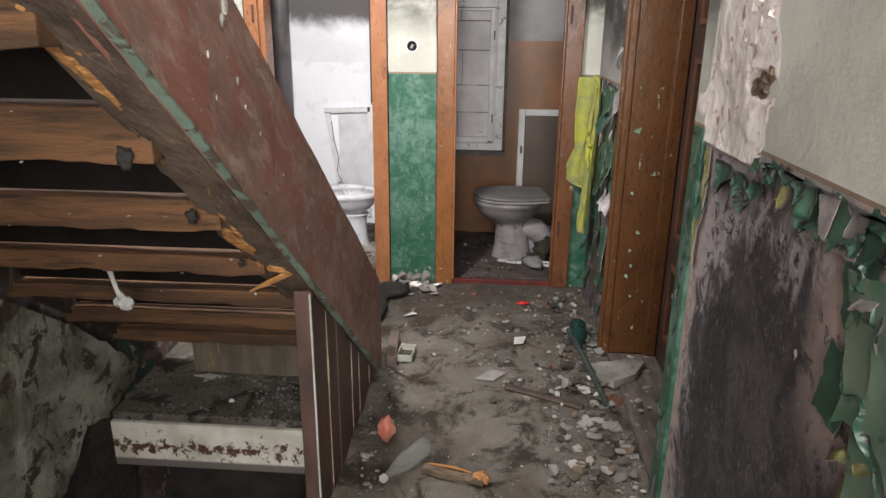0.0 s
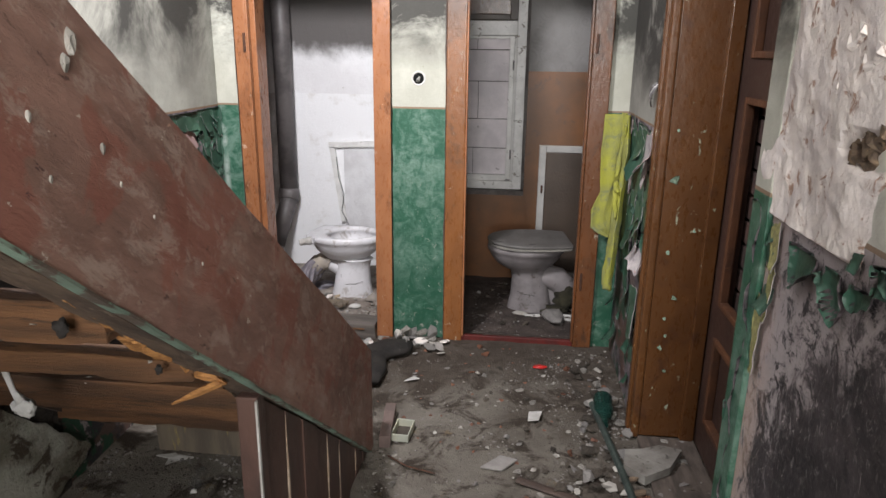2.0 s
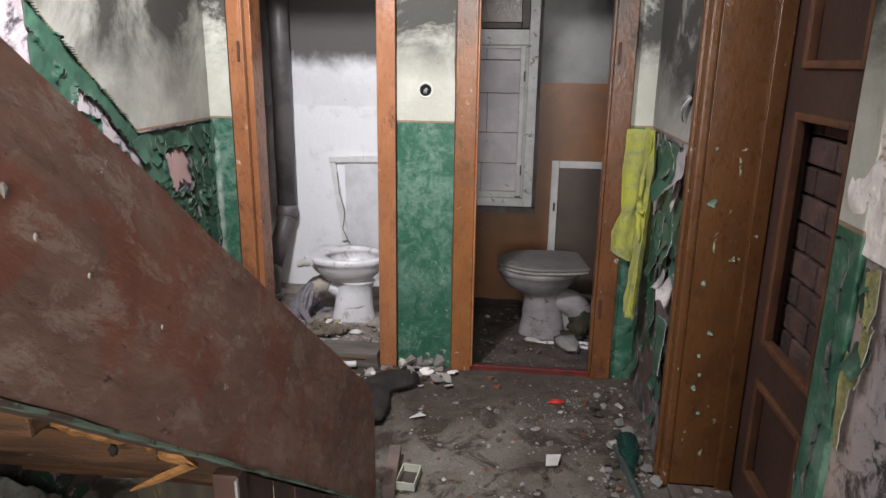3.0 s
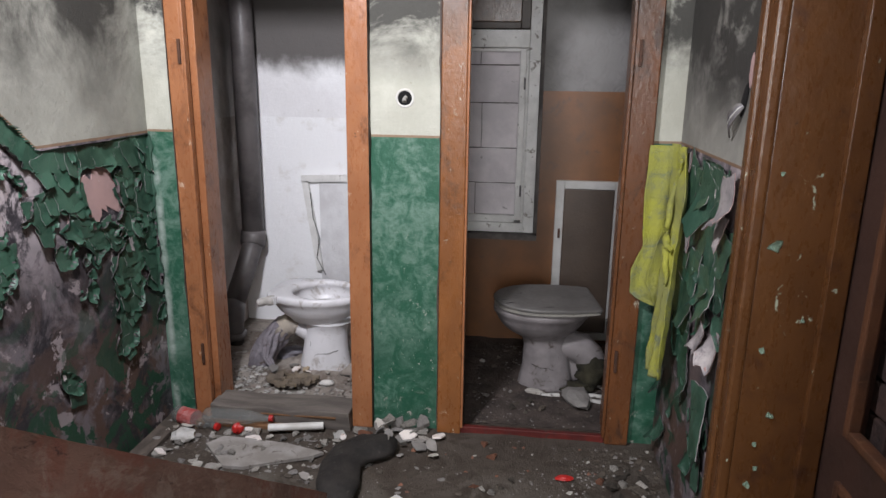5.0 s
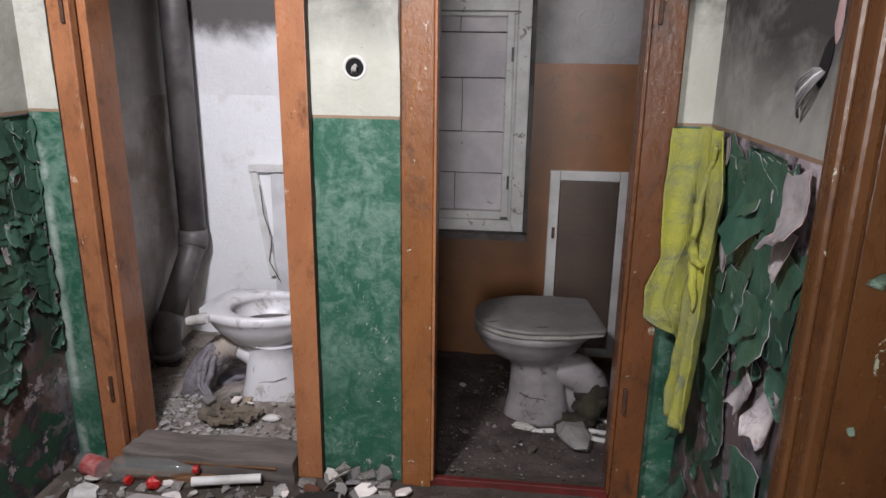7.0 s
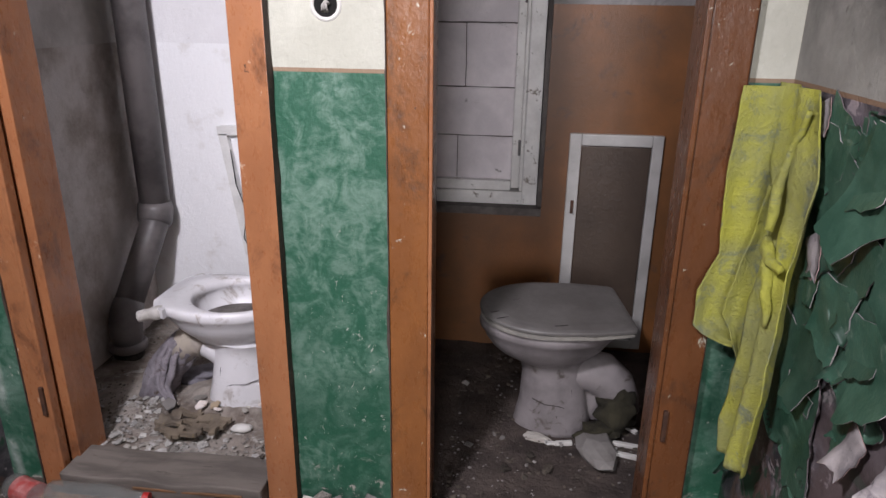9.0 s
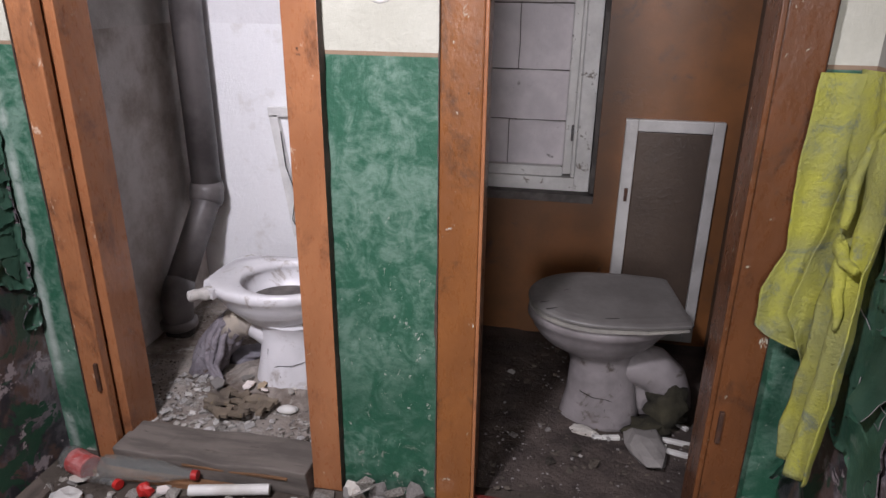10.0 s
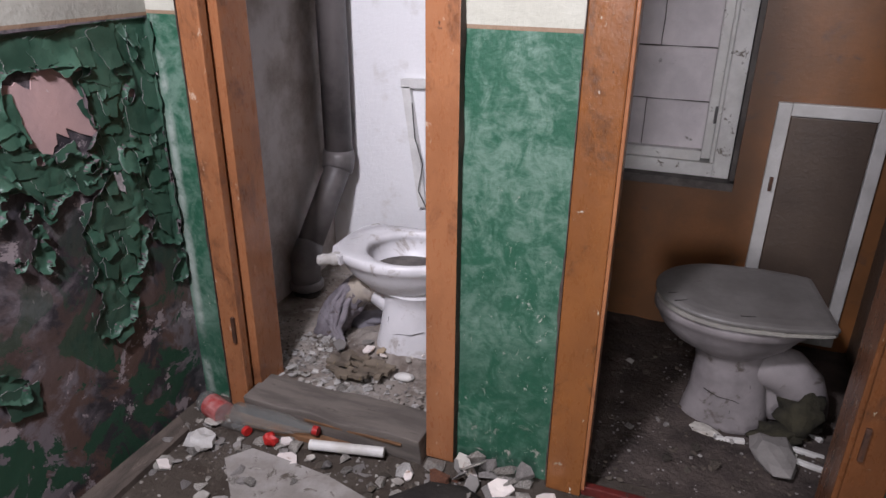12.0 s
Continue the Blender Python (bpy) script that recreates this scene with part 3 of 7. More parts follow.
def thing(name, label, category, loc=(0, 0, 0), rz=0.0, group=""):
    e = new(name)
    e.matrix_world = pose(*loc, 0, 0, rz)
    return tagged(e, label, category, group)


# ---- large structure ----
FW, BW = 4.06, 5.10            # front wall of the toilets, their back wall
LX, RX = -1.20, 0.82           # corridor walls
H = 2.60


def fnoise(x, y):
    return 0.010 * noise.noise(Vector((x * 1.7, y * 1.7, 3))) + 0.004 * noise.noise(Vector((x * 9, y * 9, 1)))


def slab(x0, x1, y0, y1, bottom, step=0.03):
    bm = bmesh.new()
    nx, ny = max(2, round((x1 - x0) / step)), max(2, round((y1 - y0) / step))
    g = [[bm.verts.new((x0 + (x1 - x0) * i / nx, y0 + (y1 - y0) * j / ny, fnoise(x0 + (x1 - x0) * i / nx, y0 + (y1 - y0) * j / ny))) for j in range(ny + 1)] for i in range(nx + 1)]
    for i in range(nx):
        for j in range(ny):
            bm.faces.new((g[i][j], g[i + 1][j], g[i + 1][j + 1], g[i][j + 1]))
    edges = [e for e in bm.edges if e.is_boundary]
    r = bmesh.ops.extrude_edge_only(bm, edges=edges)
    for v in r["geom"]:
        if isinstance(v, bmesh.types.BMVert):
            v.co.z = bottom
    return bm


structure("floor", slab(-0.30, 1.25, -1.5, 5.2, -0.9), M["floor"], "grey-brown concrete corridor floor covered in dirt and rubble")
structure("floor", slab(-1.30, -0.30, 2.525, 5.2, -0.24), M["floor"], "dirty concrete floor beside the basement opening under the stairs")
structure("pit_floor", boxes((-1.3, -0.3, -1.5, 3.2, -1.6, -1.5)), M["dark"], "dark floor of the basement below the stairs")
structure("wall_pit", boxes((-1.3, -0.3, 2.9, 3.0, -1.5, -0.24)), M["dark"], "dark masonry wall below the floor edge")
structure("wall_left", boxes((-1.45, LX, -1.5, 4.06, -1.6, H)), M["left"], "grey painted corridor wall with peeling green dado and soot")
structure("wall_right", boxes((RX, 1.25, -1.5, 2.21, 0, H), (RX, 1.25, 2.21, 3.22, 2.08, H)), M["rightnear"], "grey painted corridor wall with a scorched black dado")
structure("wall_right", boxes((RX, 1.25, 3.22, FW, 0, H)), M["rightfar"], "sooty grey corridor wall with peeling green dado")
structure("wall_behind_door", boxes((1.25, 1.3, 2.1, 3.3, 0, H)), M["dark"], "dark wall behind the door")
structure("wall_front", boxes((LX, -1.08, FW, 4.18, 0, H), (-0.315, -0.045, FW, 4.18, 0, H), (0.72, 0.84, FW, 4.18, 0, H), (-1.08, -0.315, FW, 4.18, 2.02, H), (-0.045, 0.72, FW, 4.18, 2.02, H)), M["front"], "cream wall with glossy green dado between the two toilet doorways")
structure("wall_stall", boxes((-1.45, -1.28, 4.18, 5.1, 0, H)), M["stallg"], "grey plastered side wall of the toilet stall")
structure("wall_partition", boxes((-0.24, -0.12, 4.18, 5.1, 0, H)), M["stallg"], "plastered partition between the two toilet stalls")
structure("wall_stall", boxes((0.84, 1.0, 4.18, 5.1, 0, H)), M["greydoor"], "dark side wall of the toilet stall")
structure("wall_back", boxes((-1.45, -0.24, BW, 5.35, -0.1, H)), M["stallw"], "whitewashed back wall of the toilet stall, dark grey above")
structure("wall_back", boxes((-0.24, -0.12, BW, 5.35, -0.1, H), (0.353, 1.0, BW, 5.35, -0.1, H), (-0.12, 0.353, BW, 5.35, -0.1, 0.572), (-0.12, 0.353, BW, 5.35, 1.95, H)), M["backr"], "brown painted back wall with grey embossed wallpaper above")
# unseen end wall, its opening made up to go with the rear fill
structure("wall_behind", boxes((-1.45, 0.0, -1.6, -1.5, -1.6, H), (0.7, 1.25, -1.6, -1.5, 0, H), (0.0, 0.7, -1.6, -1.5, -0.9, 0.9), (0.0, 0.7, -1.6, -1.5, 2.1, H)), M["grey"], "plain unseen end wall behind with an added opening")
structure("ceiling", boxes((-1.45, 1.3, -1.6, 5.35, H, H + 0.1)), M["grey"], "smoke-stained plaster ceiling")


# unseen wall added to keep the rear fill off the nearest treads
structure("wall_under_stairs", boxes((-0.30, -0.24, -1.5, 0.02, -1.5, 2.3)), M["grey"], "unseen plain partition added to shade the underside of the stairs")


# ---- doorways of the toilets ----
def door_frame(name, x0, xi0, xi1, x1, mat, label, mat2=None):
    e = thing(name, label, "door frame")
    part("jamb", boxes((x0, xi0, 4.035, 4.20, 0, 2.02), bevel=0.004), mat, e)
    part("jamb", boxes((xi1, x1, 4.035, 4.20, 0, 2.02), bevel=0.004), mat2 or mat, e)
    part("lintel", boxes((xi0, xi1, 4.035, 4.20, 1.95, 2.02), bevel=0.004), mat, e)
    return e


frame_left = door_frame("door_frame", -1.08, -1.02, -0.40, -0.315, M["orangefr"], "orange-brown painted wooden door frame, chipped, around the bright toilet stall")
# right jamb takes the shaded copy of the brown paint
frame_right = door_frame("door_frame", -0.045, 0.05, 0.63, 0.72, M["brownfr2"], "brown gloss painted wooden door frame around the dark toilet stall", M["brownfr_shaded"])

# ---- stairs ----
RISE, RUN, Y1, Z1 = 0.19, 0.246, 1.377, 1.222


def sloped(bm, x0, x1, top, bot, y0, y1):
    """A board in a plane of constant x between two sloping lines."""
    vs = []
    for x in (x0, x1):
        vs.append([bm.verts.new((x, y, f(y))) for y, f in ((y0, bot), (y1, bot), (y1, top), (y0, top))])
    a, b = vs
    bm.faces.new(a)
    bm.faces.new(b[::-1])
    for i in range(4):
        bm.faces.new((a[i], b[i], b[(i + 1) % 4], a[(i + 1) % 4]))


def wavy(bm, amp, freq, seed=0, cuts=10, longer=0.25):
    bmesh.ops.subdivide_edges(bm, edges=[x for x in bm.edges if x.calc_length() > longer], cuts=cuts)
    for v in bm.verts:
        v.co += amp * noise.noise_vector(v.co * freq + Vector((seed, 0, 0)))


# ---- toilets ----
def loft(bm, rings, cap=(True, True)):
    vs = [[bm.verts.new(p) for p in r] for r in rings]
    n = len(vs[0])
    for a, b in zip(vs, vs[1:]):
        for i in range(n):
            bm.faces.new((a[i], a[(i + 1) % n], b[(i + 1) % n], b[i]))
    if cap[0]:
        bm.faces.new(vs[0][::-1])
    if cap[1]:
        bm.faces.new(vs[-1])
    return vs


def oval(z, cx, a, b, n=36, flat=0.0):
    """Plan of a bowl: front at +x, back squared off by flat."""
    out = []
    for i in range(n):
        t = 2 * math.pi * i / n
        x, y = math.cos(t), math.sin(t)
        if x > 0:
            y *= 1 - 0.10 * x
        if x < 0:
            x = -abs(x) ** (1 - 0.5 * flat)
            y = math.copysign(abs(y) ** (1 - 0.6 * flat), y)
        out.append((cx + a * x, b * y, z))
    return out


# ---- peeling paint ----
def frame_of(axis, c, sign):
    """Maps wall coordinates (u along the wall, v up, w out of the wall) to the world."""
    if axis == "x":
        return lambda u, v, w: (c + sign * w, u, v)
    return lambda u, v, w: (u, c + sign * w, v)


def fbm(u, v, s, seed):
    return noise.fractal(Vector((u * s, v * s, seed)), 1.0, 2.0, 4)


def peel_sheet(name, tr, u0, u1, v0, v1, keep, front, back, label, curl=0.022, step=0.008, seed=1, relief=0.005):
    """A skin of paint that stays where keep > 0 and curls away from the wall at its torn edge."""
    nu, nv = round((u1 - u0) / step), round((v1 - v0) / step)
    F = [[keep(u0 + (u1 - u0) * i / nu, v0 + (v1 - v0) * j / nv) for j in range(nv + 1)] for i in range(nu + 1)]
    cells = [(i, j) for i in range(nu) for j in range(nv) if sum(F[i + a][j + b] > 0 for a in (0, 1) for b in (0, 1)) >= 2]
    verts, idx, faces = [], {}, []

    def vert(i, j):
        if (i, j) not in idx:
            u, v, f = u0 + (u1 - u0) * i / nu, v0 + (v1 - v0) * j / nv, F[i][j]
            gu = (F[min(i + 1, nu)][j] - F[max(i - 1, 0)][j]) / (2 * step)
            gv = (F[i][min(j + 1, nv)] - F[i][max(j - 1, 0)]) / (2 * step)
            g = gu * gu + gv * gv + 1e-6
            if f < 0.6 * step * math.sqrt(g):
                d = max(-step, min(step, -f / math.sqrt(g))) / math.sqrt(g)
                u, v, f = u + gu * d, v + gv * d, 0.0
            away = max(0.0, 1 - f / 0.13)
            w = 0.002 + relief * abs(fbm(u, v, 5, seed + 2)) + curl * away ** 2 * (0.35 + 1.1 * abs(fbm(u, v, 7, seed + 9))) + 0.006 * abs(fbm(u, v, 9, seed + 5))
            idx[i, j] = len(verts)
            verts.append((u, v, w))
        return idx[i, j]

    for i, j in cells:
        faces.append((vert(i, j), vert(i + 1, j), vert(i + 1, j + 1), vert(i, j + 1)))
    n = len(verts)
    pts = [tr(u, v, w) for u, v, w in verts] + [tr(u, v, w - 0.0012) for u, v, w in verts]
    edges = collections.Counter(tuple(sorted((f[k], f[(k + 1) % 4]))) for f in faces for k in range(4))
    rim = [(a, b, b + n, a + n) for (a, b), c in edges.items() if c == 1]
    me = bpy.data.meshes.new(name)
    me.from_pydata(pts, [], faces + [tuple(k + n for k in f[::-1]) for f in faces] + rim)
    me.materials.append(front)
    me.materials.append(back)
    for p in me.polygons:
        p.material_index = 0 if p.index < len(faces) else 1
    me.shade_smooth()
    return tagged(new(name, me), label, kind="structure")


def flake_mesh(name, front, back, seed):
    """One torn scrap of paint, hanging from its top and rolled outwards at the bottom."""
    rnd = random.Random(seed)
    nu, nv = 5, 7
    lean, roll, wid = rnd.uniform(-0.3, 0.3), rnd.uniform(0.08, 0.5), rnd.uniform(0.3, 0.6)
    hem = [rnd.uniform(-0.16, 0.12) for _ in range(nu + 1)]
    taper, skew = rnd.uniform(0.0, 0.6), rnd.uniform(-0.35, 0.35)
    g = []
    for j in range(nv + 1):
        v = j / nv
        left = wid * (1 - taper * v ** 1.5 + rnd.uniform(-0.14, 0.14))
        right = wid * (1 - (0.6 - taper) * v ** 1.5 + rnd.uniform(-0.14, 0.14))
        row = []
        for i in range(nu + 1):
            q = i / nu
            x = -left + (left + right) * q
            row.append((x + lean * v, 0.01 + roll * v ** 2.2 * (0.6 + 0.5 * q) + 0.07 * math.sin(5 * q + 3 * v + seed) * v + 0.03, -v * (1 + skew * (q - 0.5)) + hem[i] * v))
        g.append(row)
    pts = [p for r in g for p in r]
    n = len(pts)
    w = nu + 1
    quads = [(j * w + i, j * w + i + 1, (j + 1) * w + i + 1, (j + 1) * w + i) for j in range(nv) for i in range(nu)]
    def under(k, p):
        v = (k // w) / nv
        dy = 2.2 * roll * v ** 1.2 * (0.6 + 0.5 * (k % w) / nu)
        q = 0.022 / math.sqrt(1 + dy * dy)
        return (p[0], p[1] - q, p[2] - q * dy)

    pts += [under(k, p) for k, p in enumerate(pts)]
    edges = collections.Counter(tuple(sorted((f[k], f[(k + 1) % 4]))) for f in quads for k in range(4))
    me = bpy.data.meshes.new(name)
    me.from_pydata(pts, [], [f[::-1] for f in quads] + [tuple(k + n for k in f) for f in quads] + [(a, b, b + n, a + n) for (a, b), c in edges.items() if c == 1])
    me.materials.append(front)
    me.materials.append(back)
    for p in me.polygons:
        p.material_index = 0 if p.index < len(quads) else 1
    me.shade_smooth()
    return me


def put_flake(me, parent, loc, size, wall, spin=0.0, name="paint_flake"):
    """wall: the heading of the wall's outward side, in degrees."""
    ob = new(name, me)
    ob.parent = parent
    ob.matrix_world = pose(*loc, 0, 0, wall - 90) @ pose(0, 0, 0, 0, spin, 0) @ Matrix.Diagonal((size, size, size, 1))
    return ob


def shard_mesh(name, front, back, seed, flat=1.0):
    """A stiff angular sheet of old paint, hinged at its top, lifting and folding out towards its lower edge."""
    rnd = random.Random(seed)
    nu, nv = 6, 8
    c = [(-0.5 + rnd.uniform(-0.14, 0.10), rnd.uniform(-0.05, 0.16)), (0.5 + rnd.uniform(-0.10, 0.14), rnd.uniform(-0.05, 0.16)), (0.42 + rnd.uniform(-0.28, 0.14), -1.05 + rnd.uniform(-0.2, 0.25)), (-0.42 + rnd.uniform(-0.14, 0.28), -1.05 + rnd.uniform(-0.2, 0.25))]
    lift, crease, side = rnd.choice((0.0, 0.02, 0.05, 0.14)), rnd.uniform(0.55, 1.0), rnd.uniform(-0.06, 0.06)
    rnd_fold = rnd.choice((0.0, 0.2, 0.6, 1.0))
    pts = []
    for j in range(nv + 1):
        v = j / nv
        for i in range(nu + 1):
            u = i / nu
            x = (c[0][0] * (1 - u) + c[1][0] * u) * (1 - v) + (c[3][0] * (1 - u) + c[2][0] * u) * v
            z = (c[0][1] * (1 - u) + c[1][1] * u) * (1 - v) + (c[3][1] * (1 - u) + c[2][1] * u) * v
            rim = 1.0 if i in (0, nu) or j in (0, nv) else 0.0
            x += rim * rnd.uniform(-0.045, 0.045)
            z += rim * rnd.uniform(-0.045, 0.045)
            y = 0.04 + flat * (lift * v + side * (u - 0.5) * v + rnd_fold * max(0.0, v - crease)) + 0.05 * abs(noise.noise(Vector((u * 2.4, v * 2.4, seed))))
            pts.append((x, max(0.012, y), z))
    n, w = len(pts), nu + 1
    quads = [(j * w + i, j * w + i + 1, (j + 1) * w + i + 1, (j + 1) * w + i) for j in range(nv) for i in range(nu)]
    pts += [(x, y - 0.016, z) for x, y, z in pts]
    edges = collections.Counter(tuple(sorted((f[k], f[(k + 1) % 4]))) for f in quads for k in range(4))
    me = bpy.data.meshes.new(name)
    me.from_pydata(pts, [], [f[::-1] for f in quads] + [tuple(k + n for k in f) for f in quads] + [(a, b, b + n, a + n) for (a, b), q in edges.items() if q == 1])
    me.materials.append(front)
    me.materials.append(back)
    for p in me.polygons:
        p.material_index = 0 if p.index < len(quads) else 1
    me.shade_smooth()
    me.set_sharp_from_angle(angle=0.9)
    return me


def shard_field(parent, meshes, wall, x, u0, u1, v0, v1, cell, keep, rnd):
    """Sheets laid like shingles over a part of a wall, lower rows first so that upper ones lap over them."""
    v = v0
    while v < v1:
        h = cell * rnd.uniform(0.8, 1.25)
        u = u0 + rnd.uniform(0, cell * 0.5)
        while u < u1 - 0.3 * cell:
            w = cell * rnd.uniform(0.45, 1.7)
            top = v + h
            if keep(u + w / 2, top - 0.5 * h) > 0.12 * rnd.random() and top < v1 + 0.3 * h:
                top = min(top + rnd.uniform(-0.35, 0.35) * cell, v1 - 0.17 * max(w, h))
                put_flake(rnd.choice(meshes), parent, (x, u + w / 2, top), max(w, h) * 0.95, wall, rnd.uniform(-22, 22))
            u += w * 0.9
        v += h * 0.8


# left wall, beside the toilets: scraps of green round a bare pink patch
def keep_left(u, v):
    n = 0.7 * fbm(u, v, 3.6, 2.3) + 0.55 * fbm(u, v, 11.0, 6.3)
    top = 1.195 + max(0.0, 3.43 - u) * 0.85
    far = max(0.0, min(1.0, (u - 3.44) / 0.10))
    k = 0.14 + 1.2 * n - (0.26 + 0.55 * far) * min(1.0, 9 * max(0.0, 0.89 - v)) - 0.18 * (1 - far)
    if v > top - 0.10:
        k += 0.5
    pink = 0.9 * (1 - math.hypot((u - 3.70) / 0.11, (v - 1.005) / 0.085))
    k = min(k, -pink + 0.75 * n)
    # a long scrap that hangs in the middle
    k = max(k, 0.45 * (1 - math.hypot((u - 3.80 - 0.25 * (v - 0.58)) / 0.10, (v - 0.60) / 0.19)) + 0.45 * n)
    k = max(k, 0.45 * (1 - math.hypot((u - 4.00) / 0.07, (v - 0.84) / 0.34)) + 0.5 * n)
    if v > top - 0.07 + 0.03 * n:
        k = max(k, 0.25)
    if u > 4.045 or v > top - 0.004 or (u < 3.2 and v < 2.85 - 0.76 * (u - 0.2)):
        return -0.3
    return k


def keep_right(u, v):
    n = fbm(u, v, 4.5, 7.7)
    k = 0.36 + 1.15 * n - 1.5 * max(0.0, 0.70 - v) - 0.5 * max(0.0, u - 3.85) / 0.1 * (v < 0.7)
    k = min(k, 0.1 + 0.9 * n - 0.8 * (1 - math.hypot((u - 3.36) / 0.06, (v - 1.08) / 0.13)))
    if v > 1.196 or u > 4.05:
        return -0.3
    return k


def keep_near(u, v):
    n = fbm(u, v, 6.0, 4.1)
    k = 0.4 * (1 - (1.2 - v) / 0.06) + 0.9 * n - 0.6 * max(0, u - 1.62)
    k = max(k, 0.05 + 1.1 * n - 4.5 * max(0.0, u - 1.24) - 2.6 * max(0.0, 1.0 - v))
    k = max(k, 0.5 * (1 - abs(u - 2.185) / 0.03) + 0.5 * n - 0.3 * (v > 1.18) if u > 2.1 else -1)
    return -0.3 if v > 1.196 or (1.7 < u < 2.1 and v > 1.15) else k


peel_sheet("peeling_dado", frame_of("x", LX, 1), 2.9, 4.05, 0.02, 1.7, keep_left, M["flakedark"], M["flakebackdark"], "dark green oil paint peeling off the sooty corridor wall in curled scraps", seed=3, curl=0.02)
peel_sheet("peeling_dado", frame_of("x", RX, -1), 3.32, 4.05, 0.02, 1.2, lambda u, v: keep_right(u, v) - 0.12, M["flakedark"], M["flakebackdark"], "green oil paint hanging off the wall in curled sheets beside the toilets", curl=0.010, seed=8, relief=0.006)
peel_sheet("peeling_dado", frame_of("x", RX, -1), 0.6, 2.205, 0.0, 1.2, keep_near, M["flake"], M["flakebackdark"], "strip of green oil paint peeling off the scorched wall", curl=0.02, seed=5)
bm = bmesh.new()
pts = []
for k in range(72):
    a = k * math.tau / 72
    q = 1.15 + 0.9 * noise.fractal(Vector((math.cos(a) * 1.3, math.sin(a) * 1.3, 4)), 1, 2, 4)
    pts.append((LX + 0.003, 3.70 + 0.16 * q * math.cos(a), min(1.14, 1.005 + 0.105 * q * math.sin(a))))
bm.faces.new([bm.verts.new(p) for p in pts])
r = bmesh.ops.extrude_face_region(bm, geom=list(bm.faces))
for v in r["geom"]:
    if isinstance(v, bmesh.types.BMVert):
        v.co.x -= 0.004
structure("bare_patch", bm, M["pink"], "bare pink plaster patch where the green paint came off")

FL = [flake_mesh("paint_flake", M["flake"], M["flakebackdark"], k) for k in range(6)]
FD = [flake_mesh("paint_flake", M["flakedark"], M["flakebackdark"], 20 + k) for k in range(6)]
FB = [flake_mesh("paint_flake", M["flakeback"], M["pink"], 40 + k) for k in range(4)]
M["yellowskin"] = simple("yellowed_paint_skin", (0.36, 0.34, 0.13), (0.24, 0.23, 0.10), 12, 0.7, (0.12, 0.10, 0.05), (0.56, 0.66))
FY = [flake_mesh("paint_flake", M["yellowskin"], M["flakeback"], 60 + k) for k in range(3)]
M["palegreen"] = simple("pale_green_primer", (0.30, 0.42, 0.31), (0.24, 0.34, 0.25), 9, 0.7)
FG = [flake_mesh("paint_chip", M["palegreen"], M["palegreen"], 80 + k) for k in range(2)]
rnd = random.Random(11)
curls = tagged(new("paint_curls"), "loose curls of green paint on the sooty wall", "peeling paint", "paint curls")
SH = [shard_mesh("paint_flake", M["flake"], M["flakeback" if k % 2 else "flakebackdark"], 100 + k, 0.8) for k in range(10)]
SD = [shard_mesh("paint_flake", M["flakedark"], M["flakeback"], 120 + k, 0.45) for k in range(8)]
shard_field(curls, SD, 0, LX + 0.003, 3.1, 4.03, 0.08, 1.19, 0.056, lambda u, v: keep_left(u, v) - 0.10, rnd)
for k in range(60):
    u, v = rnd.uniform(3.2, 4.04), 0.2 + 0.99 * rnd.random() ** 0.7
    if keep_left(u, v) < -0.05 or rnd.random() < 0.25 * (v < 0.5) or math.hypot((u - 3.70) / 0.12, (v - 1.03) / 0.10) < 1:
        continue
    put_flake(rnd.choice(FD if rnd.random() < 0.8 else FL + FB), curls, (LX + 0.004, u, v), 0.025 + 0.055 * rnd.random() ** 2, 0, rnd.uniform(-25, 25))
curls = tagged(new("paint_curls"), "large hanging curls of green and grey paint beside the doorway", "peeling paint", "paint curls")
shard_field(curls, SH + SD[:3], 180, RX - 0.004, 3.33, 4.03, 0.05, 1.19, 0.105, lambda u, v: keep_right(u, v) - 0.05 if u < 3.84 or v < 0.36 else -1, rnd)
for k in range(14):
    u, v = rnd.uniform(3.34, 4.02), rnd.uniform(0.12, 1.18)
    put_flake(rnd.choice(FL + FL + FD + FB) if v > 0.4 else rnd.choice(FD + FL), curls, (RX - 0.004, u, v), 0.035 + 0.07 * rnd.random() ** 2, 180, rnd.uniform(-25, 25))
M["greensheet"] = simple("faded_green_paint_sheet", (0.075, 0.16, 0.10), (0.17, 0.21, 0.155), 7, 0.5, (0.02, 0.06, 0.03), (0.58, 0.68), kind="Position", bumpd=0.001)
SG = [shard_mesh("paint_flake", M["greensheet"], M["flakeback"], 170 + k, 0.3) for k in range(3)]
FYS = [shard_mesh("paint_flake", M["yellowskin"], M["flakeback"], 190 + k, 0.8) for k in range(3)]
for me in FYS:
    for v in me.vertices:
        v.co.x *= 0.32
FBS = [shard_mesh("paint_flake", M["flakeback"], M["pink"], 150 + k) for k in range(4)]
for (u, v, s, sp, me) in ((3.40, 1.17, 0.12, 6, FBS[0]), (3.41, 1.06, 0.10, -10, FBS[1]), (3.86, 1.19, 0.06, 20, FB[2]), (3.50, 0.72, 0.08, -25, FB[3]), (3.80, 0.95, 0.08, 30, FB[2])):
    put_flake(me, curls, (RX - 0.012, u, v), s, 180, sp)
curls = tagged(new("paint_curls"), "paint curls below the line on the scorched wall, some yellow", "peeling paint", "paint curls")
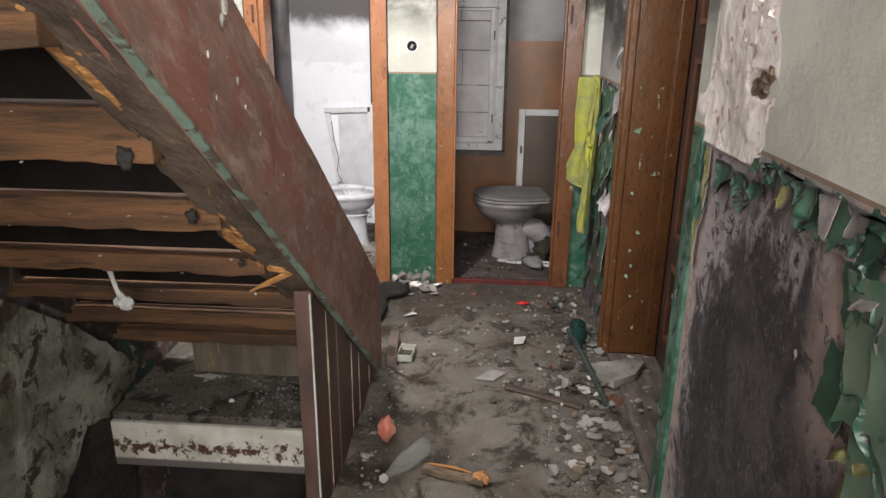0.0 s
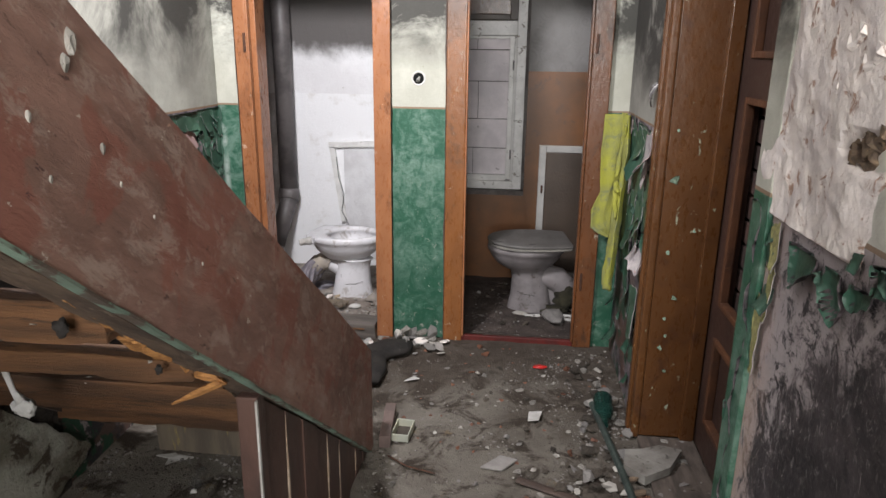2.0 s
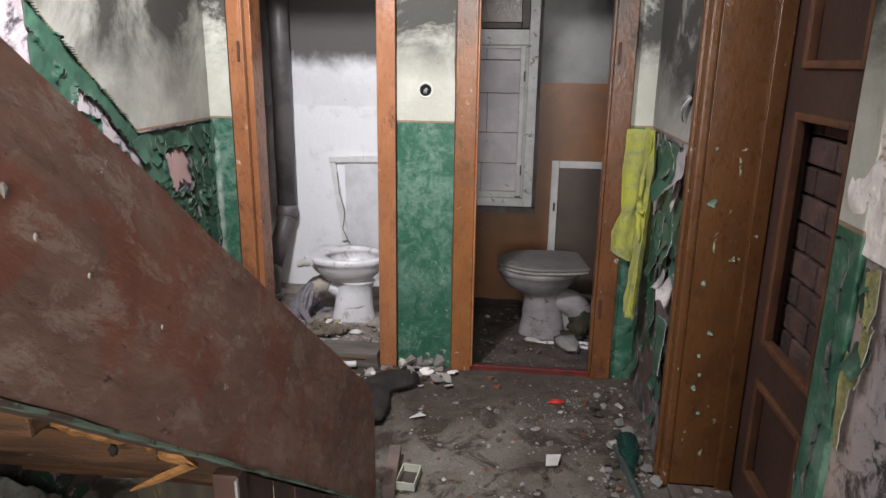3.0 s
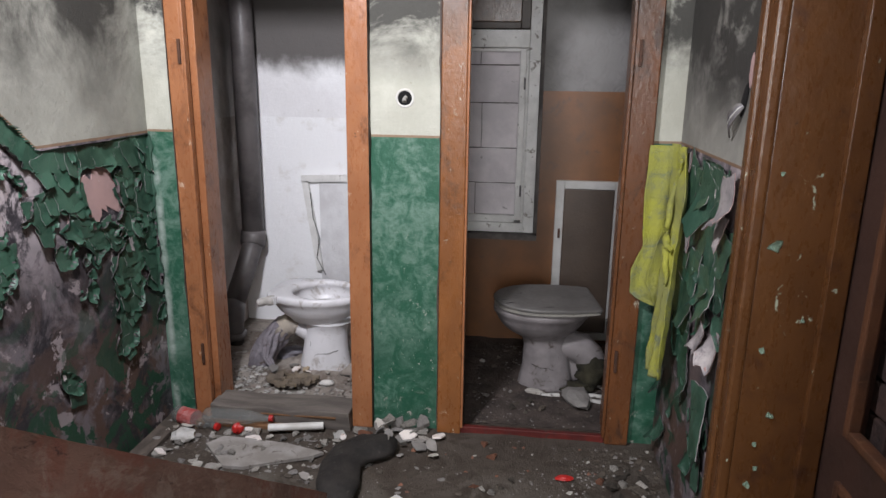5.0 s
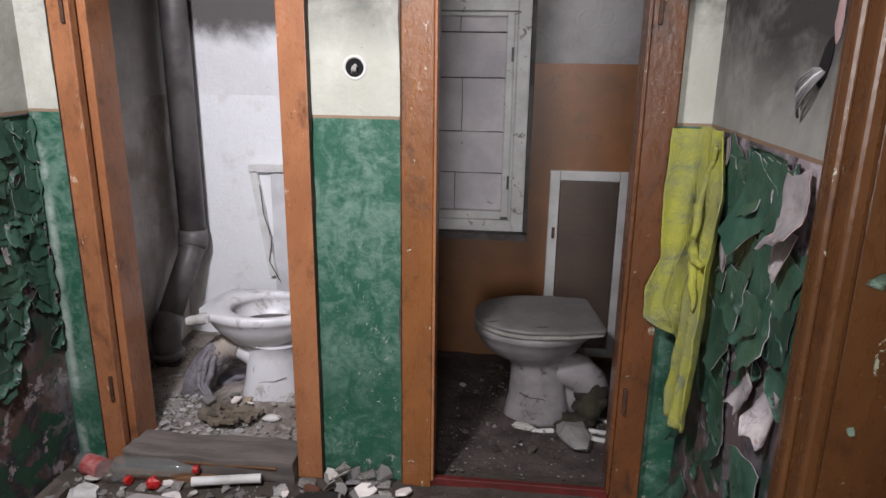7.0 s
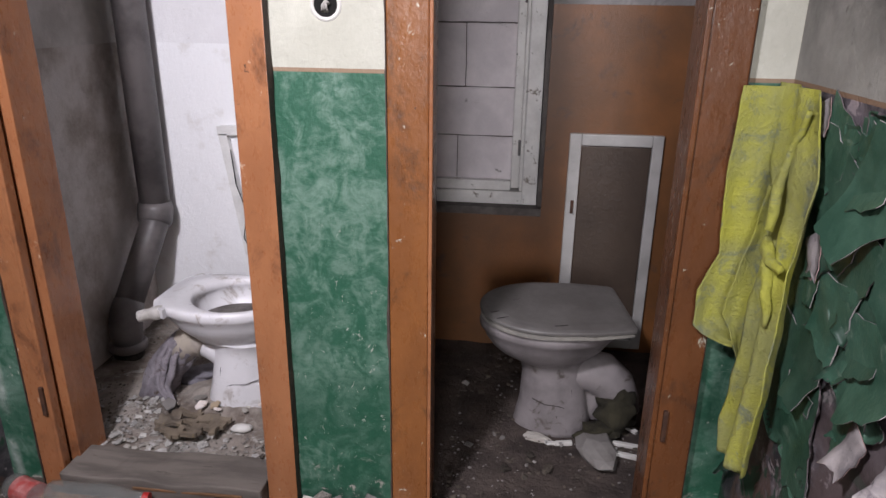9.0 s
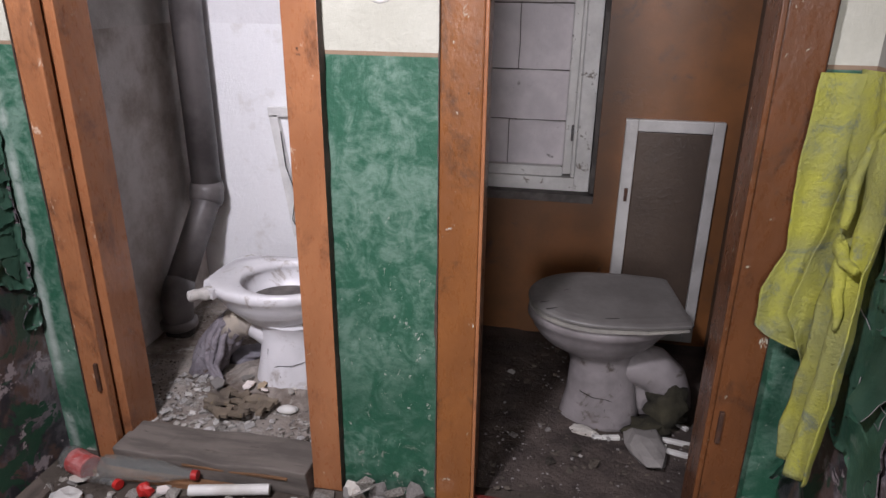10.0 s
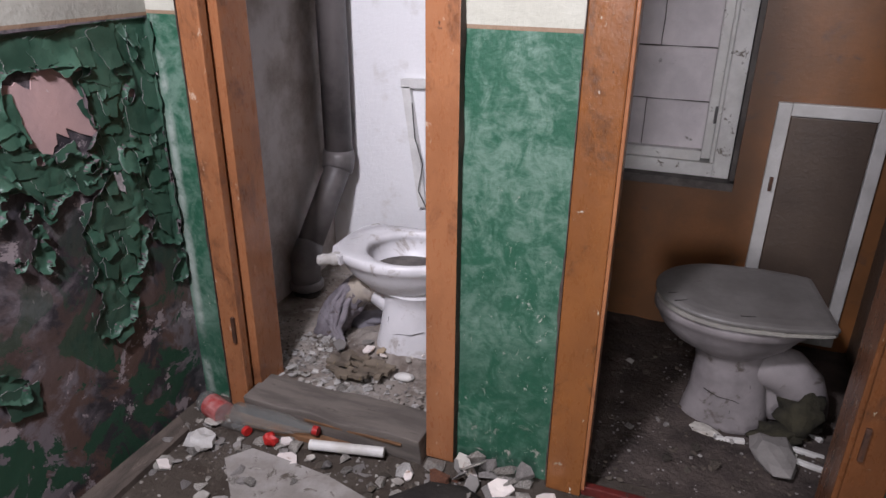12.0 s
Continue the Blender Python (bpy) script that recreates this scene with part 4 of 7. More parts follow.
for (u, v, s, sp, me) in ((1.76, 1.19, 0.05, 10, FD[0]), (1.66, 1.2, 0.06, -12, FD[1]), (1.60, 1.185, 0.055, 6, FY[0]), (1.50, 1.195, 0.09, -8, FL[1]), (1.53, 1.19, 0.07, 25, FD[4]), (1.42, 1.185, 0.07, 8, FBS[1]),
                          (1.37, 1.19, 0.06, -10, SH[3]), (1.33, 1.19, 0.08, 5, FBS[2]), (1.27, 1.19, 0.07, -6, SH[6]), (1.215, 1.10, 0.19, 4, SG[0]), (1.10, 1.08, 0.20, -3, SG[1]), (1.13, 0.93, 0.18, 6, SG[2]), (1.285, 0.96, 0.11, -10, SH[2]), (1.285, 1.12, 0.11, 0, SH[4]), (1.255, 1.12, 0.055, 3, FBS[0]),
                          (1.215, 0.955, 0.05, 12, FY[1]), (1.17, 0.90, 0.08, -8, FY[2]), (1.21, 0.80, 0.075, 12, FY[0]), (1.10, 0.78, 0.10, 10, SH[1]), (1.03, 1.05, 0.16, 0, SG[2]), (1.03, 0.86, 0.15, 0, SG[1]), (1.19, 1.19, 0.055, -6, FY[1]), (1.165, 1.18, 0.05, 6, FBS[3]), (2.075, 1.15, 0.10, 8, FYS[0]), (2.06, 1.06, 0.10, -6, FYS[1]), (2.10, 0.96, 0.12, 4, FYS[2]), (2.085, 1.13, 0.06, 4, SH[4]),
                          (2.09, 1.15, 0.06, -10, FL[3]), (2.12, 1.0, 0.04, -8, FY[2]), (2.07, 1.03, 0.08, 6, FD[3]), (1.58, 1.08, 0.03, 0, FB[2]), (1.45, 0.9, 0.03, 30, FB[1])):
    put_flake(me, curls, (RX - 0.004, u, v), s * (0.6 if me in FL + FD + FB else 1.0), 180, sp)

# ---- broken plaster beside the corner of the scorched wall ----
rnd = random.Random(5)
bm = bmesh.new()
nu, nv = 40, 90
grid = []
for i in range(nu + 1):
    row = []
    for j in range(nv + 1):
        u, v = 1.74 + 0.46 * i / nu, 1.16 + 0.9 * j / nv
        d = 0.5 + 0.5 * fbm(u, v, 9, 2)
        w = 0.006 + 0.016 * max(0, d - 0.3) - 0.028 * max(0.0, 1 - math.hypot((u - 1.80 - 0.35 * (v - 1.33)) / 0.09, (v - 1.335) / 0.035))
        w *= min(1.0, i / 7)
        if i in (0, nu) or j in (0, nv):
            w = -0.001 if i == 0 else -0.004
        row.append(bm.verts.new((RX - w, u + 0.008 * fbm(u, v, 20, 5) + (1 - i / nu) * 0.05 * fbm(0, v, 7, 3), v)))
    grid.append(row)
for i in range(nu):
    for j in range(nv):
        bm.faces.new((grid[i][j], grid[i + 1][j], grid[i + 1][j + 1], grid[i][j + 1]))
M["render"] = simple("bare_pinkish_render", (0.84, 0.77, 0.71), (0.68, 0.62, 0.59), 11, 0.85, (0.36, 0.23, 0.17), (0.56, 0.64), kind="Position", bumpd=0.004, bscale=30)
structure("bare_plaster", bm, M["render"], "bare pinkish render with broken edges where the wall paint fell off")
structure("corner_strip", boxes((RX - 0.012, RX + 0.01, 2.12, 2.214, 0, 2.6), bevel=0.004), M["front"], "cream and green painted plaster corner beside the door")
e = tagged(new("wall_scar"), "broken scar in the plaster with a dark hole", "wall damage")
for k, (u, v, s) in enumerate(((1.80, 1.34, 0.034), (1.765, 1.36, 0.026), (1.845, 1.315, 0.024), (1.785, 1.325, 0.024), (1.88, 1.50, 0.03), (1.82, 1.47, 0.03), (1.93, 1.42, 0.025))):
    bm = bmesh.new()
    bmesh.ops.create_icosphere(bm, subdivisions=2, radius=s)
    for v_ in bm.verts:
        v_.co = Vector((RX - 0.002 + v_.co.x * 0.16, u + v_.co.y * 1.15, v + v_.co.z * 0.5)) + s * noise.noise_vector(v_.co * 45) * 0.55
    part("broken_edge", bm, M["darksplint"] if k < 4 else M["render"], e)


# ---- door on the right: leaf with panels, deep lining ----
def door_right():
    e = thing("panelled_door", "dark brown painted wooden panelled door, closed, with bricks showing through a lost panel", "door")
    Y0, Y1, X = 2.60, 3.19, 1.04
    part("stile", boxes((X, X + 0.04, Y0, 2.70, 0.02, 2.05)), M["darkdoor"], e)
    part("stile", boxes((X, X + 0.04, 3.07, Y1, 0.02, 2.05)), M["darkdoor"], e)
    for z0, z1 in ((0.02, 0.16), (0.50, 0.62), (1.34, 1.46), (1.93, 2.05)):
        part("rail", boxes((X, X + 0.04, 2.70, 3.07, z0, z1)), M["darkdoor"], e)
    part("panel", boxes((X + 0.018, X + 0.03, 2.70, 3.07, 1.46, 1.93)), M["darkdoor"], e)
    part("panel", boxes((X + 0.018, X + 0.03, 2.70, 3.07, 0.16, 0.50)), M["darkdoor"], e)
    for z0, z1 in ((0.16, 0.50), (0.62, 1.34), (1.46, 1.93)):
        for b in ((3.045, 3.07, z0, z1), (2.70, 2.722, z0, z1), (2.722, 3.045, z0, z0 + 0.022), (2.722, 3.045, z1 - 0.022, z1)):
            part("moulding", boxes((X - 0.012, X + 0.018, *b), bevel=0.005), M["mould"], e)
    e = thing("brick_filling", "sooty bricks stacked behind the lost door panel", "bricks", group="bricks behind the door")
    for r in range(9):
        for c in range(3):
            y0 = 2.60 + 0.20 * c + (0.1 if r % 2 else 0)
            part("brick", boxes((X + 0.045, X + 0.12, y0, y0 + 0.19, 0.60 + 0.085 * r, 0.675 + 0.085 * r), bevel=0.006), M["darkbrick"], e)
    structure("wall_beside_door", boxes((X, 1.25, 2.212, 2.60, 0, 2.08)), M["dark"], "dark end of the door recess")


M["mould"] = simple("worn_brown_moulding", (0.12, 0.052, 0.026), (0.06, 0.03, 0.02), 6, 0.45, (0.22, 0.12, 0.06), (0.64, 0.72), kind="Position")
M["darkdoor"] = simple("dark_brown_door_paint", (0.060, 0.032, 0.024), (0.042, 0.024, 0.019), 5, 0.45, (0.09, 0.06, 0.05), (0.62, 0.72), kind="Position", bumpd=0.001)
door_right()
e = thing("door_casing", "brown gloss painted wooden door casing with deep lining and chipped edges", "door frame")
part("lining", boxes((0.83, 1.035, 3.19, 3.218, 0.015, 2.06), bevel=0.003), M["brownfr"], e)
part("stop", boxes((0.985, 1.035, 3.165, 3.19, 0.015, 2.06), bevel=0.004), M["brownfr"], e)
part("bead", boxes((0.80, 0.83, 3.186, 3.24, 0.005, 2.08), bevel=0.008), M["brownfr"], e)
part("architrave", boxes((0.79, 0.818, 3.24, 3.275, 0.005, 2.10), bevel=0.008), M["brownfr"], e)
part("architrave", boxes((0.803, 0.818, 3.275, 3.315, 0.005, 2.12), bevel=0.005), M["brownfr"], e)
for k, (x, z, s, sp) in enumerate(((0.86, 1.03, 0.035, 160), (0.865, 0.78, 0.018, 20), (0.90, 0.60, 0.02, 80), (0.88, 0.52, 0.015, 10), (0.87, 0.40, 0.02, 50), (0.895, 0.30, 0.015, 90), (0.86, 1.22, 0.012, 0), (0.95, 0.86, 0.012, 40), (0.89, 0.45, 0.014, 10))):
    put_flake(FG[k % 2], e, (x, 3.1895, z), s * 0.8, 270, sp, "paint_chip")
structure("door_sill", boxes((0.825, 1.04, 2.215, 3.185, -0.02, 0.016), bevel=0.004), M["darksill"], "dusty wooden sill in the doorway")

# ---- wires from the wall ----
def tube(bm, pts, r, n=8):
    rings = []
    for k, p in enumerate(pts):
        d = (Vector(pts[min(k + 1, len(pts) - 1)]) - Vector(pts[max(k - 1, 0)])).normalized()
        a = d.orthogonal().normalized()
        if rings and prev is not None:
            a = (prev - prev.dot(d) * d).normalized()
        prev = a
        b = d.cross(a)
        rr = r[k] if isinstance(r, (list, tuple)) else r
        rings.append([Vector(p) + rr * (a * math.cos(t) + b * math.sin(t)) for t in [math.tau * i / n for i in range(n)]])
        if k == 0:
            prev = a
    loft(bm, rings)


e = thing("wire_bundle", "bundle of cut dusty wires hanging out of a wall hole", "wires")
bm = bmesh.new()
bmesh.ops.create_icosphere(bm, subdivisions=2, radius=1)
for v in bm.verts:
    v.co = Vector((RX - 0.002 + v.co.x * 0.004, 3.40 + v.co.y * 0.022 - 0.014 * v.co.z, 1.375 + v.co.z * 0.045))
# flattened black blob on the wall stands for the dark inside the hole
part("hole", bm, M["black"], e)
for k in range(7):
    o = 0.004 * (k - 3)
    bm = bmesh.new()
    tube(bm, [(RX, 3.395 + o * 0.5, 1.365), (RX - 0.014, 3.41 + o * 0.8, 1.352 + o), (RX - 0.022, 3.435 + 1.2 * o, 1.330 + 1.3 * o), (RX - 0.020, 3.458 + o, 1.312 + 1.6 * o + 0.004 * (k % 2)), (RX - 0.010, 3.470 + 0.5 * o, 1.296 + 1.8 * o - 0.006 * (k % 3))], 0.0023, 6)
    part("wire", bm, M["plastic"] if k == 3 else M["cloth"] if k % 3 == 1 else M["greychips"], e, smooth=True)
e = thing("plaster_scar", "small bare plaster scar above the wires", "wall damage")
bm = bmesh.new()
bmesh.ops.create_icosphere(bm, subdivisions=3, radius=1)
for v in bm.verts:
    v.co = Vector((RX - 0.001 + v.co.x * 0.003, 3.372 + v.co.y * 0.014 * (1 + 0.5 * noise.noise(v.co * 2)), 1.45 + v.co.z * 0.045))
part("bare_spot", bm, M["pink"], e)

e = thing("wall_socket_hole", "round open junction box with bent wires in the cream wall", "junction box")
bm = bmesh.new()
rings = []
for r_, y_ in ((0.036, FW), (0.033, FW - 0.004), (0.027, FW - 0.004), (0.026, FW + 0.0)):
    rings.append([(-0.182 + r_ * math.cos(t), y_, 1.343 + r_ * math.sin(t)) for t in [math.tau * i / 28 for i in range(28)]])
loft(bm, rings, cap=(False, False))
part("rim", bm, M["plastic"], e, smooth=True)
bm = bmesh.new()
loft(bm, [[(-0.182 + r_ * math.cos(t), y_, 1.343 + r_ * math.sin(t)) for t in [math.tau * i / 28 for i in range(28)]] for r_, y_ in ((0.026, FW - 0.0005), (0.026, FW - 0.002))])
# black disc on the wall face, the box's inner shade as colour
part("cavity", bm, M["black"], e)
for k in range(3):
    bm = bmesh.new()
    tube(bm, [(-0.190 + 0.006 * k, FW - 0.001, 1.328), (-0.186 + 0.004 * k, FW - 0.012, 1.342), (-0.178, FW - 0.014, 1.352 - 0.003 * k), (-0.172 - 0.003 * k, FW - 0.006, 1.345)], 0.003, 6)
    part("wire", bm, M["paper"], e, smooth=True)


# ---- window in the dark stall, blocked with masonry ----
e = thing("window_frame", "white gloss painted window frame set in a dirty recess, blocked behind", "window")
Yw = 5.17
for nm, b in (("frame_post", (0.276, 0.334, Yw - 0.02, Yw + 0.05, 0.603, 1.95)), ("frame_sill", (-0.119, 0.276, Yw - 0.02, Yw + 0.05, 0.603, 0.655)), ("sash_bead", (0.262, 0.2755, Yw - 0.014, Yw + 0.03, 0.656, 1.565)), ("sash_stile", (0.229, 0.2615, Yw - 0.008, Yw + 0.03, 0.667, 1.565)),
              ("sash_rail", (-0.118, 0.229, Yw - 0.008, Yw + 0.03, 0.656, 0.694)), ("transom", (-0.119, 0.276, Yw - 0.025, Yw + 0.04, 1.568, 1.655)), ("upper_stile", (0.228, 0.2755, Yw - 0.008, Yw + 0.03, 1.66, 1.93)), ("upper_rail", (-0.118, 0.228, Yw - 0.008, Yw + 0.03, 1.66, 1.695)), ("sash_rail", (-0.118, 0.229, Yw - 0.004, Yw + 0.03, 1.548, 1.566))):
    part(nm, boxes(b, bevel=0.004), M["white"] if not nm.startswith("upper") else M["greydoor"], e)
part("upper_board", boxes((-0.118, 0.228, Yw + 0.005, Yw + 0.02, 1.695, 1.93), bevel=0.003), M["brownfr"], e)
for z in (0.80, 1.36):
    part("hinge", boxes((0.252, 0.262, Yw - 0.020, Yw - 0.010, z, z + 0.06), bevel=0.002), M["pipe"], e)
e = thing("window_blocking", "whitewashed masonry blocks filling the window", "masonry")
rows_ = [(0.66, 0.862, (0.012,)), (0.866, 1.050, (0.35,)), (1.054, 1.286, (0.038,)), (1.291, 1.480, (0.35,)), (1.486, 1.60, (0.026,))]
for z0, z1, xs in rows_:
    cuts = [-0.118, *[x for x in xs if x < 0.3], 0.30]
    for a, b in zip(cuts, cuts[1:]):
        bm = boxes((a + 0.0015, b - 0.0015, Yw + 0.036, Yw + 0.14, z0, z1), bevel=0.003)
        wavy(bm, 0.0022, 16, z0 * 9, 12, 0.1)
        part("block", bm, M["block"], e)
part("mortar", boxes((-0.119, 0.352, Yw + 0.042, Yw + 0.15, 0.60, 1.94)), M["dirtsill"], e)
structure("window_sill", boxes((-0.119, 0.352, BW + 0.002, Yw + 0.05, 0.572, 0.602)), M["dirtsill"], "dirty plaster sill of the window recess")
structure("window_reveal", boxes((0.336, 0.352, BW + 0.003, Yw + 0.05, 0.612, 1.94)), M["dirtsill"], "dark grey reveal of the window recess")


e = thing("dark_riser", "thin black sooty riser pipe on the whitewashed back wall", "pipe")
bm = bmesh.new()
tube(bm, [(-0.575, BW - 0.022, 2.6), (-0.577, BW - 0.022, 0.93)], 0.016, 14)
part("tube_body", bm, M["pipe"], e, smooth=True)
# ---- hatches ----
e = thing("pipe_hatch", "dark grey-brown hatch door in a white painted frame", "hatch")
for b in ((0.443, 0.487, 0.03, 0.905), (0.745, 0.785, 0.03, 0.905), (0.487, 0.745, 0.862, 0.905), (0.487, 0.745, 0.03, 0.07)):
    part("frame", boxes((b[0], b[1], BW - 0.022, BW + 0.002, b[2], b[3]), bevel=0.004), M["whitegrey"], e)
part("door", boxes((0.490, 0.742, BW - 0.014, BW - 0.001, 0.073, 0.859), bevel=0.003), M["greydoor"], e)
part("latch", boxes((0.462, 0.474, BW - 0.032, BW - 0.021, 0.60, 0.65), bevel=0.002), M["rust"], e)
e = thing("pipe_hatch", "whitewashed hatch with a loose leaning wooden frame", "hatch")


def bar(bm, a, b, w, y0, y1):
    """A flat bar from a to b in the wall plane."""
    a, b = Vector((a[0], 0, a[1])), Vector((b[0], 0, b[1]))
    d = (b - a).normalized()
    s = Vector((-d.z, 0, d.x)) * w / 2
    q = [a - s, b - s, b + s, a + s]
    lo = [bm.verts.new((p.x, y0, p.z)) for p in q]
    hi = [bm.verts.new((p.x, y1, p.z)) for p in q]
    bm.faces.new(lo)
    bm.faces.new(hi[::-1])
    for i in range(4):
        bm.faces.new((lo[i], hi[i], hi[(i + 1) % 4], lo[(i + 1) % 4]))


for a, b, w in (((-0.925, 0.872), (-0.60, 0.886), 0.035), ((-0.905, 0.86), (-0.835, 0.36), 0.035), ((-0.60, 0.90), (-0.58, 0.30), 0.035)):
    bm = bmesh.new()
    bar(bm, a, b, w, BW - 0.03, BW - 0.005)
    part("frame", bm, M["white"], e)
bm = bmesh.new()
bar(bm, (-0.72, 0.10), (-0.72, 0.85), 0.22, BW - 0.012, BW + 0.001)
part("door", bm, M["stallw2"], e)
bm = bmesh.new()
tube(bm, [(-0.875, BW - 0.035, 0.80), (-0.862, BW - 0.04, 0.66), (-0.83, BW - 0.035, 0.55), (-0.845, BW - 0.05, 0.44), (-0.80, BW - 0.04, 0.34)], 0.002, 5)
part("string", bm, M["rubber"], e)


# ---- doorways of the toilets: beads, hinges, thresholds ----
def hinge(parent, x, z, dy=0.0):
    part("hinge", boxes((x - 0.006, x + 0.006, 4.026 + dy, 4.036 + dy, z - 0.045, z + 0.045), bevel=0.003), M["rust"], parent)


part("bead", boxes((-1.019, -1.006, 4.028, 4.060, 0.03, 1.95), bevel=0.004), M["orangefr"], frame_left)
part("stop", boxes((-1.019, -0.985, 4.075, 4.20, 0.03, 1.95), bevel=0.003), M["orangefr"], frame_left)
part("bead", boxes((0.051, 0.060, 4.028, 4.07, 0.03, 1.95), bevel=0.003), M["orangefr"], frame_right)
part("bead", boxes((0.617, 0.629, 4.028, 4.07, 0.03, 1.95), bevel=0.003), M["brownfr_shaded"], frame_right)
def worn_gap(parent, x, side, seed):
    """Irregular dark strip between a jamb and the wall: worn chips, and the crack's shadow as colour."""
    rnd = random.Random(seed)
    rings = []
    for j in range(80):
        z = 0.01 + 2.0 * j / 79
        w = 0.002 + 0.007 * max(0.0, noise.noise(Vector((z * 6, seed, 0)))) + 0.004 * max(0.0, noise.noise(Vector((z * 30, seed, 3))))
        rings.append([(x, 4.0315, z), (x + side * w, 4.0318 if side < 0 else 4.052, z), (x + side * w, 4.0575, z), (x, 4.0575, z)])
    bm = bmesh.new()
    loft(bm, rings)
    part("worn_gap", bm, M["darkplank"], parent)


for fr_, x_, s_ in ((frame_left, -0.315, 1), (frame_left, -1.08, -1), (frame_right, -0.045, -1), (frame_right, 0.72, 1)):
    worn_gap(fr_, x_, s_, x_ * 7)
hinge(frame_left, -1.03, 1.50)
hinge(frame_left, -1.03, 0.29)
hinge(frame_right, 0.65, 1.51)
hinge(frame_right, 0.65, 0.36)
e = thing("threshold_plank", "thick dusty grey plank lying as a threshold with a split edge", "plank")
bm = boxes((-0.995, -0.402, 3.995, 4.135, 0.0, 0.078), bevel=0.006)
bmesh.ops.subdivide_edges(bm, edges=[x for x in bm.edges if x.calc_length() > 0.3], cuts=14)
for v in bm.verts:
    v.co += 0.009 * noise.noise_vector(v.co * 9)
part("plank", bm, M["greyplank"], e)
part("split_edge", boxes((-0.78, -0.46, 3.990, 3.997, 0.050, 0.058), bevel=0.002), M["splintdark"], e)
e = thing("threshold_batten", "orange-brown wooden batten on the floor in front of the threshold", "plank")
part("batten", boxes((-1.11, -0.62, 3.955, 3.985, 0.0, 0.022), bevel=0.003), M["splintdark"], e)
structure("threshold", boxes((0.05, 0.63, 4.045, 4.066, -0.01, 0.03), bevel=0.004), M["redpaint"], "dark red painted threshold of the toilet doorway")

# ---- soil pipe in the bright stall ----
e = thing("soil_pipe", "dusty grey cast-iron soil pipe with collars in the stall corner", "pipe")
TOPX, LOWX, CZ = -1.182, -1.215, 0.564
for nm, pts_, rr in (("upright", [(TOPX, 5.0, 2.6), (TOPX, 5.0, CZ + 0.01)], 0.058), ("collar", [(TOPX, 5.0, CZ + 0.03), (TOPX, 4.998, CZ), (TOPX, 4.985, CZ - 0.04), (TOPX, 4.975, CZ - 0.055)], [0.063, 0.068, 0.067, 0.062]),
                     ("branch", [(TOPX, 4.99, CZ - 0.02), (TOPX, 4.965, CZ - 0.065), (LOWX, 4.765, 0.235)], 0.054),
                     ("elbow", [(LOWX, 4.78, 0.253), (LOWX, 4.755, 0.222), (LOWX, 4.738, 0.185), (LOWX, 4.733, 0.14), (LOWX, 4.733, 0.09)], [0.056, 0.060, 0.062, 0.060, 0.057]),
                     ("socket", [(LOWX, 4.733, 0.108), (LOWX, 4.733, 0.100), (LOWX, 4.733, 0.078), (LOWX, 4.733, 0.070)], [0.062, 0.071, 0.071, 0.060]), ("foot", [(LOWX, 4.733, 0.085), (LOWX, 4.733, -0.02)], 0.055)):
    bm = bmesh.new()
    tube(bm, pts_, rr, 28)
    part(nm, bm, M["pipe"] if nm != "foot" else M["dark"], e, smooth=True)


# ---- toilets ----
def lid_outline(z, k=1.0):
    """Round in front, straight hinge edge at the back."""
    out = []
    for i in range(25):
        t = -math.pi / 2 + math.pi * i / 24
        out.append((0.235 * k * math.cos(t) ** 0.92 if math.cos(t) > 0 else 0.0, 0.198 * k * math.sin(t), z))
    for x, y in ((-0.10, 0.196), (-0.19, 0.180), (-0.228, 0.170), (-0.238, 0.158)):
        out.append((x * k, y * k, z))
    return out + [(x * k, -y * k, z) for x, y in ((-0.238, 0.158), (-0.228, 0.170), (-0.19, 0.180), (-0.10, 0.196))]


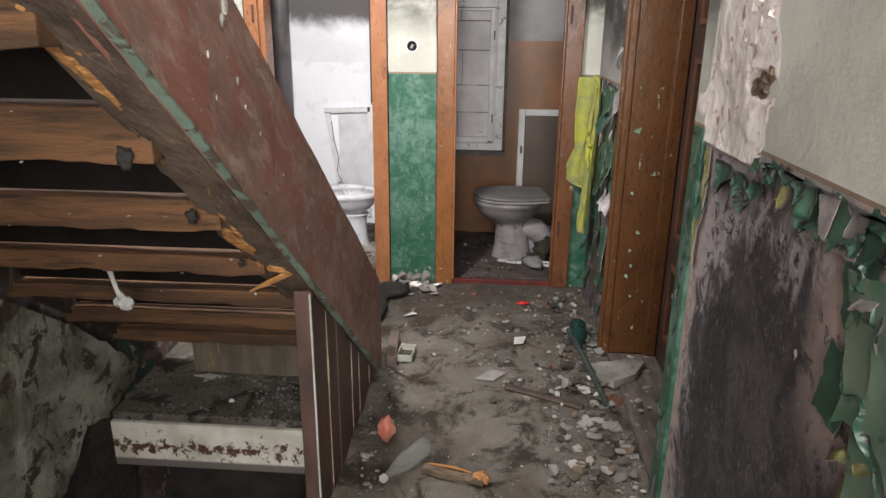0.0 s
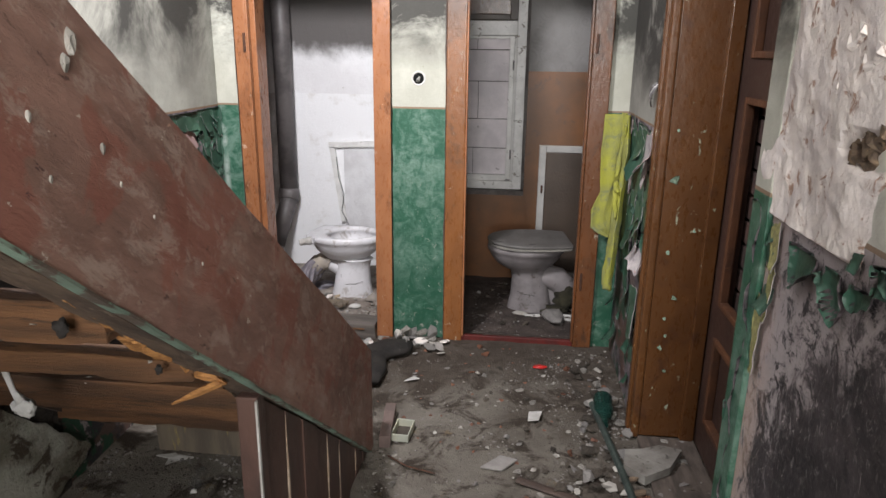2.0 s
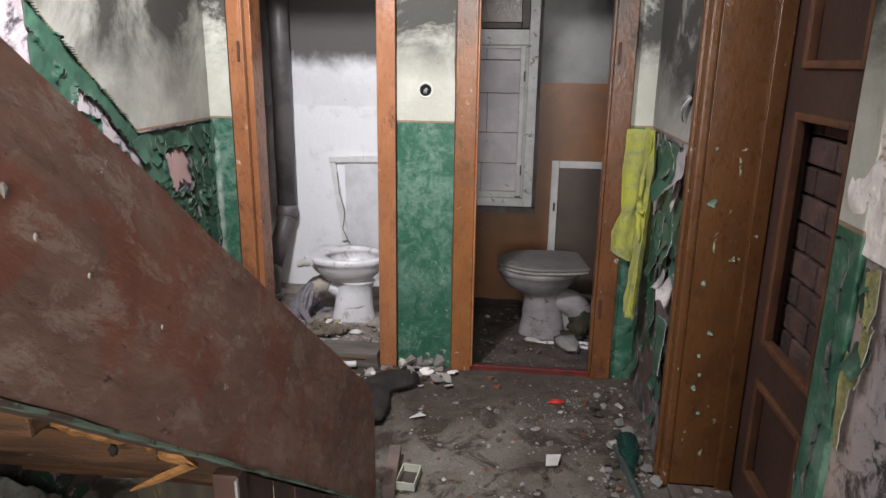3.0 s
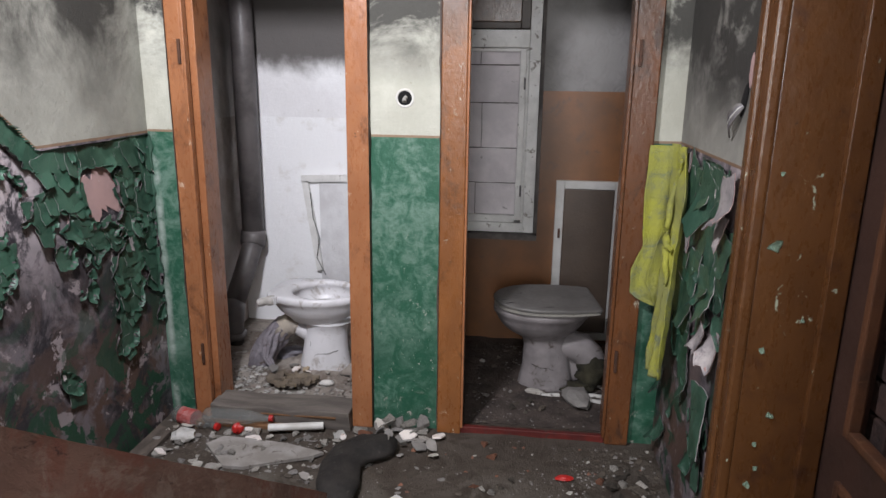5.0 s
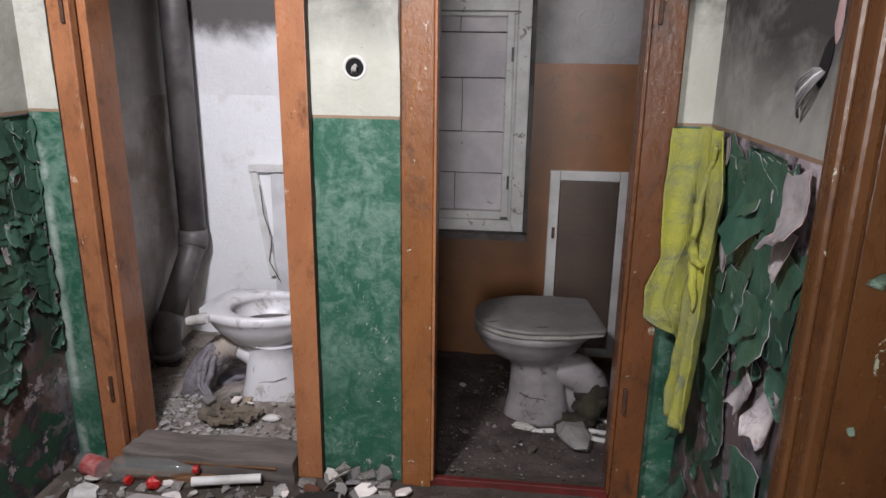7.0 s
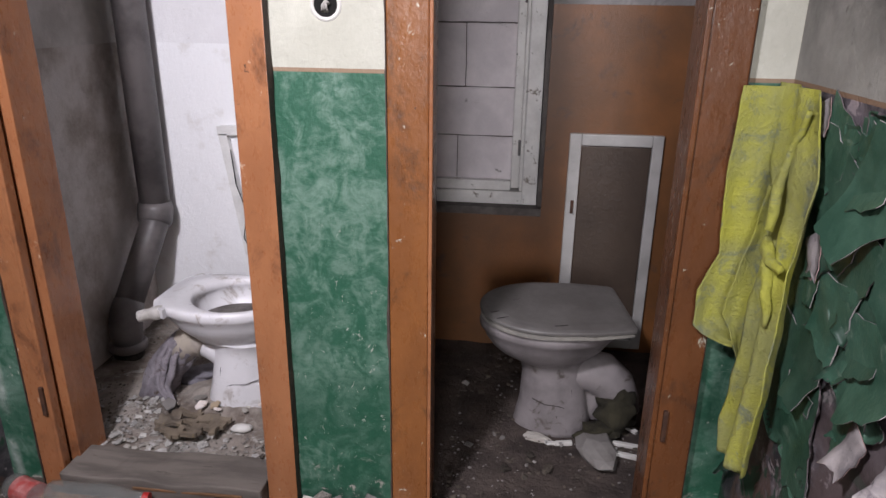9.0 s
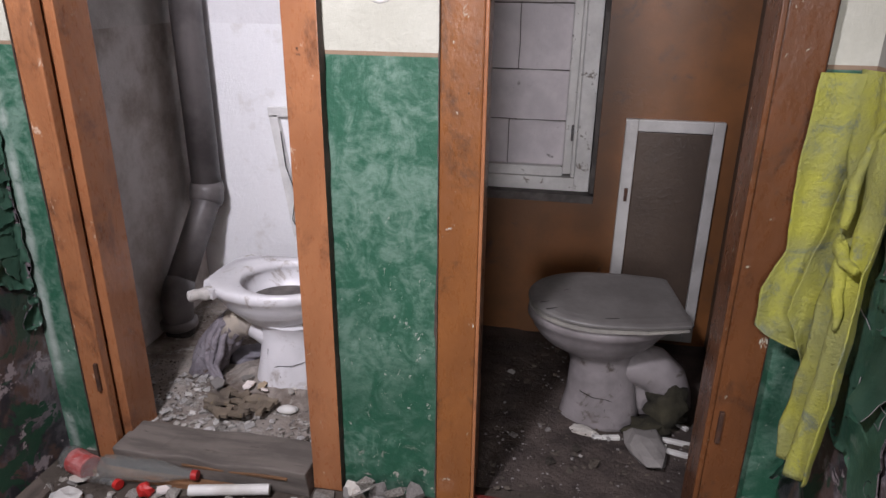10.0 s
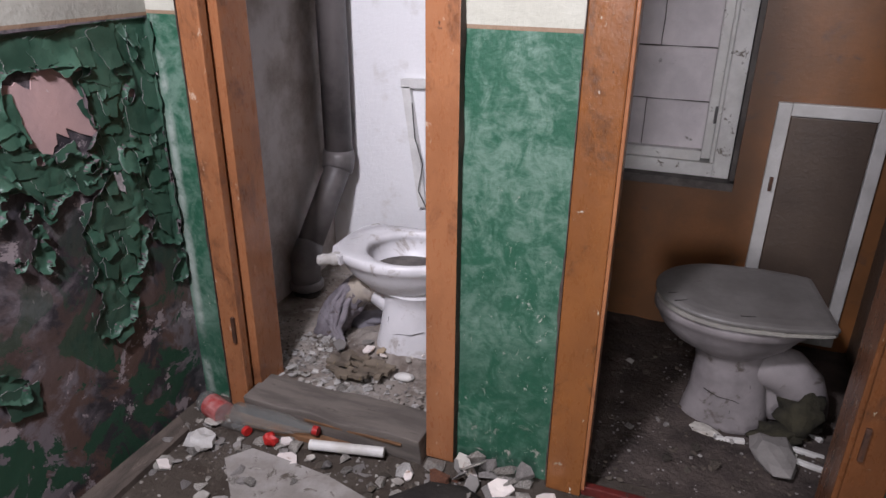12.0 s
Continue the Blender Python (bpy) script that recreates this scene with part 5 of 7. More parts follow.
def toilet(loc, rz, lid, label):
    ceramic = M["ceramicshaded"] if lid else M["ceramic"]
    e = thing("toilet", label, "toilet", loc, rz)
    bm = bmesh.new()
    foot, back = (-0.022, 0.0) if lid else (0.042, 0.004)
    loft(bm, [oval(0, foot, 0.132 - back, 0.108, flat=.5), oval(0.02, foot, 0.128 - back, 0.103, flat=.5), oval(0.10, foot, 0.112 - back, 0.09, flat=.4), oval(0.20, foot + 0.006, 0.102 - back, 0.084, flat=.3), oval(0.248, foot + 0.012, 0.104 - back * 0.6, 0.084, flat=.2), oval(0.254, foot + 0.014, 0.112 - back * 0.5, 0.09), oval(0.258, 0.0, 0.118, 0.094),
              oval(0.268, 0.004, 0.132, 0.104), oval(0.286, 0.008, 0.158, 0.126), oval(0.31, 0.01, 0.182, 0.147, flat=.1), oval(0.34, 0.012, 0.201, 0.164, flat=.2), oval(0.366, 0.012, 0.212, 0.174, flat=.3), oval(0.372, 0.012, 0.220, 0.181, flat=.4), oval(0.39, 0.012, 0.222, 0.183, flat=.4), oval(0.399, 0.012, 0.219, 0.180, flat=.5), oval(0.404, 0.012, 0.212, 0.174, flat=.5),
              oval(0.403, 0.045, 0.158, 0.152), oval(0.396, 0.045, 0.152, 0.146), oval(0.378, 0.045, 0.150, 0.144), oval(0.372, 0.045, 0.158, 0.152), oval(0.33, 0.045, 0.150, 0.138), oval(0.28, 0.035, 0.10, 0.09), oval(0.262, 0.03, 0.05, 0.045)], cap=(True, False))
    if not lid:
        for v in bm.verts:
            if v.co.z > 0.26:
                v.co.y *= 0.94
    part("bowl", bm, ceramic, e, smooth=True)
    bm = bmesh.new()
    loft(bm, [oval(0.318, 0.045, 0.142, 0.126), oval(0.319, 0.045, 0.02, 0.02)])
    part("water", bm, M["dirtsill"], e, "dirty dry basin")
    bm = bmesh.new()
    if lid:
        tube(bm, [(0.03, 0, 0.18), (-0.06, 0, 0.20), (-0.12, 0, 0.205), (-0.18, 0, 0.188), (-0.225, 0, 0.145), (-0.247, 0, 0.09), (-0.252, 0, 0.05)], [0.064, 0.068, 0.071, 0.073, 0.072, 0.070, 0.069], 24)
        part("outlet_horn", bm, ceramic, e, smooth=True)
        # rib between foot and horn
        bm = bmesh.new()
        sloped2 = [(0.02, 0.02), (-0.24, 0.02), (-0.22, 0.12), (-0.06, 0.20), (0.02, 0.2)]
        lo = [bm.verts.new((x, -0.02, z)) for x, z in sloped2]
        hi = [bm.verts.new((x, 0.02, z)) for x, z in sloped2]
        bm.faces.new(lo)
        bm.faces.new(hi[::-1])
        for i in range(5):
            bm.faces.new((lo[i], hi[i], hi[(i + 1) % 5], lo[(i + 1) % 5]))
        part("rib", bm, ceramic, e)
        bm = bmesh.new()
        tube(bm, [(-0.252, 0, 0.056), (-0.253, 0, 0.046)], 0.060, 20)
        # black disc over the horn's end in place of the shade inside
        part("outlet_opening", bm, M["black"], e)
        bm = bmesh.new()
        loft(bm, [lid_outline(0.406, 0.96), lid_outline(0.409, 0.985), lid_outline(0.418, 0.985), lid_outline(0.421, 0.955)])
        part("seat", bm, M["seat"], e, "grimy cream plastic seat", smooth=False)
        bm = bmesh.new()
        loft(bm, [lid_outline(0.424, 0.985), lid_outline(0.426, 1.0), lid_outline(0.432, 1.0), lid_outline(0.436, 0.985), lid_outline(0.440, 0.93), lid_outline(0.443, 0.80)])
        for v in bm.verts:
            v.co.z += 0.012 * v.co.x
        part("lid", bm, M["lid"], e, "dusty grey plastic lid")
        for k, (a, b) in enumerate((((0.205, 0.07), (0.165, 0.055)), ((0.19, 0.115), (0.15, 0.10)), ((0.02, 0.165), (-0.02, 0.16)), ((0.13, -0.02), (0.10, -0.035)))):
            bm = bmesh.new()
            tube(bm, [(a[0], a[1], 0.4435), ((a[0] + b[0]) / 2, (a[1] + b[1]) / 2 + 0.003, 0.4445), (b[0], b[1], 0.4438)], 0.0011, 4)
            part("lid_crack", bm, M["rubber"], e)
        for y in (-0.08, 0.08):
            bm = bmesh.new()
            tube(bm, [(-0.205, y, 0.404), (-0.205, y, 0.434)], 0.012, 12)
            part("hinge_post", bm, M["seat"], e)
    else:
        tube(bm, [(0.02, 0, 0.165), (-0.05, 0, 0.205), (-0.09, 0, 0.222)], [0.060, 0.056, 0.053], 24)
        part("horn_stub", bm, ceramic, e, smooth=True)
        bm = bmesh.new()
        tube(bm, [(-0.082, 0, 0.220), (-0.089, 0, 0.223), (-0.10, 0, 0.225), (-0.125, 0, 0.222), (-0.16, 0, 0.205), (-0.20, 0, 0.165)], [0.056, 0.062, 0.061, 0.056, 0.055, 0.053], 26)
        part("outlet_horn", bm, M["ceramicy"], e, "yellowed outlet sleeve wrapped at its end", smooth=True)
        bm = bmesh.new()
        line = [Vector(p) for p in ((-0.155, 0, 0.208), (-0.185, 0, 0.182), (-0.215, 0, 0.148), (-0.25, 0, 0.10), (-0.28, 0, 0.05), (-0.30, 0, -0.01))]
        rings = []
        for j in range(31):
            q = j / 30 * 5
            k = min(int(q), 4)
            c, d = line[k].lerp(line[k + 1], q - k), (line[min(k + 2, 5)] - line[k]).normalized()
            n_ = Vector((-d.z, 0, d.x))
            ring = []
            for i in range(48):
                a = math.tau * i / 48
                w = 0.056 + 0.006 * q / 5 + 0.0045 * math.sin(5 * a + 1.2 * q) * (0.3 + q / 5) + 0.003 * math.sin(11 * a - 2.1 * q) + 0.006 * noise.noise(Vector((math.cos(a), math.sin(a), q * 0.8)))
                ring.append(c + w * (n_ * math.cos(a) + Vector((0, 1, 0)) * math.sin(a)))
            rings.append(ring)
        loft(bm, rings)
        part("cloth_wrap", bm, M["ragwrap"], e, "lilac-grey cloth wrapped round the outlet", smooth=True)
        for k, (dx, l) in enumerate(((0.0, 0.0), (0.03, 0.02), (-0.02, 0.01))):
            bm = bmesh.new()
            tube(bm, [(-0.185 + dx, -0.035, 0.222), (-0.212 + dx, -0.062, 0.17), (-0.222 + dx, -0.072, 0.115), (-0.228 + dx * 0.6, -0.078, 0.07), (-0.20 + dx * 0.5, -0.088, 0.035 - l)], [0.004, 0.011, 0.013, 0.011, 0.006], 8)
            wavy(bm, 0.004, 30, k, 2, 0.02)
            part("cloth_end", bm, M["ragwrap"], e, smooth=True)
        bm = bmesh.new()
        loft(bm, [[(x, y, z) for x, y in ((-0.13, -0.165), (-0.175, -0.142), (-0.20, -0.10), (-0.205, 0.0), (-0.20, 0.10), (-0.17, 0.15), (-0.13, 0.155), (-0.128, 0.10), (-0.128, -0.10))] for z in (0.372, 0.378, 0.397, 0.4025)])
        part("cistern_shelf", bm, ceramic, e, "broken ceramic cistern shelf", smooth=False)
        bm = bmesh.new()
        tube(bm, [(-0.145, -0.135, 0.385), (-0.165, -0.145, 0.381), (-0.185, -0.15, 0.379), (-0.200, -0.154, 0.375), (-0.218, -0.158, 0.371)], [0.020, 0.024, 0.018, 0.021, 0.019], 12)
        wavy(bm, 0.003, 50, 2, 2, 0.01)
        part("tape_wrap", bm, M["paper"], e, "white tape wrapped round the broken corner", smooth=True)
    side = -1 if not lid else 1
    for pts in (((-0.045, 0.05), (-0.04, 0.09), (-0.05, 0.13), (-0.045, 0.17)), ((-0.04, 0.10), (-0.005, 0.115), (0.04, 0.118), (0.08, 0.13)), ((0.0, 0.02), (0.0, 0.08))):
        bm = bmesh.new()
        tube(bm, [(foot + x, side * (0.099 - 0.08 * z + 0.0005) * math.sqrt(max(0.1, 1 - (x / 0.115) ** 2)), z) for x, z in pts], 0.0011, 4)
        part("crack", bm, M["rubber"], e)
    return e


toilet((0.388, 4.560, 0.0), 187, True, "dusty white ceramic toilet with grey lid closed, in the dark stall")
toilet((-0.68, 4.49, 0.04), -4, False, "cracked white ceramic toilet without seat in the bright stall")


def crumple(name, label, cat, loc, size, mat, seed, rz=0.0, amp=0.35, sub=3, group="", stretch=1.0):
    e = thing(name, label, cat, loc, rz, group)
    bm = bmesh.new()
    bmesh.ops.create_icosphere(bm, subdivisions=sub, radius=1)
    lo = 9
    for v in bm.verts:
        d = v.co.copy()
        d *= 1 + amp * noise.fractal(d * 1.8 + Vector((seed, 0, 0)), 1, 2, 3) - amp * 0.4 * abs(noise.noise(d * 5 + Vector((seed, 3, 0))))
        v.co = Vector((d.x * size[0], d.y * size[1], d.z * size[2]))
        lo = min(lo, v.co.z)
    for v in bm.verts:
        v.co.z -= lo
    part(name.split("_")[-1] + "_body", bm, mat, e, smooth=sub > 2)
    return e


crumple("stuffed_rag", "olive dirty rag stuffed under the toilet outlet", "rag", (0.615, 4.52, 0.005), (0.075, 0.06, 0.065), M["olive"], 3, amp=0.5)
crumple("stuffed_rag", "olive dirty rag spilling from the toilet outlet", "rag", (0.56, 4.46, 0.005), (0.08, 0.045, 0.026), M["olive"], 13, 25, amp=0.5)
crumple("plaster_lump", "pale lump of broken plaster under the dark stall toilet", "rubble", (0.55, 4.36, 0.008), (0.065, 0.095, 0.032), M["greychip"], 9, 20, sub=2)
crumple("plaster_lump", "pale plaster lump at the foot of the toilet", "rubble", (0.36, 4.44, 0.0), (0.05, 0.03, 0.012), M["chip"], 12, -20, sub=2)
crumple("grey_rag", "grey rag trailing behind the toilet", "rag", (-0.86, 4.60, 0.03), (0.10, 0.05, 0.03), M["cloth"], 6, 10, 0.5)
for (x, y, rz, l) in ((0.43, 4.42, 12, 0.09), (0.64, 4.44, -10, 0.10), (0.655, 4.38, -14, 0.11), (0.66, 4.55, -50, 0.10)):
    e = thing("plastic_bracket", "white broken plastic bracket on the stall floor", "debris", (x, y, 0.004), rz, "broken brackets")
    part("bar", boxes((-l / 2, l / 2, -0.008, 0.008, 0, 0.014), bevel=0.003), M["plastic"], e)
    part("lip", boxes((-l / 2, -l / 2 + 0.01, -0.008, 0.025, 0, 0.014), bevel=0.003), M["plastic"], e)


# ---- yellow cloth ----
def drape(name, tr, outline, folds, mat, parent, n=26, m=44, amp=0.02, seed=0, label=""):
    """outline: rows of (height, left, right); folds run down the cloth."""
    pts = []
    for j in range(m + 1):
        t = j / m * (len(outline) - 1)
        k = min(int(t), len(outline) - 2)
        f = t - k
        z, l, r = [outline[k][q] * (1 - f) + outline[k + 1][q] * f for q in range(3)]
        for i in range(n + 1):
            s = i / n
            u = l + (r - l) * s
            w = 0.012 + amp * (0.5 + 0.5 * math.sin(folds * s * math.tau + 2.2 * math.sin(2.0 * j / m + seed) + seed)) * (0.4 + 0.6 * j / m) + 0.006 * noise.noise(Vector((u * 20, z * 14, seed)))
            pts.append(tr(u + 0.006 * noise.noise(Vector((z * 15, seed, 0))), z + 0.010 * noise.noise(Vector((u * 18, seed, 5))) * (j / m), w))
    cnt = len(pts)
    w_ = n + 1
    quads = [(j * w_ + i, j * w_ + i + 1, (j + 1) * w_ + i + 1, (j + 1) * w_ + i) for j in range(m) for i in range(n)]
    me = bpy.data.meshes.new(name)
    me.from_pydata(pts, [], quads)
    me.materials.append(mat)
    me.shade_smooth()
    ob = new(name, me)
    ob.parent = parent
    mod = ob.modifiers.new("thickness", "SOLIDIFY")
    mod.thickness, mod.offset = 0.003, 0
    if label:
        tagged(ob, label)
    return ob


e = thing("yellow_cloth", "dirty yellow-green torn cloth hanging from the wall in the corner", "cloth")
cf = frame_of("y", 4.03, -1)
drape("panel", cf, [(1.198, 0.706, 0.812), (1.0, 0.700, 0.815), (0.83, 0.708, 0.815), (0.815, 0.704, 0.815), (0.74, 0.672, 0.815), (0.65, 0.676, 0.815), (0.63, 0.70, 0.815), (0.605, 0.77, 0.815)], 1.3, M["yellow"], e, amp=0.014, seed=1)
drape("tail", lambda u, v, w: (0.812 - w - 0.06 * max(0.0, 0.95 - v), u, v), [(1.205, 3.845, 4.035), (1.05, 3.765, 4.01), (0.95, 3.785, 3.96), (0.87, 3.800, 3.925), (0.75, 3.775, 3.93), (0.60, 3.76, 3.92), (0.47, 3.77, 3.925), (0.40, 3.79, 3.90)], 1.9, M["yellow"], e, amp=0.034, seed=4)
drape("flap", lambda u, v, w: (u, 3.992 - w, v), [(1.0, 0.775, 0.812), (0.86, 0.755, 0.815), (0.74, 0.728, 0.815), (0.70, 0.722, 0.815), (0.66, 0.745, 0.81), (0.60, 0.768, 0.806), (0.52, 0.772, 0.802)], 0.9, M["yellow"], e, amp=0.018, seed=7)
for k, (pts, rr) in enumerate(((((0.775, 3.93, 0.90), (0.762, 3.89, 0.885), (0.760, 3.85, 0.87), (0.768, 3.81, 0.872)), [0.008, 0.014, 0.013, 0.006]), (((0.770, 3.90, 0.90), (0.758, 3.865, 0.86), (0.760, 3.84, 0.80), (0.765, 3.83, 0.74)), [0.006, 0.012, 0.010, 0.005]),
                               (((0.780, 3.86, 1.17), (0.785, 3.90, 1.10), (0.775, 3.92, 1.02), (0.765, 3.905, 0.92)), [0.005, 0.009, 0.011, 0.010]))):
    bm = bmesh.new()
    tube(bm, pts, rr, 12)
    wavy(bm, 0.006, 28, k, 4, 0.02)
    part("twist", bm, M["yellow"], e, smooth=True)


# ---- rubble ----
def chip_mesh(seed, mat, flat):
    rnd = random.Random(seed)
    bm = bmesh.new()
    for _ in range(11):
        v = Vector((rnd.gauss(0, 1), rnd.gauss(0, 1), rnd.gauss(0, 1))).normalized()
        bm.verts.new((v.x * rnd.uniform(0.6, 1), v.y * rnd.uniform(0.5, 0.9), v.z * flat))
    bmesh.ops.convex_hull(bm, input=list(bm.verts))
    for v in [v for v in bm.verts if not v.link_faces]:
        bm.verts.remove(v)
    lo = min(v.co.z for v in bm.verts)
    for v in bm.verts:
        v.co.z -= lo
    me = bpy.data.meshes.new("rubble_piece")
    bm.to_mesh(me)
    bm.free()
    me.materials.append(mat)
    return me


CH = {m: [chip_mesh(s * 7 + i, M[m], (0.25, 0.5, 0.12)[s % 3]) for s in range(9)] for i, m in enumerate(("chip", "dirtchip", "brick", "plastic", "paper", "greychip"))}


SMALL = {}


def lump(mats, x, y, z, s, rnd, label, group):
    key = rnd.choice(mats)
    me = rnd.choice(CH[key])
    m = pose(x, y, z, rnd.uniform(-14, 14), rnd.uniform(-14, 14), rnd.uniform(0, 360)) @ Matrix.Diagonal((s, s, s, 1))
    if s < 0.021:
        vs, fs = SMALL.setdefault(key, ([], []))
        n = len(vs)
        vs += [tuple(m @ v.co) for v in me.vertices]
        fs += [tuple(n + i for i in p.vertices) for p in me.polygons]
        return
    ob = new("rubble_piece", me)
    ob.matrix_world = m
    tagged(ob, label, "rubble", group)



# ---- staircase ----
stair = thing("staircase", "old wooden staircase with worn maroon stringer and split beam edges", "staircase")
TOP, LOW = (lambda y: 1.514 - 0.742 * (y - 1.5)), (lambda y: 1.154 - 0.79 * (y - 1.5))
bm = bmesh.new()
sloped(bm, -0.245, -0.20, TOP, LOW, 0.0, 3.0)
wavy(bm, 0.004, 5, 1, 30, 1.0)
part("stringer", bm, M["stringer"], stair)
bm = bmesh.new()
sloped(bm, -0.216, -0.1975, lambda y: LOW(y) + 0.001, lambda y: LOW(y) - 0.005, 0.0, 2.96)
wavy(bm, 0.004, 14, 2, 60, 1.0)
part("lower_bead", bm, M["beadgreen"], stair, "chipped pale green painted edge bead")
bm = bmesh.new()
us = []
for j in range(90):
    y = 2.75 * j / 89
    lo = 1.172 - 0.80 * (y - 1.5) + 0.016 * noise.noise(Vector((y * 9, 1, 0))) + 0.007 * noise.noise(Vector((y * 30, 2, 0)))
    us.append([(-0.222, y, LOW(y) - 0.003), (-0.265, y, LOW(y) + 0.006 * noise.noise(Vector((y * 25, 6, 0)))), (-0.31 + 0.012 * noise.noise(Vector((y * 12, 5, 0))), y, (lo + LOW(y)) / 2 + 0.004), (-0.345 + 0.018 * noise.noise(Vector((y * 10, 4, 0))), y, lo + 0.010), (-0.345, y, lo + 0.12), (-0.247, y, lo + 0.13)])
loft(bm, us)
part("carriage_beam", bm, M["roughwood"], stair, "rough dark brown beam with bark and fresh splits")
THICK = {0: 0.08, 1: 0.094, 2: 0.066, 3: 0.05, 4: 0.046, 5: 0.052, 6: 0.048}
for k in range(-4, 7):
    y, z, h = Y1 + RUN * (k - 1), Z1 - RISE * (k - 1), THICK.get(k, 0.08)
    bm = boxes((LX + 0.002, -0.30, y, y + RUN + 0.02, z, z + h), bevel=0.004)
    wavy(bm, 0.006, 7, k, 30)
    for v in bm.verts:
        v.co.z += 0.009 * noise.fractal(Vector((v.co.x * 9, k * 3.0, v.co.z * 4)), 1, 2, 3) * (v.co.z < z + h * 0.6)
    part("tread", bm, M["wood"], stair)
    # added board closing the open gap, its black colour stands for shade
    part("riser", boxes((LX + 0.002, -0.30, y + RUN + 0.035, y + RUN + 0.05, z - RISE + THICK.get(k + 1, 0.08) + 0.008, z + 0.04)), M["gapblack"], stair)
bm = bmesh.new()
sloped(bm, LX + 0.001, LX + 0.03, lambda y: 1.50 - 0.76 * (y - 1.5), lambda y: 1.16 - 0.78 * (y - 1.5), 0.0, 2.85)
part("wall_stringer", bm, M["darkplank"], stair)
for (y, l, w, off) in ((1.13, 0.13, 0.012, 0.03), (1.20, 0.10, 0.015, 0.045), (1.175, 0.05, 0.006, 0.06), (1.68, 0.10, 0.020, 0.03), (1.72, 0.08, 0.022, 0.045), (1.66, 0.06, 0.010, 0.055), (1.60, 0.04, 0.006, 0.05), (1.56, 0.035, 0.006, 0.07), (1.40, 0.05, 0.006, 0.03), (1.86, 0.05, 0.008, 0.03), (1.50, 0.04, 0.005, 0.08)):
    bm = bmesh.new()
    n_ = 9
    rings = []
    for j in range(n_):
        q = j / (n_ - 1)
        yy = y + l * q
        xx = -0.345 + off + 0.010 * noise.noise(Vector((yy * 40, w * 900, 1)))
        f = (xx + 0.345) / 0.12
        zz = (1.172 - 0.80 * (yy - 1.5) + 0.006) * (1 - f) + LOW(yy) * f - 0.002
        g = w * (0.25 + math.sin(math.pi * min(1.0, 0.12 + q * 0.95)) * (0.8 + 0.4 * noise.noise(Vector((yy * 90, 3, w)))))
        rings.append([(xx + g * math.cos(a), yy, zz + (0.45 * g + 0.003) * math.sin(a)) for a in [math.tau * i / 9 + 0.3 for i in range(9)]])
    loft(bm, rings)
    wavy(bm, 0.004, 90, y, 2, 0.008)
    part("splinter", bm, M["splint"], stair, "fresh orange splinter")
rnd = random.Random(31)
for _ in range(46):
    y = rnd.uniform(0.75, 2.5)
    f = rnd.uniform(0.05, 0.95)
    xx, l, w = -0.345 + 0.12 * f, rnd.uniform(0.02, 0.09), rnd.uniform(0.0015, 0.005)
    z = (1.172 - 0.80 * (y - 1.5) + 0.004) * (1 - f) + LOW(y) * f
    bm = bmesh.new()
    tube(bm, [(xx, y, z), (xx + rnd.uniform(-0.006, 0.006), y + l * 0.5, z - l * 0.39 - 0.002), (xx + rnd.uniform(-0.01, 0.01), y + l, z - 0.79 * l)], [w * 0.4, w, w * 0.3], 5)
    part("bark_ridge", bm, M["roughwood"] if rnd.random() < 0.7 else M["darksplint"], stair)
for k, (y, z, r_) in enumerate(((1.37, 1.235, 0.022), (1.59, 1.075, 0.018), (1.83, 0.89, 0.012))):
    crumple("cobweb_clump", "dark clump of cobweb and dirt hanging at a stair board", "cobweb", (-0.345, y, z - r_), (r_ * 0.6, r_ * 0.5, r_ * 0.8), M["rubber"], 30 + k, amp=0.5)
bm = bmesh.new()
tube(bm, [(-0.29, 1.86, 0.868), (-0.27, 1.86, 0.872), (-0.235, 1.855, 0.86), (-0.285, 1.85, 0.835), (-0.335, 1.845, 0.81)], [0.006, 0.014, 0.012, 0.008, 0.002], 6)
part("splinter", bm, M["splint"], stair, "fresh orange splinter sticking out")
for (y, z, s) in ((1.485, 1.475, 0.012), (1.47, 1.452, 0.008), (1.40, 1.40, 0.005), (1.52, 1.35, 0.0055), (1.62, 1.24, 0.003), (1.75, 1.13, 0.003), (1.42, 1.33, 0.004), (1.98, 1.02, 0.0025), (2.2, 0.86, 0.0025), (1.55, 1.30, 0.0035), (2.1, 0.75, 0.002)):
    bm = bmesh.new()
    bmesh.ops.create_icosphere(bm, subdivisions=2, radius=s)
    for v in bm.verts:
        v.co = Vector((-0.199 + 0.5 * v.co.x, y + v.co.y * 0.7, z + v.co.z * 1.3)) + 0.35 * s * noise.noise_vector(v.co * 200)
    part("plaster_bit", bm, M["chip"], stair, "bit of plaster stuck to the paint")

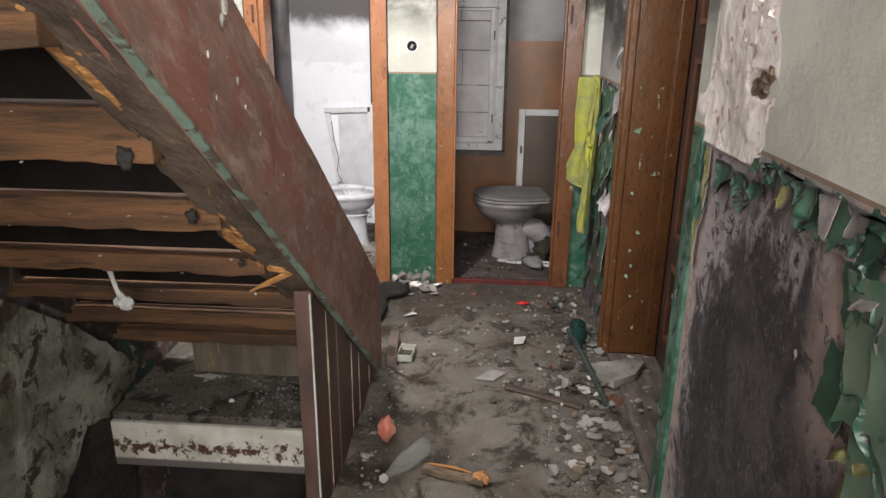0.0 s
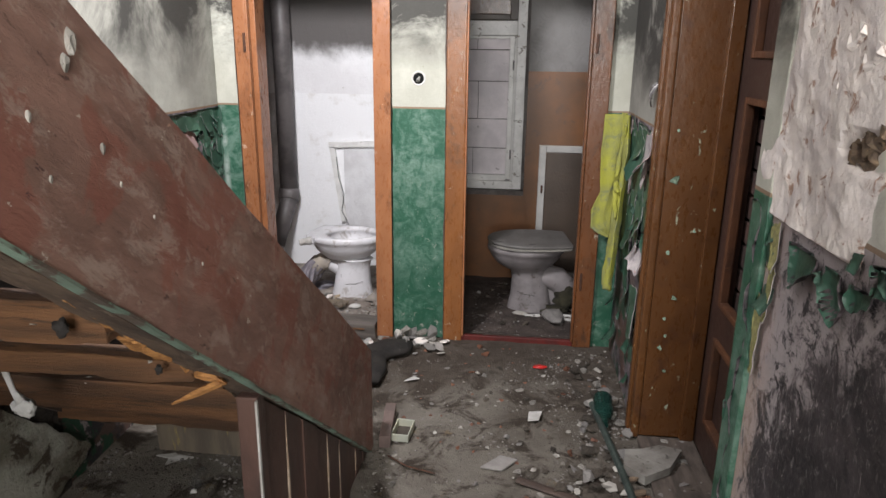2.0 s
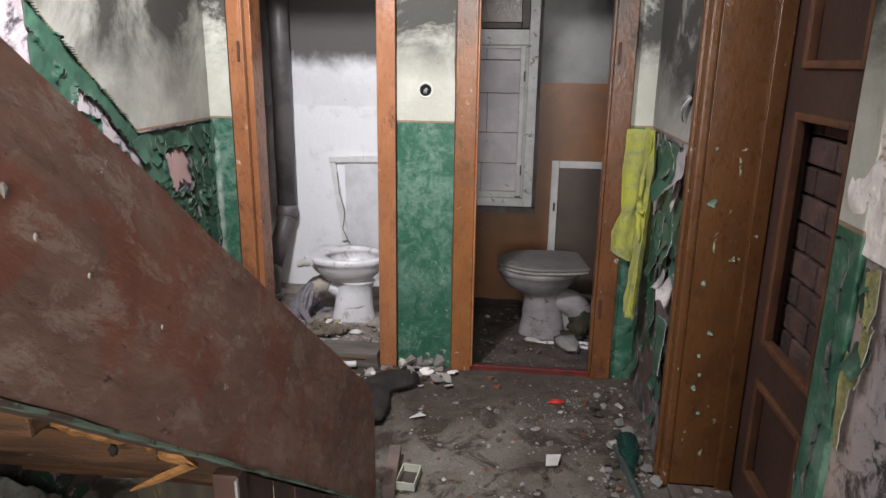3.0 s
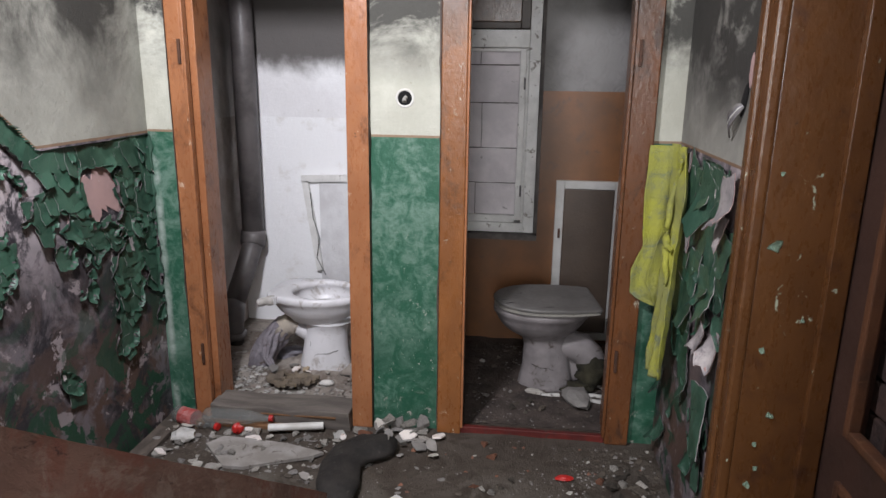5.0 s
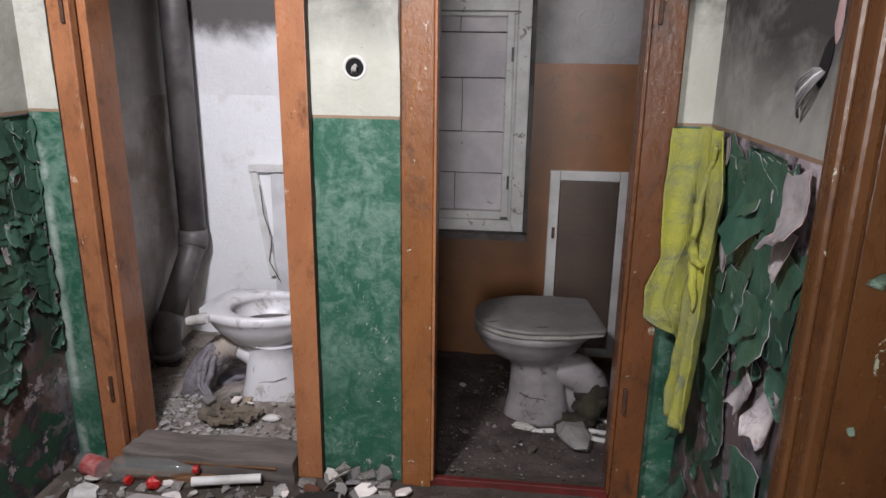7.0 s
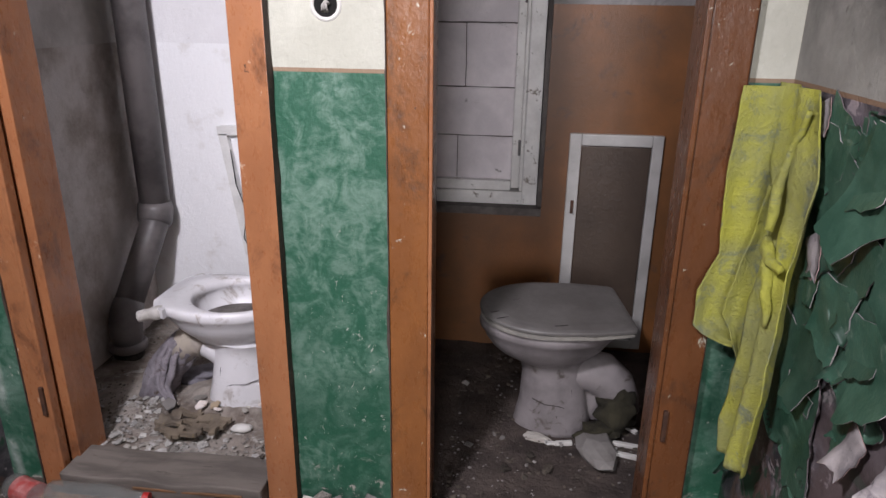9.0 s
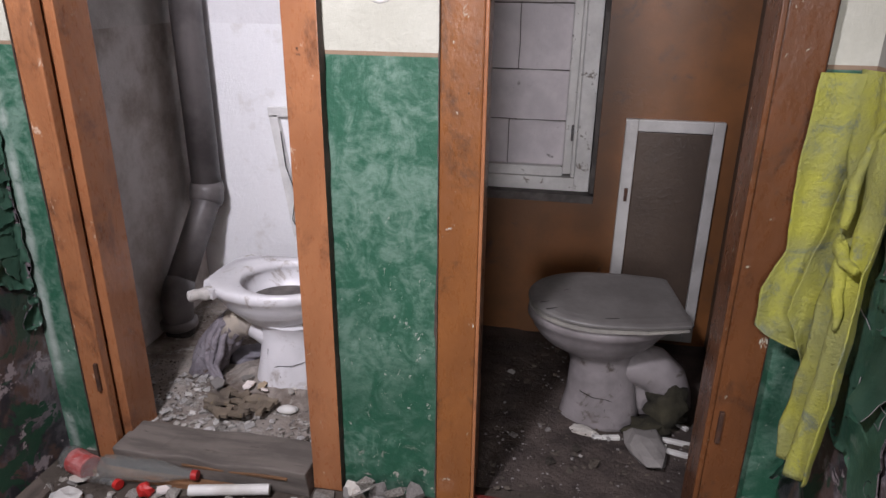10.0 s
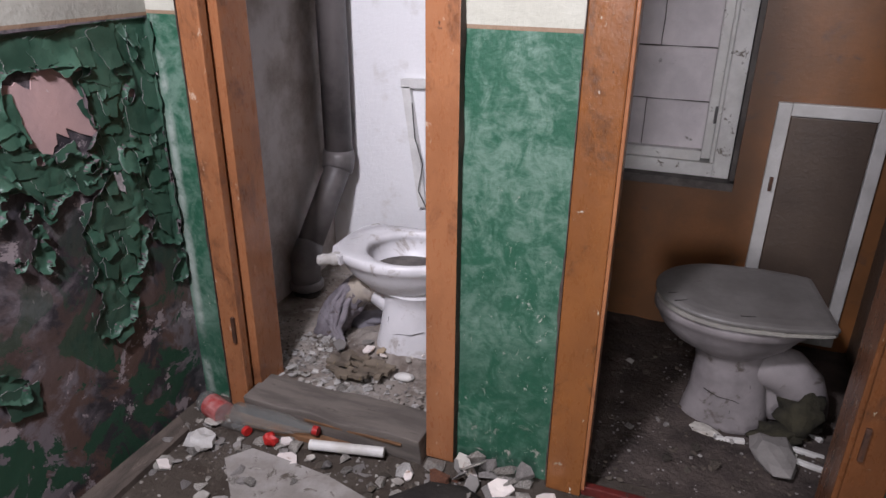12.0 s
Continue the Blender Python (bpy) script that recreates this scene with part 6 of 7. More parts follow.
skirt = thing("stair_skirt", "dark brown plank partition under the stair stringer with chipped pale edges", "partition")
part("post", boxes((-0.262, -0.215, 1.965, 2.005, -0.32, 0.765), bevel=0.004), M["skirt"], skirt)
part("post_edge", boxes((-0.218, -0.2135, 1.958, 1.966, -0.30, 0.76)), M["paper"], skirt, "pale chipped edge of the post")
part("post_base", boxes((-0.29, -0.215, 2.01, 2.06, -0.32, -0.02), bevel=0.004), M["splintdark"], skirt)
y = 2.008
k = 0
while y < 2.90:
    w = (0.13, 0.11, 0.12, 0.10, 0.12, 0.11, 0.10, 0.09, 0.08)[k]
    y2 = min(y + w, 2.94)
    bm = bmesh.new()
    sloped(bm, -0.242, -0.222 + 0.003 * (k % 3), lambda q: LOW(q) - 0.012, lambda q: -0.012, y, y2 - 0.004)
    part("plank", bm, M["skirt"], skirt)
    if k in (0, 2, 3, 4, 5, 6):
        bm = bmesh.new()
        t = LOW(y2) - 0.02
        tube(bm, [(-0.2195, y2 - 0.004, t), (-0.219, y2 - 0.006, t * 0.7), (-0.2195, y2 - 0.004, t * 0.45), (-0.219, y2 - 0.005, 0.03)], [0.001, 0.0035, 0.0015, 0.002], 5)
        part("chipped_edge", bm, M["chipline"], skirt, "pale chipped edge")
    y, k = y2, k + 1

# bare masonry under the stairs: ragged plaster on the left wall
bm = bmesh.new()
top = [(1.2, 1.36), (1.5, 1.10), (1.97, 0.73), (2.15, 0.60), (2.35, 0.45), (2.55, 0.27), (2.72, 0.10)]
bot = [(2.62, 0.06), (2.46, 0.02), (2.33, 0.06), (2.22, -0.05), (2.10, -0.12), (1.9, -0.25), (1.6, -0.5), (1.2, -0.8)]
outl = []
for (a, b), (c, d) in zip(top + bot, top[1:] + bot + [top[0]]):
    for i in range(6):
        f = i / 6
        yy, zz = a + (c - a) * f, b + (d - b) * f
        outl.append((yy + 0.014 * noise.noise(Vector((yy * 22, zz * 22, 0))), zz + 0.014 * noise.noise(Vector((yy * 22, zz * 22, 4)))))
lo = [bm.verts.new((LX + 0.001, a, b)) for a, b in outl]
hi = [bm.verts.new((LX + 0.035, a, b)) for a, b in outl]
n = len(outl)
bm.faces.new(hi)
for i in range(n):
    bm.faces.new((lo[i], lo[(i + 1) % n], hi[(i + 1) % n], hi[i]))
structure("old_plaster", bm, M["oldplaster"], "stained greenish old plaster with a ragged edge under the stairs")
structure("masonry_below", boxes((LX + 0.0005, LX + 0.012, 1.0, 2.62, -1.4, 0.45)), M["rubblewall"], "dark crumbling masonry under the stairs")
structure("floor_edge", boxes((LX, -0.29, 2.500, 2.524, -0.225, -0.030), bevel=0.006), M["edge"], "white painted concrete floor edge with rust stains")
e = thing("bottom_board", "stained wooden board at the foot of the stairs", "plank")
bm = boxes((-1.0, -0.32, 2.862, 2.885, 0.0, 0.15), bevel=0.003)
wavy(bm, 0.006, 6, 3, 12)
part("board", bm, M["stainboard"], e)

rnd = random.Random(77)
for k in range(26):
    b_ = rnd.choice((0, 1, 1, 1, 2, 2, 3, 4))
    y, z = Y1 + RUN * (b_ - 1), Z1 - RISE * (b_ - 1)
    lump(("chip", "paper"), rnd.uniform(-1.1, -0.36), y + 0.0, z + rnd.choice((0.0, 0.0, 0.03, THICK.get(b_, 0.08) - 0.01)), rnd.uniform(0.004, 0.011), rnd, "", "")

# things caught in and under the stairs
e = thing("hanging_rag", "white twisted rag hanging from a stair board", "rag")
bm = bmesh.new()
tube(bm, [(-0.752, 1.895, 0.86), (-0.735, 1.90, 0.875), (-0.728, 1.905, 0.82), (-0.722, 1.91, 0.775), (-0.712, 1.915, 0.75)], [0.004, 0.012, 0.007, 0.006, 0.012], 8)
part("strip", bm, M["paper"], e, smooth=True)
bm = bmesh.new()
bmesh.ops.create_icosphere(bm, subdivisions=3, radius=1)
for v in bm.verts:
    v.co = Vector((-0.708 + v.co.x * 0.027, 1.915 + v.co.y * 0.014, 0.735 + v.co.z * 0.02)) + 0.010 * noise.noise_vector(v.co * 2.3)
part("knot", bm, M["paper"], e, smooth=True)


def bottle(name, label, a, b, r, mat, cap, neck=0.3, group=""):
    """A bottle lying from its base a to its mouth b."""
    e = thing(name, label, "bottle", group=group)
    a, b = Vector(a), Vector(b)
    bm = bmesh.new()
    ts = [(0, 0.75), (0.03, 0.95), (0.1, 1.0), (0.4, 0.93), (1 - neck - 0.15, 1.0), (1 - neck, 0.85), (1 - neck * 0.5, 0.45), (1 - neck * 0.25, 0.36), (0.97, 0.36)]
    tube(bm, [a.lerp(b, t) for t, _ in ts], [r * q for _, q in ts], 18)
    part("bottle_body", bm, mat, e, smooth=True)
    bm = bmesh.new()
    tube(bm, [a.lerp(b, 0.94), a.lerp(b, 1.0)], r * 0.42, 14)
    part("cap", bm, cap, e)
    return e


bottle("plastic_bottle", "crushed clear plastic bottle lying beside the stair partition", (0.062, 2.365, 0.034), (-0.065, 2.165, 0.028), 0.033, M["glass"], M["paper"], 0.38)
e = bottle("plastic_bottle", "clear plastic bottle with red label by the wall", (-1.15, 3.99, 0.032), (-0.93, 3.915, 0.022), 0.036, M["glass"], M["red"], 0.35)
bm = bmesh.new()
tube(bm, [(-1.115, 3.978, 0.031), (-1.045, 3.954, 0.030)], 0.0368, 18)
wavy(bm, 0.003, 30, 1, 4, 0.02)
M["redfaded"] = simple("faded_red_label", (0.34, 0.05, 0.045), (0.40, 0.16, 0.15), 30, 0.5, (0.5, 0.46, 0.44), (0.62, 0.68))
part("label_band", bm, M["redfaded"], e, "plain red label band")
bottle("glass_bottle", "dusty clear glass bottle lying in front of the threshold", (-1.0, 3.945, 0.055), (-0.715, 3.965, 0.05), 0.034, M["glass"], M["red"], 0.35)
bottle("glass_bottle", "small clear bottle in the rubble under the stairs", (-0.78, 2.76, -0.005), (-0.75, 2.63, 0.005), 0.025, M["glass"], M["plastic"], 0.35)
bottle("glass_bottle", "dark green glass bottle in the rubble by the wall", (0.715, 3.42, 0.045), (0.70, 3.22, 0.03), 0.042, M["greenglass"], M["greenglass"], 0.35)
crumple("red_cup", "crushed red plastic cup on the floor", "debris", (-0.845, 3.905, 0.0), (0.024, 0.017, 0.022), M["red"], 4, sub=2)
crumple("orange_bag", "small orange-pink plastic bag beside the partition", "bag", (-0.09, 2.42, 0.0), (0.034, 0.03, 0.05), M["orange"], 8, amp=0.4)
crumple("red_wrapper", "crumpled red and white wrapper on the floor", "debris", (0.457, 3.756, 0.002), (0.035, 0.018, 0.009), M["red"], 14, 10, sub=2)
crumple("crumpled_paper", "crumpled white paper in the corner", "paper", (-1.035, 3.83, 0.0), (0.05, 0.04, 0.024), M["paper"], 2, amp=0.4, sub=2)
crumple("crumpled_paper", "crumpled white paper in the rubble under the stairs", "paper", (-0.90, 2.83, -0.03), (0.085, 0.05, 0.018), M["paper"], 7, amp=0.5, sub=2)
crumple("soap_piece", "white piece of plastic on the stall floor", "debris", (-0.585, 4.30, 0.045), (0.034, 0.018, 0.014), M["plastic"], 5, 10, 0.15)
e = thing("white_tube", "white plastic tube lying on the floor", "pipe")
bm = bmesh.new()
tube(bm, [(-0.722, 3.925, 0.030), (-0.505, 3.972, 0.030)], 0.0155, 16)
part("tube_body", bm, M["plastic"], e, smooth=False)
e = thing("timber_offcut", "short dusty timber offcut beside the stair foot", "plank", (-0.165, 3.12, 0.0), 5)
part("offcut", boxes((-0.022, 0.022, -0.13, 0.13, 0, 0.05), bevel=0.003), M["pinkwood"], e)
e = thing("cardboard_box", "small open cream box, dirty inside", "box", (-0.10, 3.095, 0.0), -4)
part("base", boxes((-0.035, 0.035, -0.06, 0.06, 0.0, 0.004)), M["dirtchip"], e)
for b in ((-0.035, 0.035, -0.060, -0.055), (-0.035, 0.035, 0.055, 0.060), (-0.035, -0.031, -0.055, 0.055), (0.031, 0.035, -0.055, 0.055)):
    part("side", boxes((*b, 0.004, 0.034)), M["creambox"], e)
e = thing("old_boot", "flattened dark felt boot lying on the floor", "boot")
bm = bmesh.new()
tube(bm, [(-0.325, 3.46, 0.03), (-0.34, 3.58, 0.034), (-0.36, 3.70, 0.036), (-0.345, 3.775, 0.036), (-0.29, 3.83, 0.034), (-0.225, 3.855, 0.03), (-0.19, 3.86, 0.02)], [0.050, 0.078, 0.075, 0.085, 0.085, 0.075, 0.045], 20)
for v in bm.verts:
    v.co.z = max(0.003, 0.028 + (v.co.z - 0.03) * 0.42 + 0.010 * noise.noise(v.co * 16))
part("boot_body", bm, M["rubber"], e, smooth=True)


def plate(name, label, cat, outline, z, th, mat, tilt=0.0, group=""):
    e = thing(name, label, cat, group=group)
    bm = bmesh.new()
    lo = [bm.verts.new((x, y, z + tilt * (x - outline[0][0]))) for x, y in outline]
    hi = [bm.verts.new((x, y, z + th + tilt * (x - outline[0][0]))) for x, y in outline]
    bm.faces.new(lo[::-1])
    bm.faces.new(hi)
    n = len(outline)
    for i in range(n):
        bm.faces.new((lo[i], lo[(i + 1) % n], hi[(i + 1) % n], hi[i]))
    part(cat.split()[-1] + "_piece", bm, mat, e)
    return e


plate("white_board", "broken pale grey board lying on the floor", "board", [(-0.93, 3.80), (-0.88, 3.865), (-0.78, 3.86), (-0.62, 3.845), (-0.455, 3.80), (-0.50, 3.76), (-0.60, 3.72), (-0.72, 3.66), (-0.80, 3.66)], 0.004, 0.012, M["paperboard"])
e = thing("rotten_felt", "rotten brown felt scrap with holes in the stall rubble", "rag")
bm = bmesh.new()
gv = {}
for i in range(25):
    for j in range(19):
        u, v = i / 24 - 0.5, j / 18 - 0.5
        if math.hypot(u * 2, v * 2) < 0.92 + 0.35 * noise.noise(Vector((u * 5, v * 5, 8))) and noise.noise(Vector((u * 9, v * 9, 2))) < 0.42:
            gv[i, j] = bm.verts.new((-0.745 + 0.25 * u, 4.275 + 0.17 * v, 0.086 + 0.016 * noise.noise(Vector((u * 6, v * 6, 1)))))
for i in range(24):
    for j in range(18):
        q = [gv.get(k) for k in ((i, j), (i + 1, j), (i + 1, j + 1), (i, j + 1))]
        if all(q):
            bm.faces.new(q)
r = bmesh.ops.extrude_face_region(bm, geom=list(bm.faces))
for v in r["geom"]:
    if isinstance(v, bmesh.types.BMVert):
        v.co.z -= 0.012
part("felt_sheet", bm, M["stainboard"], e)
plate("grey_board", "dusty dark board leaning along the wall foot", "board", [(-1.185, 3.45), (-1.10, 3.45), (-1.105, 3.86), (-1.175, 3.90)], 0.003, 0.02, M["darksill"])
plate("plaster_slab", "thick broken slab of plaster with white edges", "slab", [(0.735, 2.93), (0.80, 2.86), (0.90, 2.93), (0.965, 3.05), (0.89, 3.075), (0.82, 3.04), (0.755, 3.03)], 0.012, 0.035, M["chip"])
plate("tile_shard", "pale shard of tile on the floor", "shard", [(0.22, 2.90), (0.30, 2.89), (0.355, 2.965), (0.29, 2.985)], 0.004, 0.006, M["greychip"])
plate("paper_scrap", "white paper scrap on the floor", "scrap", [(0.395, 3.25), (0.44, 3.25), (0.455, 3.32), (0.40, 3.325)], 0.006, 0.003, M["paper"], 0.15)
plate("paper_scrap", "small white scrap by the boot", "scrap", [(-0.17, 3.53), (-0.10, 3.55), (-0.13, 3.575)], 0.006, 0.003, M["paper"], 0.1)
for nm, lb, pts_, r_, mt in (("broken_lath", "dark brown broken lath on the floor", [(0.355, 2.84, 0.02), (0.50, 2.775, 0.02), (0.655, 2.70, 0.02)], 0.018, "darkplank"), ("bent_pipe", "thin dark green rod lying in the rubble", [(0.665, 3.37, 0.04), (0.70, 3.13, 0.03), (0.73, 2.92, 0.02), (0.745, 2.72, 0.03)], 0.014, "rod"),
                             ("stick", "dark stick on the stall floor", [(-0.66, 4.40, 0.055), (-0.50, 4.39, 0.055)], 0.006, "rubber"), ("thin_wire", "thin rusty wire on the floor", [(-0.13, 2.93, 0.008), (-0.05, 2.87, 0.01), (0.06, 2.84, 0.008)], 0.003, "rust")):
    e = thing(nm, lb, "stick" if nm != "thin_wire" else "wire")
    bm = bmesh.new()
    tube(bm, pts_, r_, 8)
    if nm == "broken_lath":
        for v in bm.verts:
            v.co.z = 0.010 + (v.co.z - 0.02) * 0.5
    part("shaft", bm, M[mt], e)
e = thing("split_wood", "splintered piece of wood with a fresh orange end", "plank", (0.165, 2.235, 0.0), -14)
bm = boxes((-0.11, 0.11, -0.022, 0.022, 0.0, 0.022), bevel=0.004)
wavy(bm, 0.012, 18, 2, 8, 0.1)
part("wood_body", bm, M["darksplint"], e)
bm = bmesh.new()
tube(bm, [(0.07, 0, 0.018), (0.10, 0.004, 0.020), (0.125, -0.004, 0.016)], [0.012, 0.022, 0.012], 7)
wavy(bm, 0.006, 60, 2, 2, 0.01)
part("split_end", bm, M["splint"], e, "fresh orange split end")
bm = bmesh.new()
tube(bm, [(-0.09, 0.012, 0.024), (0.0, 0.016, 0.026), (0.06, 0.012, 0.024)], [0.003, 0.006, 0.003], 6)
part("split_edge", bm, M["splint"], e, "fresh orange split edge")

# broken thin plates of plaster and paint at the foot of the walls
M["tanplaster"] = simple("tan_plaster", (0.42, 0.33, 0.22), (0.30, 0.24, 0.17), 12, 0.85, (0.14, 0.11, 0.08), (0.58, 0.68), kind="Position", bumpd=0.002)
rnd = random.Random(404)
for k in range(118):
    if k < 30:
        x, y, z = rnd.uniform(-1.12, -0.36), rnd.uniform(3.62, 3.93), 0.004
    elif k < 48:
        x, y, z = rnd.uniform(-0.32, -0.02), rnd.uniform(3.82, 4.03), 0.006
    elif k < 60:
        x, y, z = rnd.uniform(-0.86, -0.50), rnd.uniform(4.36, 4.44), 0.075
    elif k < 74:
        x, y, z = rnd.uniform(0.58, 0.78), rnd.uniform(2.3, 3.9), 0.006
    else:
        x, y, z = 0.79 - 0.30 * rnd.random() ** 1.6, rnd.uniform(2.05, 3.0), 0.006
    if -0.66 < x < -0.50 and y < 3.80 or abs(x + 0.7) < 0.25 and 3.66 < y < 3.86:
        continue
    s_ = rnd.uniform(0.018, 0.050) if k < 48 else rnd.uniform(0.012, 0.034)
    n = rnd.randint(5, 8)
    a0 = rnd.uniform(0, 6)
    outline_ = [(s_ * rnd.uniform(0.55, 1.0) * math.cos(a0 + math.tau * i / n), s_ * rnd.uniform(0.5, 0.9) * math.sin(a0 + math.tau * i / n)) for i in range(n)]
    e = thing("plaster_plate", "thin broken plate of old plaster lying in the rubble", "rubble", (x, y, z + fnoise(x, y)), rnd.uniform(0, 360), "broken plaster plates")
    bm = bmesh.new()
    th = rnd.uniform(0.003, 0.008)
    tx, ty = rnd.uniform(-0.35, 0.35), rnd.uniform(-0.35, 0.35)
    if 30 <= k < 48 and rnd.random() < 0.5:
        ty = rnd.uniform(0.6, 1.4)
    base = min(tx * a + ty * b for a, b in outline_)
    loft(bm, [[(a * q, b * q, tx * a + ty * b - base + dz) for a, b in outline_] for q, dz in ((1.0, 0.0), (1.0, th * 0.8), (0.93, th))])
    part("plate_body", bm, M[rnd.choice(("chip", "chip", "greychip", "paperboard", "tanplaster", "render") if k < 60 else ("dirtchip", "chip", "greychip", "darksplint", "dirtchip"))], e)

# ---- rubble on the floor ----
rnd = random.Random(21)
for (x0, x1, y0, y1, n, smin, smax, mats, label, z) in (
        (0.10, 0.80, 2.7, 4.0, 150, 0.008, 0.03, ("dirtchip", "dirtchip", "chip", "brick"), "loose rubble piece on the corridor floor", 0.0),
        (0.50, 0.80, 2.15, 2.95, 130, 0.009, 0.045, ("chip", "dirtchip", "dirtchip", "greychip"), "broken plaster piece in the dirt along the wall", 0.0),
        (0.84, 1.02, 2.35, 3.16, 60, 0.006, 0.03, ("chip", "dirtchip", "greychip"), "rubble piece on the dirty door sill", 0.016),
        (0.60, 0.80, 3.0, 4.0, 110, 0.009, 0.05, ("chip", "dirtchip", "dirtchip", "greychip"), "rubble piece at the foot of the peeling wall", 0.0),
        (-1.15, -0.35, 3.62, 3.97, 220, 0.007, 0.036, ("chip", "chip", "dirtchip", "greychip"), "plaster chip in front of the toilet threshold", 0.0),
        (-1.05, -0.66, 4.15, 4.50, 520, 0.005, 0.024, ("paper", "plastic", "paper", "chip"), "white plaster chip on the stall floor", 0.045),
        (-0.86, -0.42, 4.16, 4.56, 260, 0.004, 0.019, ("chip", "paper", "dirtchip", "paper"), "small chip on the stall floor", 0.045),
        (-0.19, -0.08, 2.15, 2.98, 90, 0.005, 0.022, ("chip", "chip", "dirtchip"), "plaster crumb beside the partition", 0.0),
        (-1.15, -0.32, 2.51, 2.86, 260, 0.007, 0.032, ("dirtchip", "dirtchip", "dirtchip", "chip"), "dirty rubble piece on the ledge under the stairs", -0.03),
        (0.08, 0.72, 4.12, 4.95, 190, 0.005, 0.026, ("dirtchip", "greychip", "dirtchip", "dirtchip"), "small chip on the dark stall floor", 0.010),
        (-0.30, 0.62, 3.0, 4.0, 150, 0.004, 0.021, ("chip", "dirtchip", "brick", "greychip"), "crumb on the corridor floor", 0.0),
        (-0.1, 0.6, 1.9, 3.0, 90, 0.004, 0.017, ("chip", "dirtchip", "greychip"), "crumb on the corridor floor", 0.0)):
    for _ in range(n):
        s = smin + (smax - smin) * rnd.random() ** 2.6
        x, y = rnd.uniform(x0, x1), rnd.uniform(y0, y1)
        lump(mats, x, y, z + fnoise(x, y) - 0.002, s, rnd, label, "loose rubble")
for (x, y, s, m) in ((-0.26, 4.03, 0.05, "greychip"), (-0.21, 4.02, 0.055, "greychip"), (-0.15, 4.02, 0.05, "chip"), (-0.10, 4.03, 0.05, "chip"), (-0.235, 3.97, 0.035, "chip"), (-0.17, 3.96, 0.05, "greychip"), (-0.09, 3.97, 0.035, "chip"),
                     (-0.36, 4.0, 0.05, "chip"), (-0.42, 3.95, 0.05, "paper"), (-0.33, 3.95, 0.045, "brick"), (0.79, 2.77, 0.055, "brick"), (0.74, 2.72, 0.03, "chip"), (0.68, 2.86, 0.035, "chip"), (0.62, 2.92, 0.035, "paper"), (0.66, 2.60, 0.045, "chip"), (0.75, 2.58, 0.05, "chip"),
                     (0.74, 3.55, 0.06, "greychip"), (0.72, 3.72, 0.05, "dirtchip"), (0.77, 3.30, 0.05, "chip"), (0.70, 3.02, 0.04, "dirtchip")):
    lump((m,), x, y, -0.002, s, rnd, "large broken piece of plaster at the wall foot" if m != "brick" else "broken brown brick piece in the rubble", "loose rubble")
# leaning sheets of old plaster at the foot of the wall between the stalls
for (x, y, w, h, lean, sp, m) in ((-0.215, 4.035, 0.05, 0.09, 14, 12, "greychip"), (-0.155, 4.03, 0.06, 0.075, 18, -8, "chip"), (-0.10, 4.035, 0.045, 0.10, 12, 6, "greychip"), (-0.25, 4.04, 0.04, 0.06, 20, -20, "chip")):
    ob = new("rubble_piece", rnd.choice(CH[m]))
    ob.matrix_world = pose(x, y, 0.045, 90 + lean, sp, 0) @ Matrix.Diagonal((w, h * 0.7, 0.03, 1))
    tagged(ob, "flat piece of plaster leaning on the wall foot", "rubble", "loose rubble")
for key, (vs, fs) in SMALL.items():
    me = bpy.data.meshes.new("small_rubble")
    me.from_pydata(vs, [], fs)
    me.materials.append(M[key + "s"])
    tagged(new("small_rubble", me), "small rubble of plaster and dirt scattered on the floor", "rubble", kind="stuff")


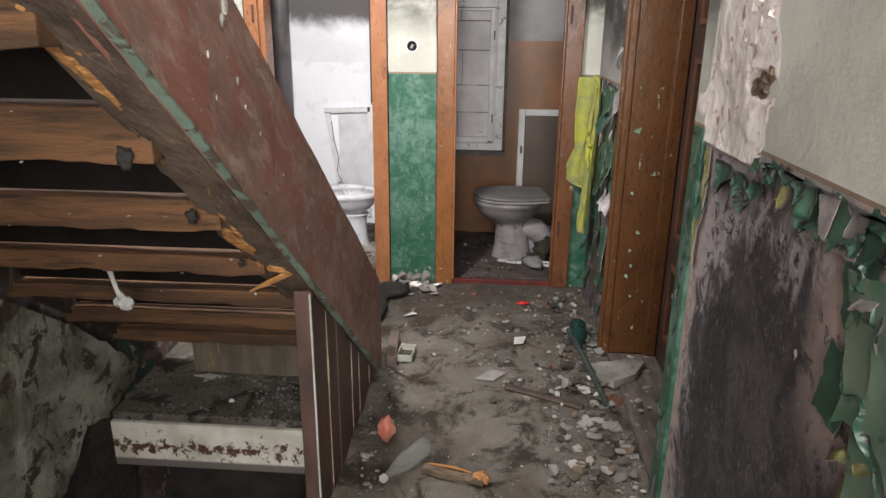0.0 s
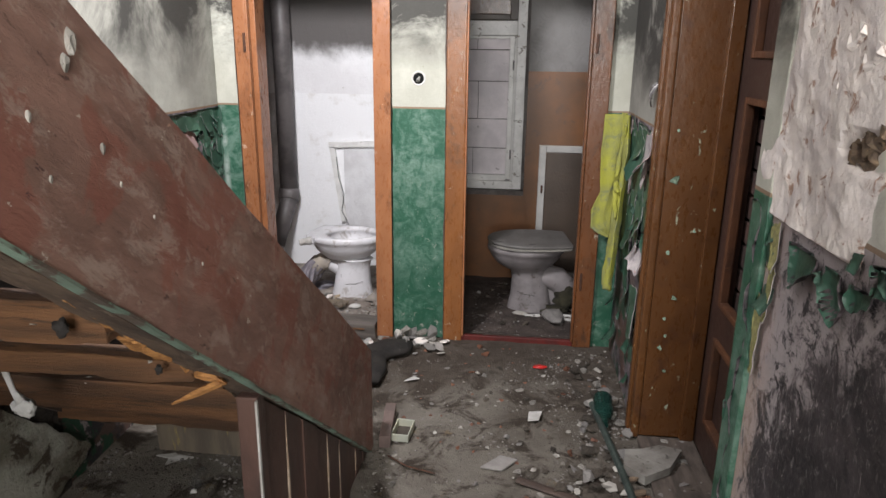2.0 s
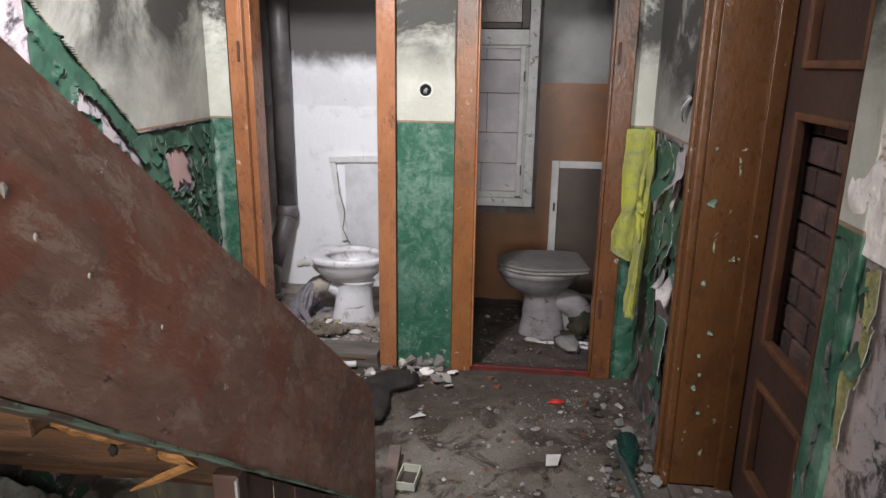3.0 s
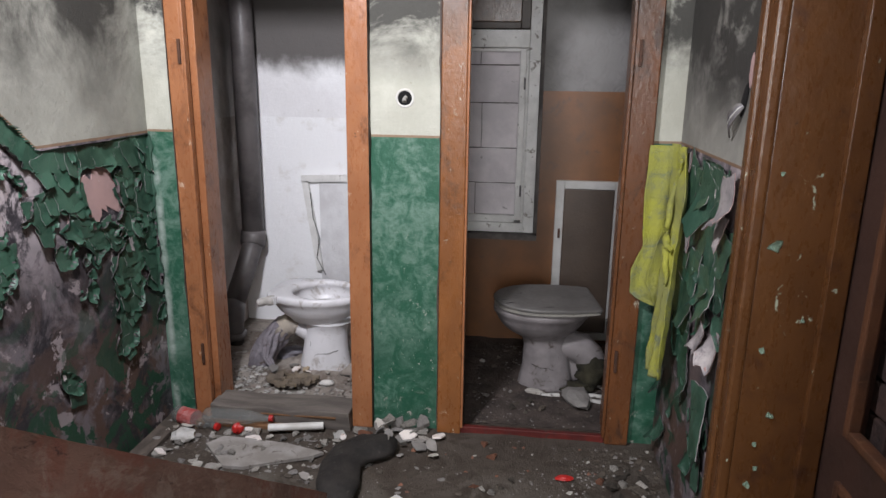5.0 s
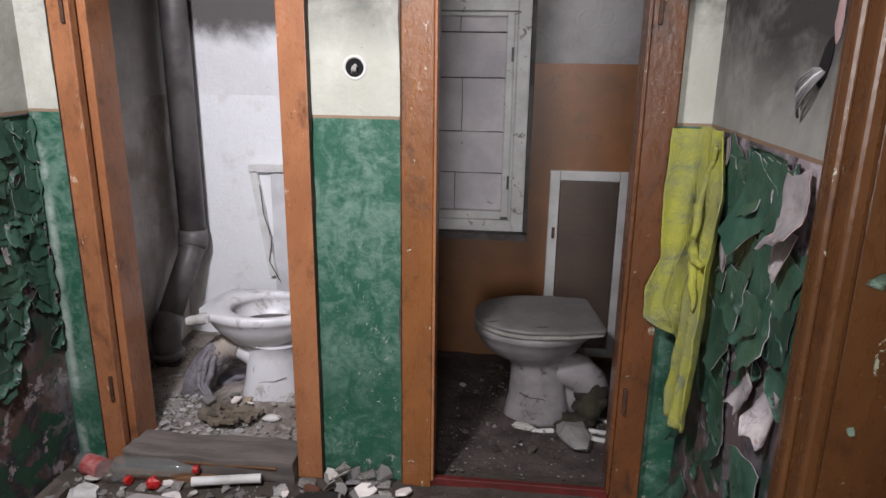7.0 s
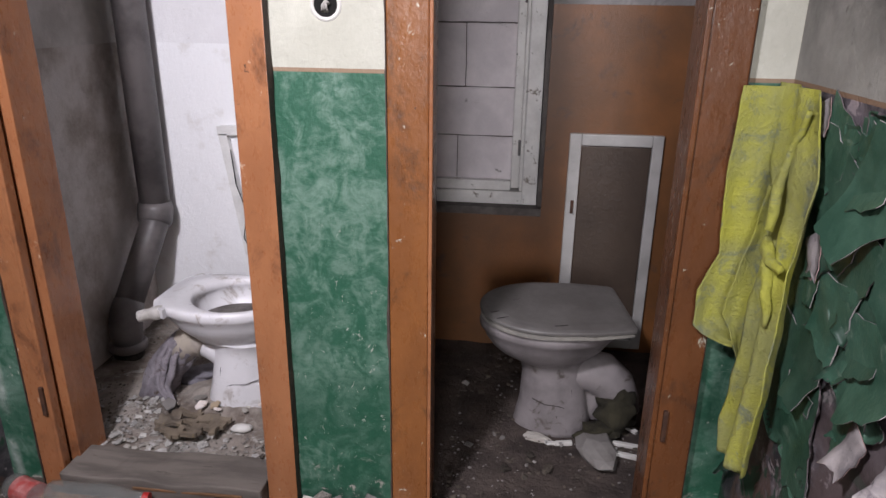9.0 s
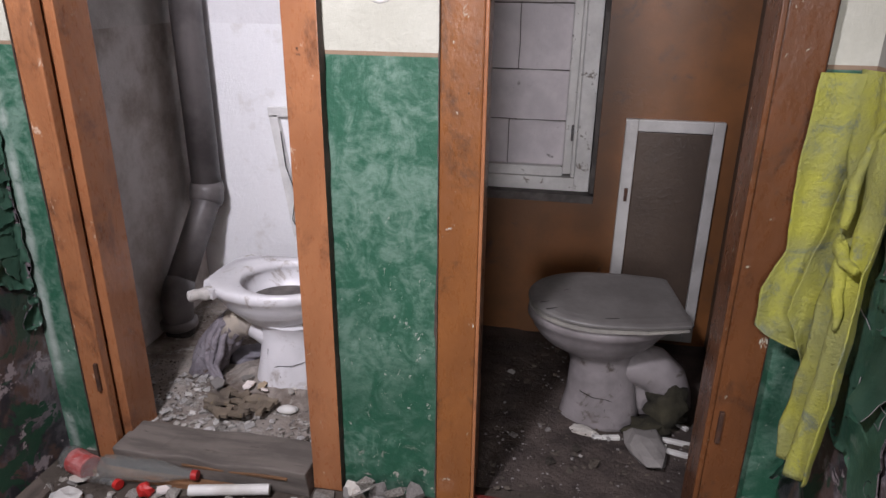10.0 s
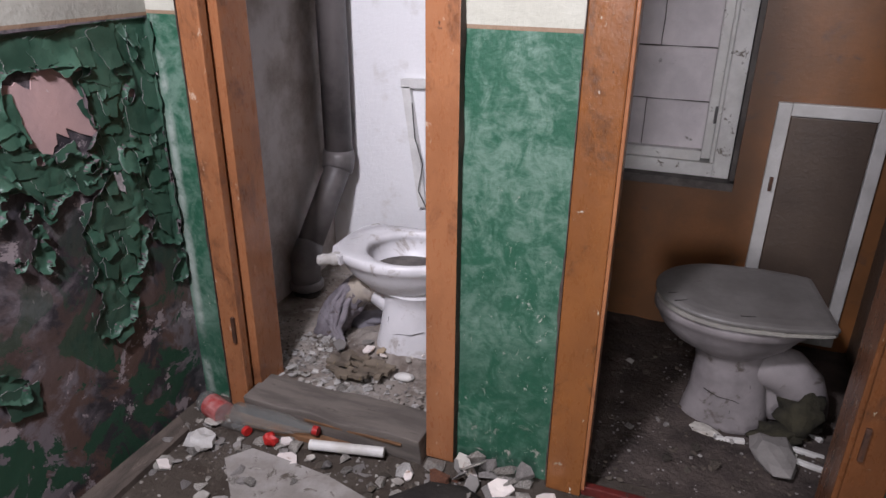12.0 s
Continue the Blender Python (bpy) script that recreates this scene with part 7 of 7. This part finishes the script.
def grit(name, label, zones, mat, seed):
    """Fine crumbs, joined."""
    rnd = random.Random(seed)
    vs, fs = [], []
    for x0, x1, y0, y1, z, n, s0, s1 in zones:
        for _ in range(n):
            x, y = rnd.uniform(x0, x1), rnd.uniform(y0, y1)
            if fbm(x, y, 3.5, seed) < -0.15 + 0.25 * rnd.random():
                continue
            s, a = s0 + (s1 - s0) * rnd.random() ** 2.5, rnd.uniform(0, 6.28)
            zz = z + fnoise(x, y) - 0.001
            k = len(vs)
            for i in range(4):
                t = a + i * 1.57 + rnd.uniform(-0.4, 0.4)
                q = s * rnd.uniform(0.6, 1)
                vs.append((x + q * math.cos(t), y + q * math.sin(t), zz + s * rnd.uniform(0, 0.3)))
            vs.append((x, y, zz + s * rnd.uniform(0.4, 0.9)))
            fs += [(k + i, k + (i + 1) % 4, k + 4) for i in range(4)]
    me = bpy.data.meshes.new(name)
    me.from_pydata(vs, [], fs)
    me.materials.append(mat)
    tagged(new(name, me), label, "rubble", kind="stuff")


wide = [(-0.3, 0.8, 1.7, 4.0, 0.0, 2600, 0.0012, 0.0055), (-0.1, 0.6, 3.0, 3.8, 0.0, 900, 0.0015, 0.008), (0.48, 0.81, 1.9, 4.0, 0.0, 2400, 0.002, 0.010), (-1.18, -0.25, 3.05, 4.0, 0.0, 2200, 0.002, 0.009), (-1.18, -0.32, 2.505, 2.87, 0.0, 1600, 0.002, 0.011), (-0.2, -0.05, 2.1, 3.0, 0.0, 500, 0.002, 0.007), (0.05, 0.75, 4.10, 5.0, 0.012, 800, 0.002, 0.009), (-1.2, -0.4, 4.14, 5.0, 0.048, 2600, 0.002, 0.009)]
grit("floor_grit", "fine pale grit and plaster crumbs on the floor", wide, M["greychips"], 2)
grit("floor_dirt", "dark crumbs and dirt on the floor", wide, M["dirtchip"], 3)
bm = slab(-1.28, -0.40, 4.13, 5.1, 0.0, 0.02)
for v in bm.verts:
    if v.co.z != 0.0:
        v.co.z = 0.043 + 0.012 * noise.noise(v.co * 12) + fnoise(v.co.x, v.co.y) + 0.075 * max(0.0, 1 - math.hypot((v.co.x + 0.66) / 0.26, (v.co.y - 4.50) / 0.20)) * (1 + 0.5 * noise.noise(v.co * 25))
bm2 = slab(-0.12, 0.84, 4.13, 5.1, 0.0, 0.02)
for v in bm2.verts:
    if v.co.z != 0.0:
        v.co.z = 0.008 + 0.010 * noise.noise(v.co * 10) + fnoise(v.co.x, v.co.y)
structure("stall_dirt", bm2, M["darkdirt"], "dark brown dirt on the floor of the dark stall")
structure("stall_dirt", bm, M["stalldirt"], "layer of pale dirt and plaster dust on the stall floor")
